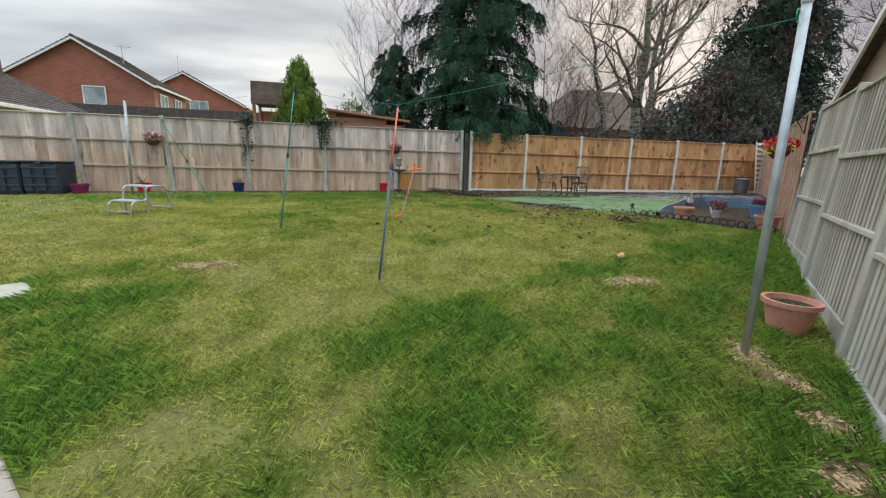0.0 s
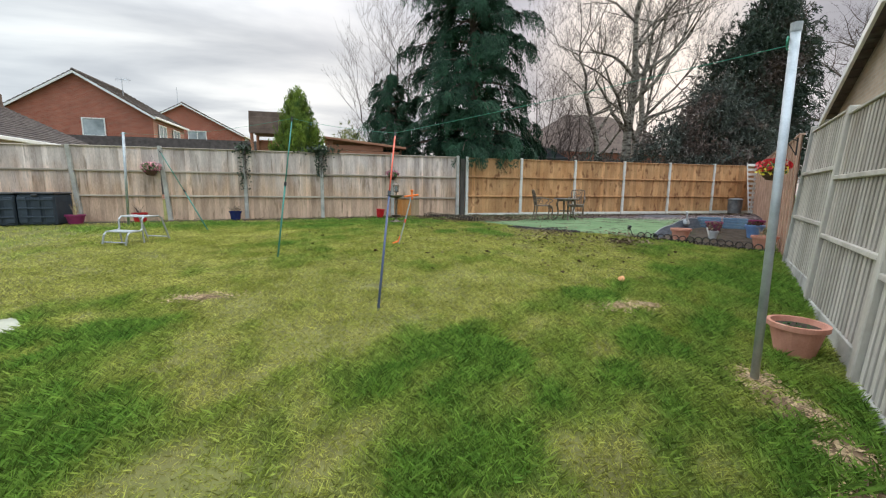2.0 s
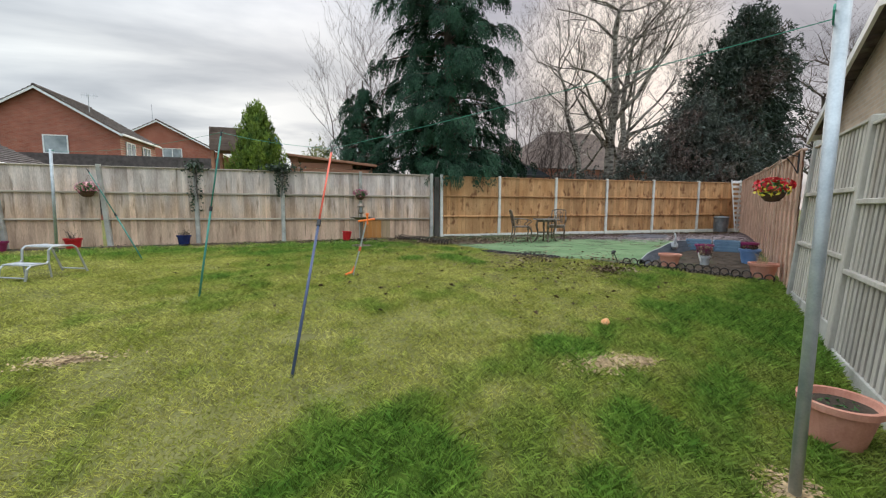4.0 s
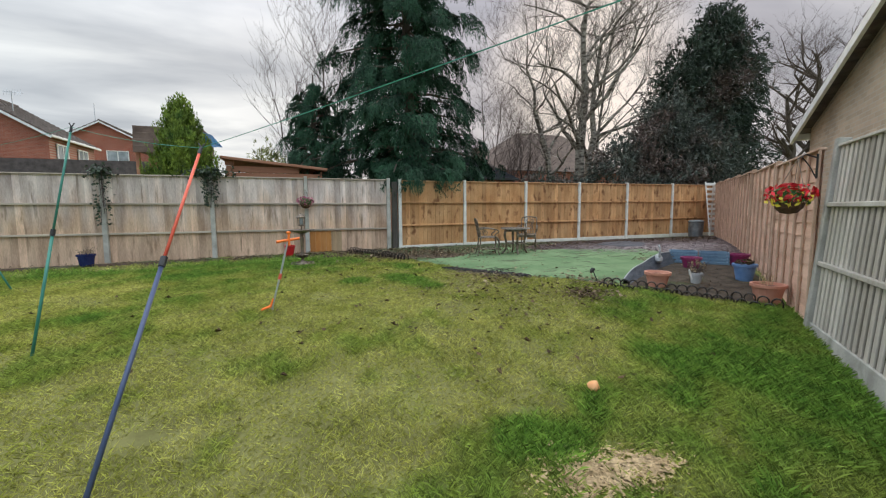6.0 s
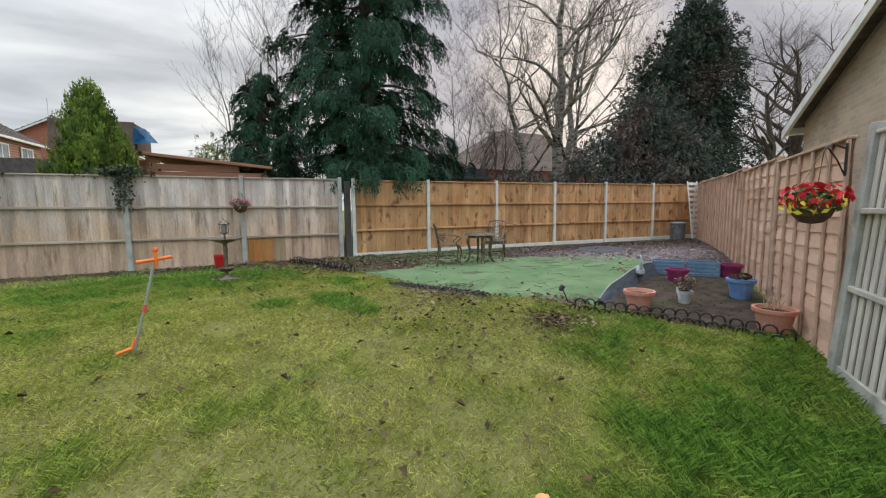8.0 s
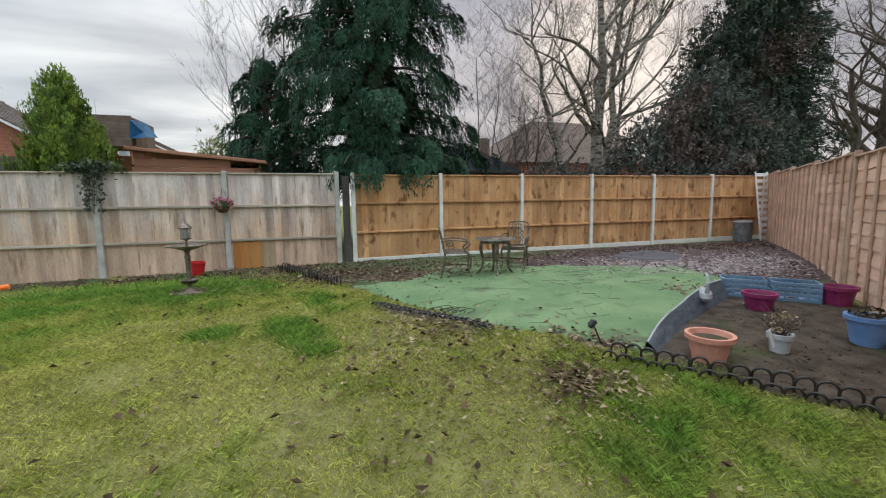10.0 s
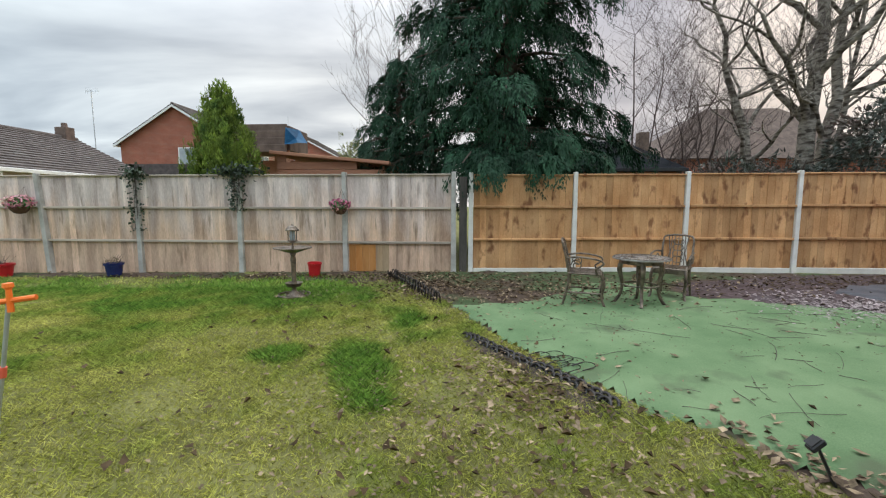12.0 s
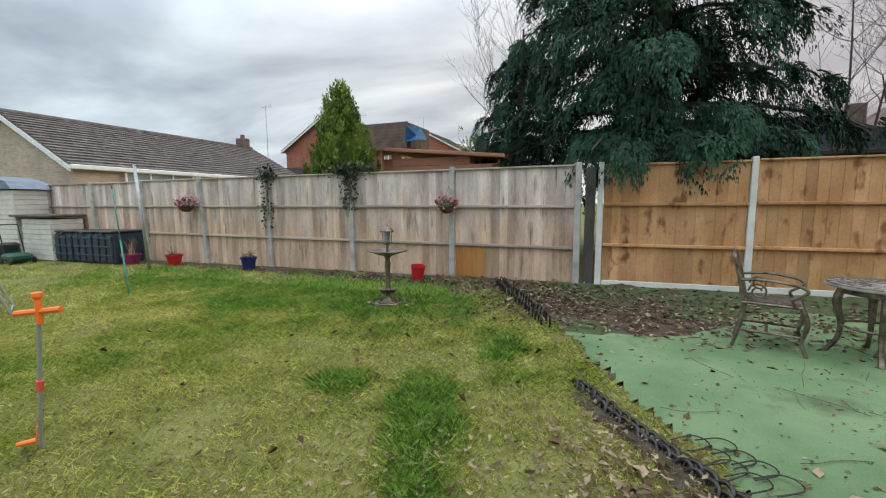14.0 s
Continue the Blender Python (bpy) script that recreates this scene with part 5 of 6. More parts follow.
def chair(m, label):
    th = empty("garden_chair", m, label=label, category="chair", group="garden chairs")
    for sx in (-1, 1):
        part("front_leg", bent([(sx * 0.2, -0.2, 0.40), (sx * 0.215, -0.235, 0.28), (sx * 0.2, -0.21, 0.12), (sx * 0.22, -0.25, 0.0)], [0.022, 0.02, 0.014, 0.018], 7), M_BRONZE, th)
        part("rear_leg", bent([(sx * 0.17, 0.19, 0.40), (sx * 0.175, 0.2, 0.25), (sx * 0.185, 0.26, 0.0)], [0.02, 0.017, 0.016], 7), M_BRONZE, th)
        part("back_post", bent([(sx * 0.17, 0.19, 0.39), (sx * 0.19, 0.23, 0.6), (sx * 0.185, 0.28, 0.8), (sx * 0.13, 0.295, 0.835)], [0.018, 0.016, 0.014, 0.014], 7), M_BRONZE, th)
        part("armrest", bent([(sx * 0.2, 0.22, 0.61), (sx * 0.235, 0.05, 0.625), (sx * 0.24, -0.15, 0.60), (sx * 0.235, -0.22, 0.56), (sx * 0.22, -0.19, 0.52), (sx * 0.21, -0.13, 0.47), (sx * 0.2, -0.17, 0.40)], 0.013, 7), M_BRONZE, th)
        part("arm_scroll", bent([(sx * 0.22, 0.1 + 0.07 * math.cos(a) * (1 - k / 20), 0.52 + 0.07 * math.sin(a) * (1 - k / 20)) for k, a in enumerate([0.7 * i for i in range(14)])], 0.008, 5), M_BRONZE, th)
    part("top_rail", bent([(-0.14, 0.295, 0.83), (-0.06, 0.3, 0.845), (0.06, 0.3, 0.845), (0.14, 0.295, 0.83)], 0.014, 7), M_BRONZE, th)
    lattice = bmesh.new()
    for k in range(-3, 4):
        tube(lattice, [(0.045 * k, 0.2, 0.42), (0.03 * k + 0.03 * math.sin(k), 0.235, 0.6), (0.042 * k, 0.285, 0.83)], 0.007, 5)
    for k in range(4):
        z = 0.5 + 0.085 * k
        tube(lattice, [(0.07 * math.cos(a), 0.215 + (z - 0.42) * 0.19, z + 0.045 * math.sin(a)) for a in [2 * math.pi * i / 12 for i in range(13)]], 0.006, 5)
    part("lattice_back", lattice, M_BRONZE, th)
    seat = bmesh.new()
    box(seat, (0, 0, 0.41), (0.42, 0.42, 0.022), None, 0.01)
    sp_ = part("seat", seat, M_BRONZE, th)
    for k in range(-4, 5):
        part("seat_bar", tubed([(0.045 * k, -0.2, 0.425), (0.045 * k, 0.2, 0.425)], 0.008, 5), M_BRONZE, sp_)
    part("apron", boxed((0, -0.2, 0.375), (0.4, 0.015, 0.06), None, 0.005), M_BRONZE, th)
    part("stretcher", tubed([(-0.19, -0.2, 0.16), (-0.18, 0.22, 0.16)], 0.011, 6), M_BRONZE, th)
    part("stretcher", tubed([(0.19, -0.2, 0.16), (0.18, 0.22, 0.16)], 0.011, 6), M_BRONZE, th)
    part("cross_stretcher", tubed([(-0.185, 0.02, 0.16), (0.185, 0.02, 0.16)], 0.011, 6), M_BRONZE, th)
    return th


S = 0.94
chair(Matrix.Translation((1.72, -2.28, g(1.72, -2.28) + 0.03)) @ Matrix.Rotation(radians(74), 4, "Z") @ Matrix.Scale(S, 4), "bronze cast-metal garden armchair facing the table")
chair(Matrix.Translation((2.93, -1.95, g(2.93, -1.95) + 0.025)) @ Matrix.Rotation(radians(-38), 4, "Z") @ Matrix.Scale(S, 4), "bronze cast-metal garden armchair behind the table")
tb = empty("garden_table", Matrix.Translation((2.36, -2.36, g(2.36, -2.36) + 0.034)) @ Matrix.Rotation(0.5, 4, "Z") @ Matrix.Diagonal((1.0, 1.0, 0.93, 1.0)), label="round grey cast-metal garden table on curved legs", category="table")
top = part("tabletop", lathed([(0, 0.585), (0.30, 0.585), (0.325, 0.59), (0.325, 0.605), (0.30, 0.612), (0, 0.612)], 36), M_TABLETOP, tb)
pat = bmesh.new()
for rr in (0.08, 0.16, 0.24, 0.31):
    tube(pat, [(rr * math.cos(2 * math.pi * k / 30), rr * math.sin(2 * math.pi * k / 30), 0.613) for k in range(31)], 0.006, 5)
for k in range(16):
    a = 2 * math.pi * k / 16
    tube(pat, [(0.08 * math.cos(a), 0.08 * math.sin(a), 0.613), (0.2 * math.cos(a + 0.15), 0.2 * math.sin(a + 0.15), 0.613), (0.31 * math.cos(a), 0.31 * math.sin(a), 0.613)], 0.005, 5)
part("raised_pattern", pat, M_BRONZE, top)
for k in range(4):
    a = math.pi / 2 * k + math.pi / 4
    c_, s_ = math.cos(a), math.sin(a)
    part("leg", bent([(c_ * 0.2, s_ * 0.2, 0.585), (c_ * 0.235, s_ * 0.235, 0.45), (c_ * 0.2, s_ * 0.2, 0.25), (c_ * 0.22, s_ * 0.22, 0.1), (c_ * 0.28, s_ * 0.28, 0.0)], [0.028, 0.03, 0.02, 0.017, 0.02], 8), M_BRONZE, tb)
part("ring_stretcher", tubed([(0.2 * math.cos(2 * math.pi * k / 24), 0.2 * math.sin(2 * math.pi * k / 24), 0.25) for k in range(25)], 0.011, 6), M_BRONZE, tb)
part("apron_ring", lathed([(0.22, 0.53), (0.235, 0.53), (0.235, 0.585), (0.22, 0.585)], 28), M_BRONZE, tb)


# ---- hanging baskets and ivy ----
def basket(x, y, z, r, kinds, label, hook, seed):
    """kinds: petal materials with their counts."""
    th = empty("hanging_basket", Matrix.Translation((x, y, z)), label=label, category="hanging basket", group="hanging baskets")
    part("bowl", lathed([(0, -r * 0.72), (r * 0.42, -r * 0.64), (r * 0.7, -r * 0.34), (r * 0.82, 0), (r * 0.78, 0.005), (r * 0.6, -r * 0.26), (0, -r * 0.45)], 20), M_COIR, th)
    leaves_ball(260, (0, 0, r * 0.35), r * 1.0, r * 0.34, seed, M_FOLIAGE, "foliage", th, "green artificial foliage", (1.1, 1.1, 0.7))
    for k, (mm, n) in enumerate(kinds):
        leaves_ball(n, (0, 0, r * (0.55 - 0.35 * k)), r * (1.12 - 0.08 * k), r * 0.36, seed + 3 + k, mm, "blossom", th, "", (1.2, 1.2, 0.6), 0.8)["kind"] = "stuff"
    for k in range(3):
        a = 2.1 * k + 0.4
        part("chain", tubed([(r * math.cos(a), r * math.sin(a), 0), hook], 0.003, 4), M_BRONZE, th)
    return th


bx, by = 2.3, -7.74
basket(bx, by, 1.06, 0.155, [(M_FLOWRED, 230), (M_FLOWYEL, 60)], "hanging basket of red and yellow flowers by the side fence", (0.05, -0.02, 0.42), 81)
br = empty("basket_bracket", label="black wrought-iron bracket on the fence post", category="bracket")
hx, hy = float(RC[0] + FN[0] * 0.06), float(RC[1] + FN[1] * 0.06)
part("arm", tubed([(hx, hy, 1.5), (hx - 0.15, hy + 0.02, 1.53), (bx + 0.05, by - 0.02, 1.48)], 0.007, 6), M_BLACK, br)
part("brace", tubed([(hx, hy, 1.3), (hx - 0.1, hy + 0.01, 1.42), (hx - 0.2, hy + 0.02, 1.5)], 0.006, 6), M_BLACK, br)
part("wall_plate", boxed((hx, hy, 1.42), (0.014, 0.014, 0.24)), M_BLACK, br)
basket(-2.02, -0.22, 1.15, 0.15, [(M_FLOWMAG, 150), (M_FLOWPINK, 40)], "hanging basket of plum and pink flowers on the old fence", (0, 0.1, 0.35), 91)
basket(-8.15, -0.24, 1.17, 0.185, [(M_FLOWPINK, 190), (M_FLOWMAG, 40)], "hanging basket of pale pink flowers on the old fence", (0, 0.12, 0.38), 95)


def ivy(x, y, z, seed, n, label, spread, fall):
    th = empty("ivy", Matrix.Translation((x, y, z)), label=label, category="ivy")
    r = np.random.default_rng(seed)
    crest = r.uniform(0, 1, n) < 0.55
    drop = r.uniform(0, 1, n) ** 1.5 * fall * 2.6
    a = np.stack([np.where(crest, r.normal(0, spread, n), -0.09 * np.sign(r.uniform(-0.6, 1, n)) + r.normal(0, 0.055, n) * (1.3 - drop / (fall * 2.6))), r.normal(-0.05, 0.05, n), np.where(crest, r.normal(0.0, 0.07, n), 0.04 - drop)], -1)
    a[:, 1] = np.minimum(a[:, 1], 0.05) - 0.02
    dd = r.normal(0, 0.4, (n, 3)) + np.array([0, -1, 0.2])
    quads_at(a, dd, 0.055, r, M_IVY, "leaves", th, wid=0.8)
    rr = random.Random(seed)
    bm = bmesh.new()
    for _ in range(7):
        xx = rr.uniform(-spread, spread) * 0.5
        tube(bm, [(xx, -0.07, 0.02), (xx * 0.6, -0.075, -fall * 0.8), (xx * 0.4 + rr.uniform(-0.05, 0.05), -0.075, -fall * rr.uniform(1.2, 2.6))], 0.004, 4)
    part("stems", bm, M_TWIG, th)


ivy(-4.0, 0.0, 1.84, 101, 700, "dark ivy spilling over the old fence post", 0.24, 0.3)
ivy(-5.98, 0.0, 1.82, 102, 420, "dark ivy clinging to the old fence post", 0.11, 0.45)

# ---- far corner: ladder trellis and bin ----
tr = empty("white_ladder_trellis", Matrix.Translation((10.98, -0.22, 0)), label="white painted ladder trellis leaning in the fence corner", category="trellis")
for s in (0, 0.42):
    part("upright", tubed([(s + 0.02, -0.15, 0.05), (s, 0.1, 1.9)], 0.024, 4), M_WHITE, tr)
for k in range(11):
    t = (k + 0.5) / 11
    part("slat", boxed((0.21 + 0.02 * (1 - t), -0.15 + 0.25 * t - 0.02, 0.05 + 1.85 * t), (0.44, 0.02, 0.085)), M_WHITE, tr)
gb = empty("galvanised_bin", Matrix.Translation((10.42, -0.3, g(10.42, -0.3) + 0.02)) @ Matrix.Scale(0.9, 4), label="dull galvanised metal dustbin in the fence corner", category="dustbin")
part("body", lathed([(0, 0), (0.23, 0), (0.235, 0.2), (0.245, 0.21), (0.25, 0.55), (0.262, 0.56), (0.255, 0.57), (0, 0.56)], 24), M_DULLGALV, gb)
part("lid", lathed([(0.27, 0.56), (0.27, 0.59), (0.2, 0.63), (0, 0.65)], 24), M_DULLGALV, gb)


# ---- compost bins and sheds by the far left ----
def compost_bin(x, y, label):
    th = empty("compost_bin", Matrix.Translation((x, y, g(x, y))), label=label, category="compost bin", group="compost bins")
    part("body", boxed((0, 0, 0.36), (0.73, 0.66, 0.72), None, 0.03), M_BIN, th)
    for s in (-0.26, 0.0, 0.26):
        part("front_rib", boxed((s, -0.345, 0.36), (0.18, 0.03, 0.6), None, 0.012), M_BIN, th)
    for z in (0.2, 0.4, 0.6):
        part("band", boxed((0, -0.365, z), (0.7, 0.018, 0.04), None, 0.006), M_BIN, th)
    part("lid", boxed((0, 0, 0.745), (0.75, 0.7, 0.05), None, 0.02), M_BLACK, th)
    part("hinge", boxed((0, -0.36, 0.7), (0.12, 0.03, 0.06), None, 0.01), M_BLACK, th)


compost_bin(-10.36, -0.38, "blue-black plastic compost bin with ribbed panels")
compost_bin(-11.13, -0.39, "blue-black plastic compost bin with ribbed panels")
compost_bin(-11.9, -0.40, "blue-black plastic compost bin with ribbed panels")

sb = empty("storage_box", Matrix.Translation((-13.0, -0.42, g(-13.0, -0.42))), label="cream resin garden storage box with a brown lid", category="storage box")
for k in range(8):
    part("panel", boxed((0, 0, 0.08 + k * 0.13), (1.3, 0.7, 0.122), None, 0.008), M_CREAM, sb)
part("lid", boxed((-0.15, -0.02, 1.13), (1.75, 0.85, 0.06), None, 0.015), M_BROWNLID, sb)
sd = empty("plastic_shed", Matrix.Translation((-14.85, -0.42, g(-14.85, -0.42))), label="cream plastic garden shed with a blue-grey roof", category="shed")
for k in range(14):
    part("wall_board", boxed((0, 0, 0.07 + k * 0.13), (1.9, 0.7, 0.122), None, 0.008), M_CREAM, sd)
bm = bmesh.new()
vs_ = [bm.verts.new((x, y, z)) for x, z in ((-1.05, 1.85), (-0.8, 2.05), (0, 2.2), (0.8, 2.05), (1.05, 1.85)) for y in (-0.42, 0.42)]
for k in range(4):
    bm.faces.new((vs_[2 * k], vs_[2 * k + 2], vs_[2 * k + 3], vs_[2 * k + 1]))
bm.faces.new(vs_[::2][::-1]); bm.faces.new(vs_[1::2])
bm.faces.new((vs_[0], vs_[1], vs_[9], vs_[8]))
part("roof", bm, M_SHEDROOF, sd)
mw = empty("lawn_mower", Matrix.Translation((-12.95, -1.2, g(-12.95, -1.2))), label="dark green push mower parked by the storage box", category="lawn mower")
M_MOWER = mat("mower_green", (0.015, 0.07, 0.05), (0.03, 0.12, 0.085), 9, 0.4, 0.05, 90, rnd=0)
part("deck", boxed((0, 0, 0.16), (0.55, 0.42, 0.2), None, 0.06), M_MOWER, mw)
part("grass_box", boxed((-0.42, 0, 0.3), (0.35, 0.38, 0.4), None, 0.05), M_BLACK, mw)
part("handle", tubed([(-0.1, -0.18, 0.25), (-0.25, -0.18, 0.85), (-0.22, -0.15, 0.95), (-0.22, 0.15, 0.95), (-0.25, 0.18, 0.85), (-0.1, 0.18, 0.25)], 0.014, 7), M_BLACK, mw)
for sx in (-0.2, 0.22):
    for sy in (-0.22, 0.22):
        w = part("wheel", tubed([(sx, sy - 0.02, 0.08), (sx, sy + 0.02, 0.08)], 0.08, 14), M_BLACK, mw)

# ---- trees beyond the fence ----
class Sticks:
    """Collects tapered four-sided sticks and makes one mesh of them."""

    def __init__(self):
        self.v, self.f = [], []

    def add(self, pts, rads, sides=4):
        base = len(self.v)
        for i, p in enumerate(pts):
            d = (pts[min(i + 1, len(pts) - 1)] - pts[max(i - 1, 0)]).normalized()
            u = d.cross(Vector((0.3, 0.2, 1.0)) if abs(d.z) < 0.9 else Vector((1, 0.2, 0))).normalized()
            w = d.cross(u)
            for k in range(sides):
                a = 2 * math.pi * k / sides
                q = p + (u * math.cos(a) + w * math.sin(a)) * rads[i]
                self.v.append((q.x, q.y, q.z))
        for i in range(len(pts) - 1):
            for k in range(sides):
                n = (k + 1) % sides
                self.f.append((base + i * sides + k, base + i * sides + n, base + (i + 1) * sides + n, base + (i + 1) * sides + k))

    def mesh(self, name, material, parent, label=""):
        return raw(name, np.array(self.v), np.array(self.f), material, parent, label)


def grow(out, r, p, d, length, rad, depth, spread=0.6, rise=0.15, kids=(3, 5), wild=0.25, twig=None, min_depth=0):
    """A limb that bends, tapers and forks into thinner ones."""
    pts, rads = [p.copy()], [rad]
    n = 5
    q = p.copy()
    dd = d.normalized()
    for k in range(n):
        dd = (dd + Vector((r.gauss(0, wild), r.gauss(0, wild), r.gauss(0, wild) + rise)) * 0.45).normalized()
        q = q + dd * length / n
        pts.append(q.copy())
        rads.append(rad * (1 - 0.62 * (k + 1) / n))
    target = out if depth > min_depth or twig is None else twig
    target.add(pts, rads, 7 if rad > 0.06 else (5 if rad > 0.02 else 3))
    if depth <= 0:
        return
    for k in range(r.randint(*kids)):
        i = r.randint(2, n)
        a = r.uniform(0, 6.283)
        side_ = Vector((math.cos(a), math.sin(a), r.uniform(-0.2, 0.5)))
        nd = (dd * (1 - spread) + side_ * spread).normalized()
        grow(out, r, pts[i], nd, length * r.uniform(0.5, 0.78), max(rads[i] * r.uniform(0.5, 0.75), 0.004), depth - 1, spread, rise, kids, wild, twig, min_depth)


def bare_tree(name, x, y, stems_, seed, material, label, depth=4, kids=(3, 5), base=-0.1, spread=0.55, rise=0.2, twig_mat=None, limb=(0.22, 0.36), wild=0.28):
    """stems_: (lean x, lean y, length, radius) of each main stem."""
    th = empty(name, Matrix.Translation((x, y, base)), label=label, category="tree")
    r = random.Random(seed)
    wood, fine = Sticks(), Sticks()
    for lx, ly, length, rad in stems_:
        p = Vector((lx * 0.3, ly * 0.3, -0.1))
        top = Vector((lx, ly, length))
        pts = [p.lerp(top, k / 8) + Vector((r.gauss(0, 0.06), r.gauss(0, 0.06), 0)) * (k > 0) for k in range(9)]
        rads = [rad * (1 - 0.7 * k / 8) for k in range(9)]
        rads[0] *= 1.35
        wood.add(pts, rads, 10)
        for k in range(3, 9):
            for _ in range(2 if k < 8 else 4):
                a = r.uniform(0, 6.283)
                grow(wood, r, pts[k], Vector((math.cos(a), math.sin(a), r.uniform(0.35, 1.1))), length * r.uniform(*limb), rads[k] * 0.6, depth - 1, spread, rise, kids, wild, fine, 1)
    wood.mesh("trunk", material, th)
    fine.mesh("twig_mass", twig_mat or M_TWIG, th, "fine bare twigs")
    return th


def frond_sheet(tips, dirs, r, per, length, droop, wide, material, name, parent, label="", leaf=0.34, ragged=0.32, slim=0.17):
    """Hanging sprays: narrow leaflets fanned along an axis that droops from each tip."""
    n = len(tips)
    t = np.tile(np.linspace(0.05, 1, per), n)
    tip, dr = np.repeat(tips, per, 0), np.repeat(dirs, per, 0)
    L = np.repeat(length * r.uniform(0.55, 1.3, n), per)
    fall = np.stack([dr[:, 0] * (1 - droop * t), dr[:, 1] * (1 - droop * t), dr[:, 2] * (1 - t) - droop * t * 1.2], -1)
    c = tip + fall * (L * t)[:, None]
    ax = fall.copy(); ax[:, 2] -= droop * 0.8
    ax += r.normal(0, ragged, ax.shape)
    ax /= np.linalg.norm(ax, axis=1)[:, None]
    sd = np.cross(ax, r.normal(0, 1, ax.shape)); sd /= np.linalg.norm(sd, axis=1)[:, None] + 1e-9
    s = (L * leaf * (1.15 - 0.5 * t) * r.uniform(0.7, 1.3, len(t)))[:, None]
    c = c + sd * (wide * L * (1.1 - t) * r.uniform(-0.5, 0.5, len(t)))[:, None]
    P = np.stack([c - ax * s * 0.4, c + sd * s * slim, c + ax * s * 0.75, c - sd * s * slim], 1).reshape(-1, 3)
    return raw(name, P, np.arange(len(P)).reshape(-1, 4), material, parent, label)


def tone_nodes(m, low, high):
    """Varies sprays by a stored value: random for each, with shade painted into inner ends."""
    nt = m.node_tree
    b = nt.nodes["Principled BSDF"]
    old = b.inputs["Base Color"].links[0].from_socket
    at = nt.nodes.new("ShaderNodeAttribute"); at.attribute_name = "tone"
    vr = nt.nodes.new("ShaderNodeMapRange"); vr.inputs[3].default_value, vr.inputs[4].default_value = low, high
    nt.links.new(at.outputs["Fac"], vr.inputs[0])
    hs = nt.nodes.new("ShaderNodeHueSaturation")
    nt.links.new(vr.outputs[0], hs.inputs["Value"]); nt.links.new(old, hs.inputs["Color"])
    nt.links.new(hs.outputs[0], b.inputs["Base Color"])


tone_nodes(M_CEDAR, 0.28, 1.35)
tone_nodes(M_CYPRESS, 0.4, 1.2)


def plumes(tips, out, r, per, length, fat, hang, leaf, slim, material, name, parent, label=""):
    """Teardrop sprays: leaflets in herringbone on a curved axis that runs out from each tip and then hangs (hang > 0) or rises (hang < 0)."""
    n = len(tips)
    t = r.uniform(0.0, 1.0, (n, per)) ** 0.85
    u = r.uniform(-1, 1, (n, per))
    L = (length * r.uniform(0.6, 1.3, n))[:, None]
    o = np.array(out, float); o[:, 2] = 0
    o /= np.linalg.norm(o, axis=1)[:, None] + 1e-9
    turn_ = r.normal(0, 0.45, n)
    s_ = np.stack([-o[:, 1] * np.cos(turn_) + o[:, 0] * np.sin(turn_), o[:, 0] * np.cos(turn_) + o[:, 1] * np.sin(turn_), np.zeros(n)], -1)
    run = 0.6 if hang > 0 else 0.32
    ahead = run * L * (t - 0.4 * t * t)
    down = -hang * L * (0.18 * t + 0.8 * t * t) if hang > 0 else -hang * L * t
    W = fat * L * np.sin(np.pi * (0.12 + 0.85 * t)) ** 0.8
    c = np.array(tips, float)[:, None, :] + o[:, None, :] * ahead[..., None] + s_[:, None, :] * (u * W)[..., None]
    c[..., 2] += down - 0.45 * u * u * W * np.sign(hang)
    c += r.normal(0, 0.012, c.shape)
    ax = o[:, None, :] * (run * (1 - 0.8 * t))[..., None] + s_[:, None, :] * (0.55 * u)[..., None]
    ax[..., 2] += -hang * (0.18 + 1.6 * t) if hang > 0 else -hang
    ax += r.normal(0, 0.16, ax.shape)
    ax /= np.linalg.norm(ax, axis=2)[..., None]
    sd = s_[:, None, :] + r.normal(0, 0.28, ax.shape)
    sd -= ax * np.sum(ax * sd, 2)[..., None]
    sd /= np.linalg.norm(sd, axis=2)[..., None] + 1e-9
    k = (leaf * r.uniform(0.7, 1.3, (n, per)) * (1.1 - 0.45 * t))[..., None]
    P = np.stack([c - ax * k * 0.35, c + sd * k * slim, c + ax * k * 0.7, c - sd * k * slim], 2).reshape(-1, 3)
    ob = raw(name, P, np.arange(len(P)).reshape(-1, 4), material, parent, label)
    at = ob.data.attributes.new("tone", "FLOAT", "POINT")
    # random by spray; the t term paints inner ends shaded and tips lit
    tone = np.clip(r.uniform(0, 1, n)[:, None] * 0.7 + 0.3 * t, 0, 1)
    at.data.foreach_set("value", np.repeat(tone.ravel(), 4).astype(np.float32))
    return ob


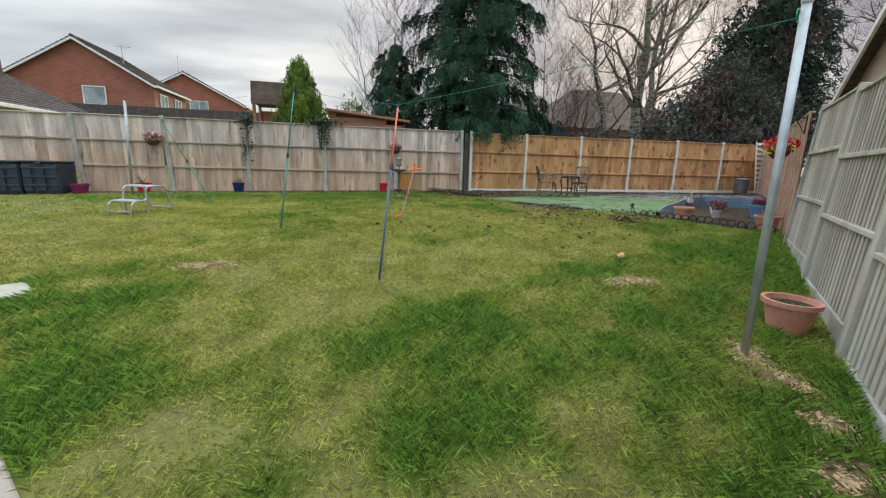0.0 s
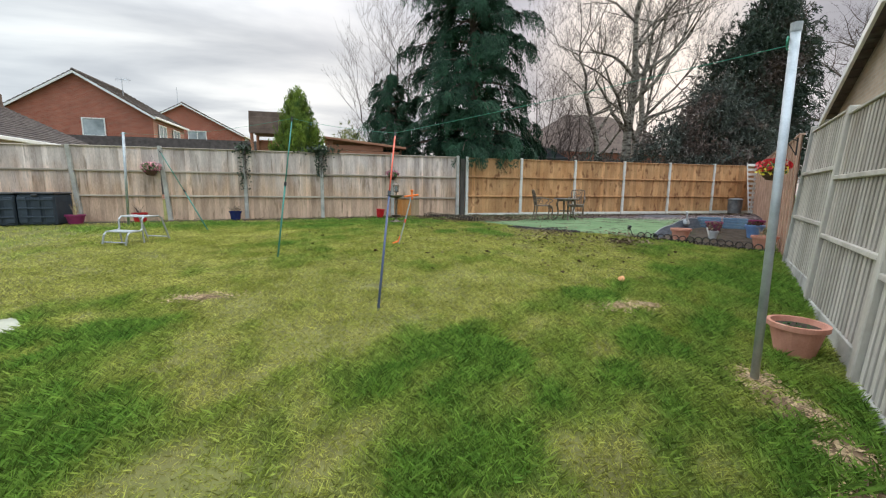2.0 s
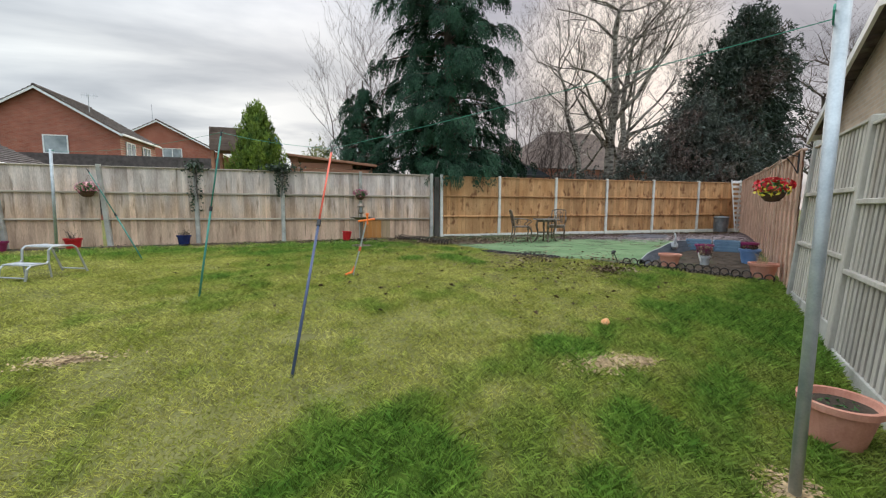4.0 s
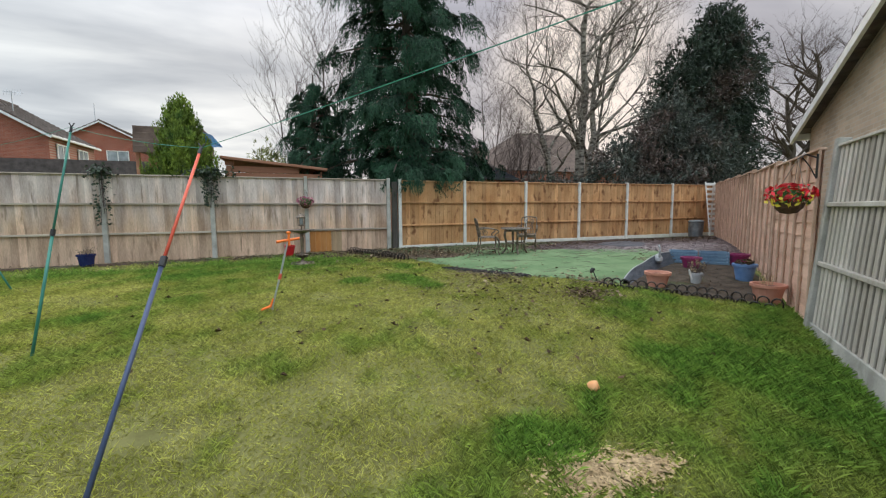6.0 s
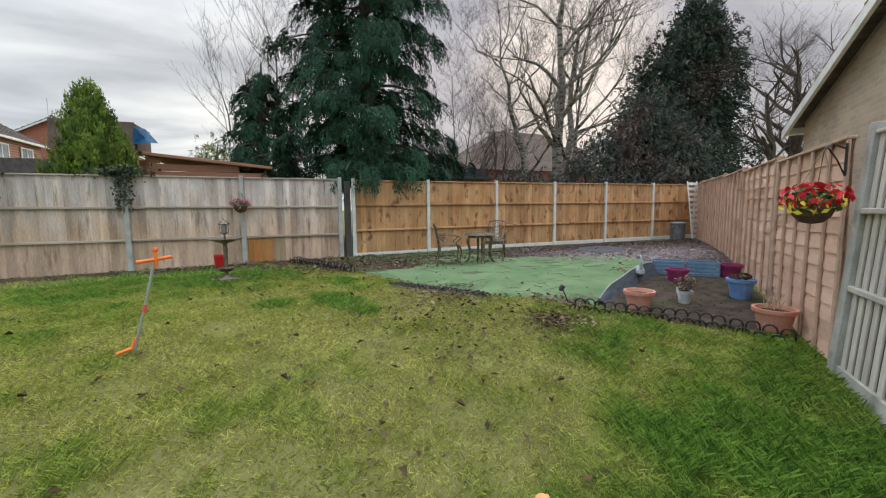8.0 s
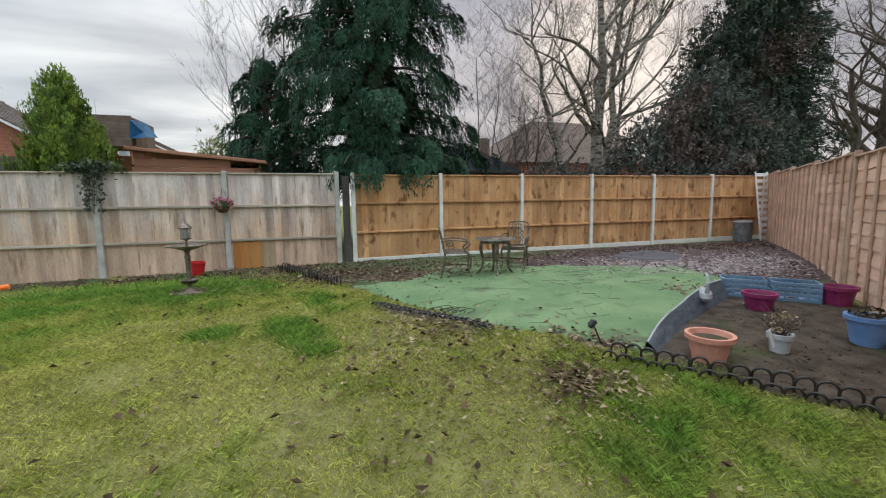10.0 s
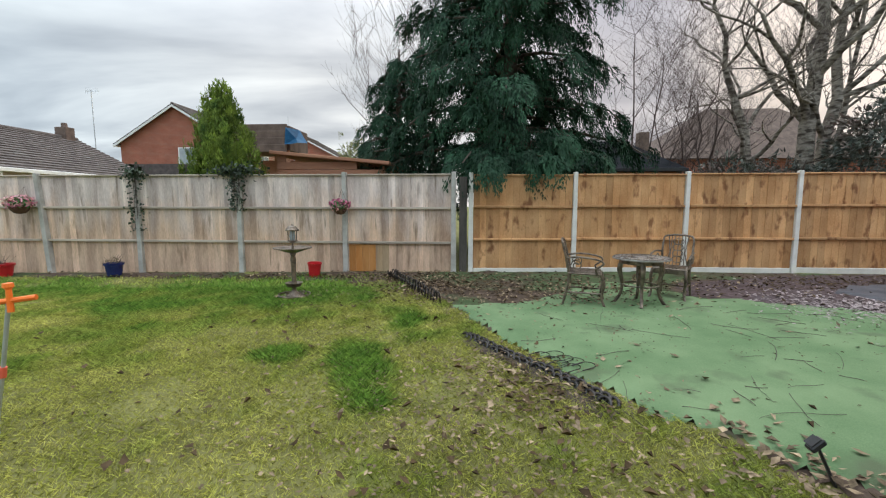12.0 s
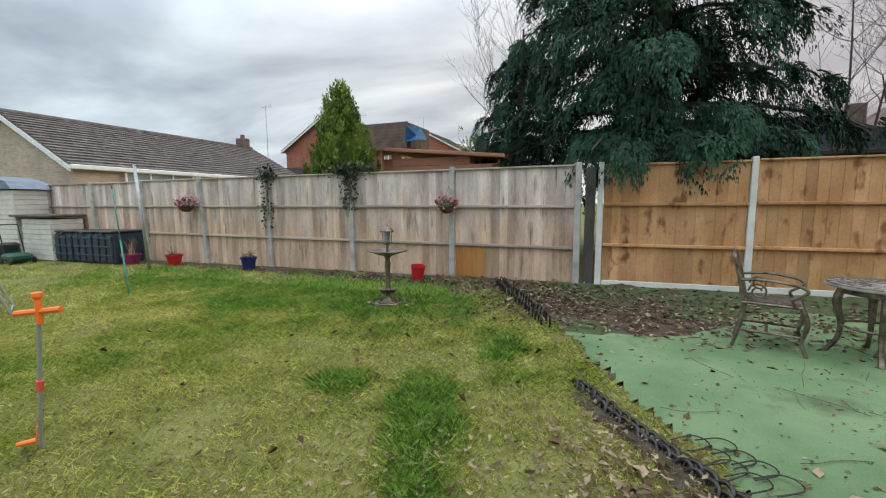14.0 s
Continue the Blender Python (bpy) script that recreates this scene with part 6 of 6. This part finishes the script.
def weeping_conifer(x, y, height, reach, bare_to, branches, seed, label, material, fronds=26, length=0.55, low=None, taper=0.75, boughs=()):
    th = empty("conifer_tree", Matrix.Translation((x, y, -0.1)), label=label, category="tree")
    r = np.random.default_rng(seed)
    rr = random.Random(seed)
    wood = Sticks()
    wood.add([Vector((0, 0, -0.1)), Vector((0.05, 0, height * 0.3)), Vector((-0.05, 0.05, height * 0.6)), Vector((0, 0, height))], [0.2, 0.16, 0.1, 0.02], 10)
    tips, dirs = [], []
    for k in range(branches + len(boughs)):
        u = (k + 0.5) / branches
        z = bare_to + (height - bare_to - 0.3) * min(u, 1.0) ** 1.15
        a = k * 2.399 + rr.uniform(-0.4, 0.4)
        L = reach * max(0.12, (1 - (z - bare_to) / (height - bare_to)) ** taper) * rr.uniform(0.55, 1.12)
        ahead = -math.sin(a) * L
        if ahead > y - 0.1:
            L *= max(0.45, (y - (0.45 if z < 3.4 else 0.1)) / ahead)
        if low and z < low and rr.random() < 0.35:
            L *= 1.12
        lift = rr.uniform(0.05, 0.35)
        if k >= branches:
            a, L, z = boughs[k - branches]
        pts = []
        for j in range(7):
            t = j / 6
            pts.append(Vector((math.cos(a) * L * t, math.sin(a) * L * t, z + L * (lift * t - (lift + rr.uniform(0.1, 0.2)) * t * t))))
        wood.add(pts, [0.045 * (1 - 0.8 * j / 6) * (0.5 + L / reach) for j in range(7)], 4)
        m = max(6, int(fronds * (0.35 + 0.65 * L / reach)))
        for _ in range(m):
            t = rr.uniform(0.22, 1.0) ** 0.75
            i = min(5, int(t * 6)); f = t * 6 - i
            q = pts[i].lerp(pts[i + 1], f)
            spread = 0.25 * L * (0.35 + 0.65 * (1 - t)) + 0.08
            s = rr.uniform(-1, 1) * spread
            tips.append((q.x - math.sin(a) * s, q.y + math.cos(a) * s, q.z + rr.uniform(-0.05, 0.1)))
            dirs.append((math.cos(a) * 0.55 - math.sin(a) * s * 0.6, math.sin(a) * 0.55 + math.cos(a) * s * 0.6, rr.uniform(-0.1, 0.35)))
    wood.mesh("trunk", M_BARKTREE, th)
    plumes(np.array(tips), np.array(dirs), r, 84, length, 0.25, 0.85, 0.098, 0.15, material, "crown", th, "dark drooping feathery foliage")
    return th


weeping_conifer(1.15, 2.3, 14.0, 2.85, 2.25, 136, 201, "tall dark green weeping conifer overhanging the fence", M_CEDAR, 40, 0.7, 4.0, 0.45, [(-1.98, 2.5, 2.5), (-1.34, 2.35, 2.45)])
weeping_conifer(-1.6, 3.7, 5.4, 1.65, 1.6, 46, 202, "low dark weeping conifer beside the tall one", M_CEDAR, 18, 0.6, None, 0.5)

# golden cypress
cy = empty("cypress_tree", Matrix.Translation((-4.66, 0.66, -0.1)), label="bright yellow-green conical cypress behind the fence", category="tree")
part("trunk", tubed([(0, 0, -0.1), (0, 0, 2), (0, 0, 3.5)], [0.08, 0.06, 0.01], 8), M_BARKTREE, cy)
rc = np.random.default_rng(77)
nsp = 900
hz = 1 - rc.uniform(0, 1, nsp) ** 0.62
ang = rc.uniform(0, 6.283, nsp)
girth = np.interp(hz, [0, 0.32, 0.53, 0.74, 0.88, 0.97, 1], [0.78, 0.72, 0.54, 0.35, 0.19, 0.05, 0.01])
knob = 1 + 0.16 * np.sin(ang * 4 + hz * 17) * np.sin(ang * 3 - hz * 23) + 0.08 * rc.normal(0, 1, nsp)
rad_ = girth * knob * rc.choice([0.5, 0.75, 0.88, 0.94], nsp)
tips_c = np.stack([np.cos(ang) * rad_, np.sin(ang) * rad_, 0.9 + hz * 2.62], -1)
tips_c[:, 1] = np.maximum(tips_c[:, 1], -0.42)
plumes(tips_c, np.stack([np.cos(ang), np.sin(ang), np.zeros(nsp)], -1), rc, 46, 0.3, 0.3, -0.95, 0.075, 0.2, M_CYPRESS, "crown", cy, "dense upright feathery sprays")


def leafy_mass(name, blobs, n, size, seed, material, label, x=0, y=0, limbs=True):
    """An evergreen's crown: leaves on the uneven shells of several lobes, round real limbs."""
    th = empty(name, Matrix.Translation((x, y, -0.1)), label=label, category="tree")
    r = np.random.default_rng(seed)
    w = np.array([b[3] * b[5] for b in blobs]); k = r.choice(len(blobs), n, p=w / w.sum())
    B = np.array(blobs)[k]
    d = r.normal(0, 1, (n, 3)); d /= np.linalg.norm(d, axis=1)[:, None]
    bump = 1 + 0.16 * np.sin(d[:, 0] * 7 + k * 2) * np.sin(d[:, 2] * 6 + k) + 0.10 * np.sin(d[:, 1] * 15 + d[:, 2] * 13)
    rad = r.uniform(0.35, 1.06, n) ** 0.5 * bump
    c = B[:, :3] + d * rad[:, None] * B[:, 3:6]
    c += r.normal(0, 0.09, c.shape)
    ok = c[:, 2] > 0.2
    c, d = c[ok], d[ok]
    out_ = d * 0.7 + np.array([0, 0, 0.45]) + r.normal(0, 0.25, c.shape)
    frond_sheet(c, out_, r, 9, size, 0.35, 0.8, material, "crown", th, "", 0.42)
    if limbs:
        rr = random.Random(seed)
        s = Sticks()
        for b in blobs:
            foot = Vector((b[0] * 0.9 + blobs[0][0] * 0.1, b[1], 0))
            for _ in range(4):
                t = Vector((b[0] + rr.gauss(0, b[3] * 0.4), b[1] + rr.gauss(0, b[4] * 0.4), b[2] + b[5] * rr.uniform(0.3, 1.0)))
                s.add([foot, foot.lerp(t, 0.5) + Vector((rr.gauss(0, 0.2), rr.gauss(0, 0.2), 0)), t], [0.09, 0.06, 0.012], 5)
                for _ in range(5):
                    o = foot.lerp(t, rr.uniform(0.5, 1))
                    s.add([o, o + Vector((rr.gauss(0, 0.6), rr.gauss(0, 0.6), rr.uniform(0.1, 0.7)))], [0.02, 0.005], 3)
        s.mesh("trunk", M_BARKTREE, th)
    return th


leafy_mass("evergreen_tree", [(14.5, 3.4, 5.4, 1.8, 1.8, 3.0), (15.7, 3.0, 6.2, 1.45, 1.5, 3.1), (15.2, 3.2, 3.0, 2.3, 1.9, 2.4), (15.3, 3.1, 8.3, 0.9, 0.9, 1.5)], 11000, 0.38, 211, M_HOLLY, "tall dense dark evergreen tree behind the fence corner")
leafy_mass("evergreen_shrub", [(12.6, 3.2, 3.0, 1.9, 1.5, 2.3), (12.9, 2.9, 4.3, 1.3, 1.1, 1.5), (11.0, 3.6, 2.4, 1.5, 1.3, 1.6), (13.8, 2.1, 2.5, 1.5, 1.0, 2.0), (12.6, 2.6, 1.5, 2.8, 1.4, 1.4)], 9500, 0.33, 212, M_SHRUB, "grey-green overgrown shrub spilling over the fence")
leafy_mass("low_shrub", [(7.4, 4.4, 1.6, 1.3, 0.9, 0.95), (8.7, 4.2, 1.5, 1.2, 0.9, 1.0)], 1800, 0.28, 213, M_SHRUB, "low dark shrub behind the new fence")
leafy_mass("olive_bush", [(-3.15, 5.0, 2.3, 0.55, 0.6, 1.0)], 420, 0.25, 214, M_OLIVE, "sparse yellow-olive bush beyond the shed")

bare_tree("birch_tree", 9.75, 5.0, [(0.15, 0.0, 9.8, 0.26), (1.2, 0.3, 8.8, 0.2), (-2.6, 0.2, 7.0, 0.16), (1.9, 0.5, 8.2, 0.1)], 221, M_BIRCH, "bare silver birch with peeling pale bark", 5, (3, 4), spread=0.5, rise=0.24, limb=(0.26, 0.44), wild=0.46)
bare_tree("dark_bare_tree", 22.6, 3.2, [(0.2, 0.0, 7.5, 0.42), (-1.6, 0.4, 6.5, 0.24), (2.2, 0, 6.5, 0.24)], 222, M_BARKTREE, "large dark bare tree beyond the neighbouring house", 4, (3, 5), spread=0.6, rise=0.2)
bare_tree("bare_shrub", 8.3, 6.8, [(-1.2, 0, 4.2, 0.05), (0.1, 0.2, 4.6, 0.06), (1.1, 0.2, 4.0, 0.05), (-0.5, 0.3, 4.9, 0.05), (-2.0, 0.0, 4.3, 0.05)], 223, M_TWIG, "many-stemmed bare brown shrub", 3, (3, 4), spread=0.5, rise=0.25)
bare_tree("bare_shrub", -1.2, 4.9, [(-0.9, 0, 5.4, 0.05), (0.0, 0.2, 6.3, 0.06), (0.6, 0.2, 6.0, 0.05), (-1.6, 0.3, 4.8, 0.05)], 224, M_TWIG, "purple-brown bare shrub behind the conifers", 3, (4, 5), spread=0.5, rise=0.3)
bare_tree("bare_shrub", 4.6, 4.4, [(0.9, 0, 5.2, 0.036), (0.2, 0.2, 6.0, 0.036), (1.8, 0.2, 4.4, 0.03), (2.6, 0.3, 5.0, 0.034)], 225, M_TWIG, "bare brown shrub beside the tall conifer", 3, (4, 5), spread=0.55, rise=0.2)


# ---- neighbouring buildings ----
def window(house, name, c, w, h, n, panes=2):
    """A white window on a wall: c its centre, n the wall's outward direction in plan."""
    nx, ny = n
    m = Matrix.Translation(c) @ Matrix.Rotation(math.atan2(ny, nx) + math.pi / 2, 4, "Z")
    win = part(name, boxed((0, -0.01, 0), (w, 0.05, h)), M_GLASS, house, "grey glass reflecting the sky")
    win.matrix_basis = m
    t = 0.07
    for cx, cz, sx, sz in [(0, h / 2, w + t, t), (0, -h / 2, w + t, t), (-w / 2, 0, t, h), (w / 2, 0, t, h)] + [(-w / 2 + w * k / panes, 0, t * 0.8, h) for k in range(1, panes)]:
        part("frame", boxed((cx, -0.045, cz), (sx, 0.06, sz), None, 0.008), M_WHITE, win)
    part("sill", boxed((0, -0.08, -h / 2 - 0.05), (w + 0.2, 0.12, 0.05)), M_WHITE, win)
    return win


def gable_house(name, m, width, depth, eave, ridge, wall, roof, label, tiles=14, fascia=True, over=0.3, verge=None):
    """Gable front in the local xz plane at y = 0, the house running back along +y."""
    th = empty(name, m, label=label, category="house")
    hw = width / 2
    bm = bmesh.new()
    prof = [(-hw, -0.5), (hw, -0.5), (hw, eave), (0, ridge), (-hw, eave)]
    a = [bm.verts.new((x, 0, z)) for x, z in prof]
    b = [bm.verts.new((x, depth, z)) for x, z in prof]
    bm.faces.new(a); bm.faces.new(b[::-1])
    for k in range(5):
        n = (k + 1) % 5
        if k not in (2, 3):
            bm.faces.new((a[k], b[k], b[n], a[n]))
    part("wall", bm, wall, th)
    slope = math.hypot(hw, ridge - eave)
    ex = over / slope
    for s in (-1, 1):
        rp_ = part("roof", boxed((s * hw * 0.5, depth / 2, (ridge + eave) / 2 - 0.06), (slope * 0.98, depth, 0.04), None), roof, th)
        rp_.data.transform(Matrix.Translation((s * hw * 0.5, depth / 2, (ridge + eave) / 2 - 0.06)) @ Matrix.Rotation(s * math.atan2(ridge - eave, hw), 4, "Y") @ Matrix.Translation((-s * hw * 0.5, -depth / 2, -(ridge + eave) / 2 + 0.06)))
        for k in range(tiles):
            rf = bmesh.new()
            t0, t1 = k / tiles * (1 + ex), (k + 1) / tiles * (1 + ex)
            p0 = Vector((s * hw * t0, 0, ridge - (ridge - eave) * t0)); p1 = Vector((s * hw * t1, 0, ridge - (ridge - eave) * t1))
            up = Vector((s * (ridge - eave), 0, hw)).normalized()
            q = [p0 + up * 0.03, p1 + up * 0.07, p1 + up * 0.02, p0 + up * 0.0]
            va = [rf.verts.new((v.x, -over, v.z)) for v in q]
            vb = [rf.verts.new((v.x, depth + over, v.z)) for v in q]
            rf.faces.new(va); rf.faces.new(vb[::-1])
            for c in range(4):
                rf.faces.new((va[c], vb[c], vb[(c + 1) % 4], va[(c + 1) % 4]))
            part("roof_course", rf, roof, rp_)
        if fascia:
            e1 = Vector((s * hw * (1 + ex), -over - 0.03, eave - (ridge - eave) * ex)); e0 = Vector((0, -over - 0.03, ridge))
            bmf = bmesh.new()
            for dz0, dz1, dy in ((-0.03, -0.18, 0),):
                v = [bmf.verts.new(p) for p in (e0 + Vector((0, 0, dz0)), e1 + Vector((0, 0, dz0)), e1 + Vector((0, 0, dz1)), e0 + Vector((0, 0, dz1)))]
                w = [bmf.verts.new(u.co + Vector((0, 0.05, 0))) for u in v]
                bmf.faces.new(v); bmf.faces.new(w[::-1])
                for c in range(4):
                    bmf.faces.new((v[c], w[c], w[(c + 1) % 4], v[(c + 1) % 4]))
            part("bargeboard", bmf, verge or M_WHITE, th, "painted bargeboard")
            part("gutter", boxed((s * (hw * (1 + ex) + 0.03), depth / 2, eave - (ridge - eave) * ex - 0.04), (0.1, depth + 2 * over, 0.14), None, 0.02), M_WHITE, th, "white gutter")
    part("ridge_tiles", tubed([(0, -over, ridge + 0.03), (0, depth + over, ridge + 0.03)], 0.1, 8), roof, th)
    return th


def aerial(x, y, z, h, label, kind=1):
    th = empty("tv_aerial", Matrix.Translation((x, y, z)), label=label, category="aerial")
    part("mast", tubed([(0, 0, 0), (0, 0, h)], 0.025, 6), M_GALV, th)
    if kind:
        part("boom", tubed([(-0.4, 0, h - 0.05), (0.5, 0.1, h - 0.05)], 0.015, 5), M_GALV, th)
        for k in range(7):
            part("element", tubed([(-0.35 + 0.13 * k, -0.05, h - 0.25), (-0.35 + 0.13 * k, 0.05, h + 0.15)], 0.008, 4), M_GALV, th)
    return th


h1 = gable_house("brick_house", Matrix.Translation((-19.9, 20.0, 0)), 8.3, 5.6, 5.55, 8.05, M_REDBRICK, M_TILE, "two-storey red-brick house with white bargeboards", 16)
window(h1, "window", (0.75, -0.03, 4.6), 1.25, 1.1, (0, -1), 1)
window(h1, "window", (4.18, 1.3, 4.45), 1.2, 1.1, (1, 0), 2)
window(h1, "window", (4.18, 3.8, 4.45), 1.2, 1.1, (1, 0), 2)
h2 = gable_house("brick_house", Matrix.Translation((-19.4, 37.0, 0)), 11.0, 8.0, 6.5, 9.4, M_REDBRICK, M_TILE, "far red-brick house with a pale bargeboard", 14)
window(h2, "window", (1.2, -0.03, 6.0), 1.7, 1.3, (0, -1), 2)
window(h2, "window", (5.53, 2.0, 5.6), 1.5, 1.2, (1, 0), 2)
aerial(-18.2, 22.0, 7.0, 1.2, "television aerial on the brick house roof")
aerial(-20.5, 39.0, 9.2, 2.2, "thin aerial mast on the far house", 0)

# bungalow beyond the old fence: long side towards the garden
bgm = Matrix.Translation((-18.3, 0.95, 0))
bg_house = gable_house("bungalow", bgm, 7.3, 10.0, 2.45, 4.26, M_BUFF2, M_TILE, "low buff-brick bungalow with a brown tiled roof", 17, over=0.15)
window(bg_house, "window", (3.68, 2.6, 1.75), 2.4, 1.1, (1, 0), 3)
ch = part("chimney", boxed((0.0, 9.6, 4.45), (0.55, 0.45, 0.6), None, 0.02), M_TILEBROWN, bg_house, "short brick chimney")
part("chimney_pot", lathed([(0.13, 4.7), (0.11, 4.95), (0.08, 4.95)], 10, (0, 9.6, 0.0)), M_TILEBROWN, ch)
aerial(-23.5, 17.5, 0.0, 8.4, "television aerial on a tall mast behind the bungalow")
M_NET = mat("dark_netting_fence", (0.06, 0.05, 0.05), (0.13, 0.11, 0.105), 5, 0.9, 0.2, 60, rnd=0)
nb = part("screen_fence", boxed((-13.2, 14.0, 1.9), (13.0, 0.08, 3.1)), M_NET)
tagged(nb, "dark screen fence in front of the brick houses", "fence", kind="structure")

# raised hut with a brown roof and a blue tarpaulin
hut = empty("raised_hut", Matrix.Translation((-5.7, 4.0, 0)), label="small brown-roofed timber hut with a blue tarpaulin", category="hut")
for k in range(4):
    z = 3.45 - 0.19 * k
    part("roof_board", boxed((0, -0.1 - 0.03 * k, z - 0.09), (1.8, 0.06, 0.2), Matrix.Rotation(0.0, 4, "X"), 0.008), M_TILEBROWN, hut)
part("roof_back", boxed((0, 0.7, 3.1), (1.8, 1.3, 0.7), None, 0.02), M_TILEBROWN, hut)
for s in (-0.85, 0.0, 0.85):
    part("post", boxed((s, 0.0, 1.35), (0.1, 0.1, 2.8), None, 0.01), M_SHEDWOOD, hut)
    part("post", boxed((s, 1.1, 1.35), (0.1, 0.1, 2.8), None, 0.01), M_SHEDWOOD, hut)
part("back_wall", boxed((0, 1.15, 1.3), (1.8, 0.04, 2.6)), M_SHEDWOOD, hut)
bm = bmesh.new()
tv = [bm.verts.new(p) for p in ((0.9, -0.2, 3.35), (1.0, 0.5, 3.4), (1.35, 0.2, 2.98), (1.25, -0.25, 2.92), (0.88, -0.25, 2.88), (1.1, 0.0, 3.08))]
for f in ((0, 5, 1), (1, 5, 2), (2, 5, 3), (3, 5, 4), (4, 5, 0)):
    bm.faces.new([tv[i] for i in f])
bmesh.ops.solidify(bm, geom=bm.faces[:], thickness=0.02)
part("tarpaulin", bm, M_TARP, hut, "crumpled blue tarpaulin")

# cedar-clad shed with a single-pitch roof
sh = empty("timber_shed", Matrix.Translation((-2.72, 1.35, 0)), label="red-brown timber shed with a low sloping roof", category="shed")
for k in range(14):
    z = 0.08 + k * 0.165
    x1 = 1.16 if z < 2.0 else 1.16 - (z - 2.0) / 0.24 * 2.3
    part("cladding_board", boxed(((-1.16 + x1) / 2, 0, z), (max(0.2, x1 + 1.16), 0.03, 0.158), None, 0.004), M_SHEDWOOD, sh)
for s in (-1.16, 1.16):
    part("side_wall", boxed((s, 1.0, 1.0), (0.04, 2.0, 2.1)), M_SHEDWOOD, sh)
rs = part("roof", boxed((0, 0.95, 0), (2.6, 2.2, 0.07), Matrix.Translation((0.02, 0, 2.22)) @ Matrix.Rotation(0.095, 4, "Y"), 0.01), M_SHEDWOOD, sh, "thin sloping roof edge")

# black-roofed summerhouse
bs = empty("summerhouse", Matrix.Translation((3.6, 4.0, 0)), label="summerhouse with a low black felt roof", category="summerhouse")
bm = bmesh.new()
e_ = [bm.verts.new(p) for p in ((-2.4, -0.1, 2.2), (2.45, -0.1, 2.2), (2.45, 3.0, 2.2), (-2.4, 3.0, 2.2), (-1.0, 1.45, 3.15), (1.3, 1.45, 3.15))]
for f in ((0, 1, 5, 4), (1, 2, 5), (2, 3, 4, 5), (3, 0, 4), (3, 2, 1, 0)):
    bm.faces.new([e_[i] for i in f])
part("roof", bm, M_BLACKROOF, bs)
part("eaves_board", boxed((0, 1.45, 2.17), (4.9, 3.15, 0.09), None, 0.01), M_BLACK, bs)
part("wall", boxed((0, 1.45, 1.05), (4.5, 2.7, 2.15), None, 0.01), M_SHEDWOOD, bs)

# hip-roofed house beyond the trees
hp = empty("hip_roof_house", Matrix.Translation((15.0, 15.0, 0)), label="house with a brown hipped tile roof beyond the trees", category="house")
bm = bmesh.new()
e_ = [bm.verts.new(p) for p in ((-5.2, 0, 3.7), (7.5, 0, 3.7), (7.5, 8, 3.7), (-5.2, 8, 3.7), (-0.9, 3.2, 6.9), (3.2, 3.2, 6.9))]
for f in ((0, 1, 5, 4), (1, 2, 5), (2, 3, 4, 5), (3, 0, 4)):
    bm.faces.new([e_[i] for i in f])
part("roof", bm, M_TILEBROWN, hp)
part("wall", boxed((1.15, 4, 1.7), (12.0, 7.4, 4.0)), M_REDBRICK, hp)
part("chimney", boxed((-5.3, 1.0, 4.3), (0.55, 0.5, 1.8), None, 0.02), M_TILEBROWN, hp, "brick chimney")

# neighbouring house beyond the side fence: gable with bargeboard facing the garden
ng = np.array([7.6, -5.0]) - FD * 3.98
nbm = Matrix.Translation((float(ng[0]), float(ng[1]), 0)) @ Matrix.Rotation(FA + math.pi, 4, "Z")
nh = gable_house("buff_house", nbm, 8.4, 8.0, 2.6, 3.8, M_BUFF, M_TILE, "buff-brick house gable with a grey bargeboard beyond the fence", 14, over=0.25, verge=M_WHITE)
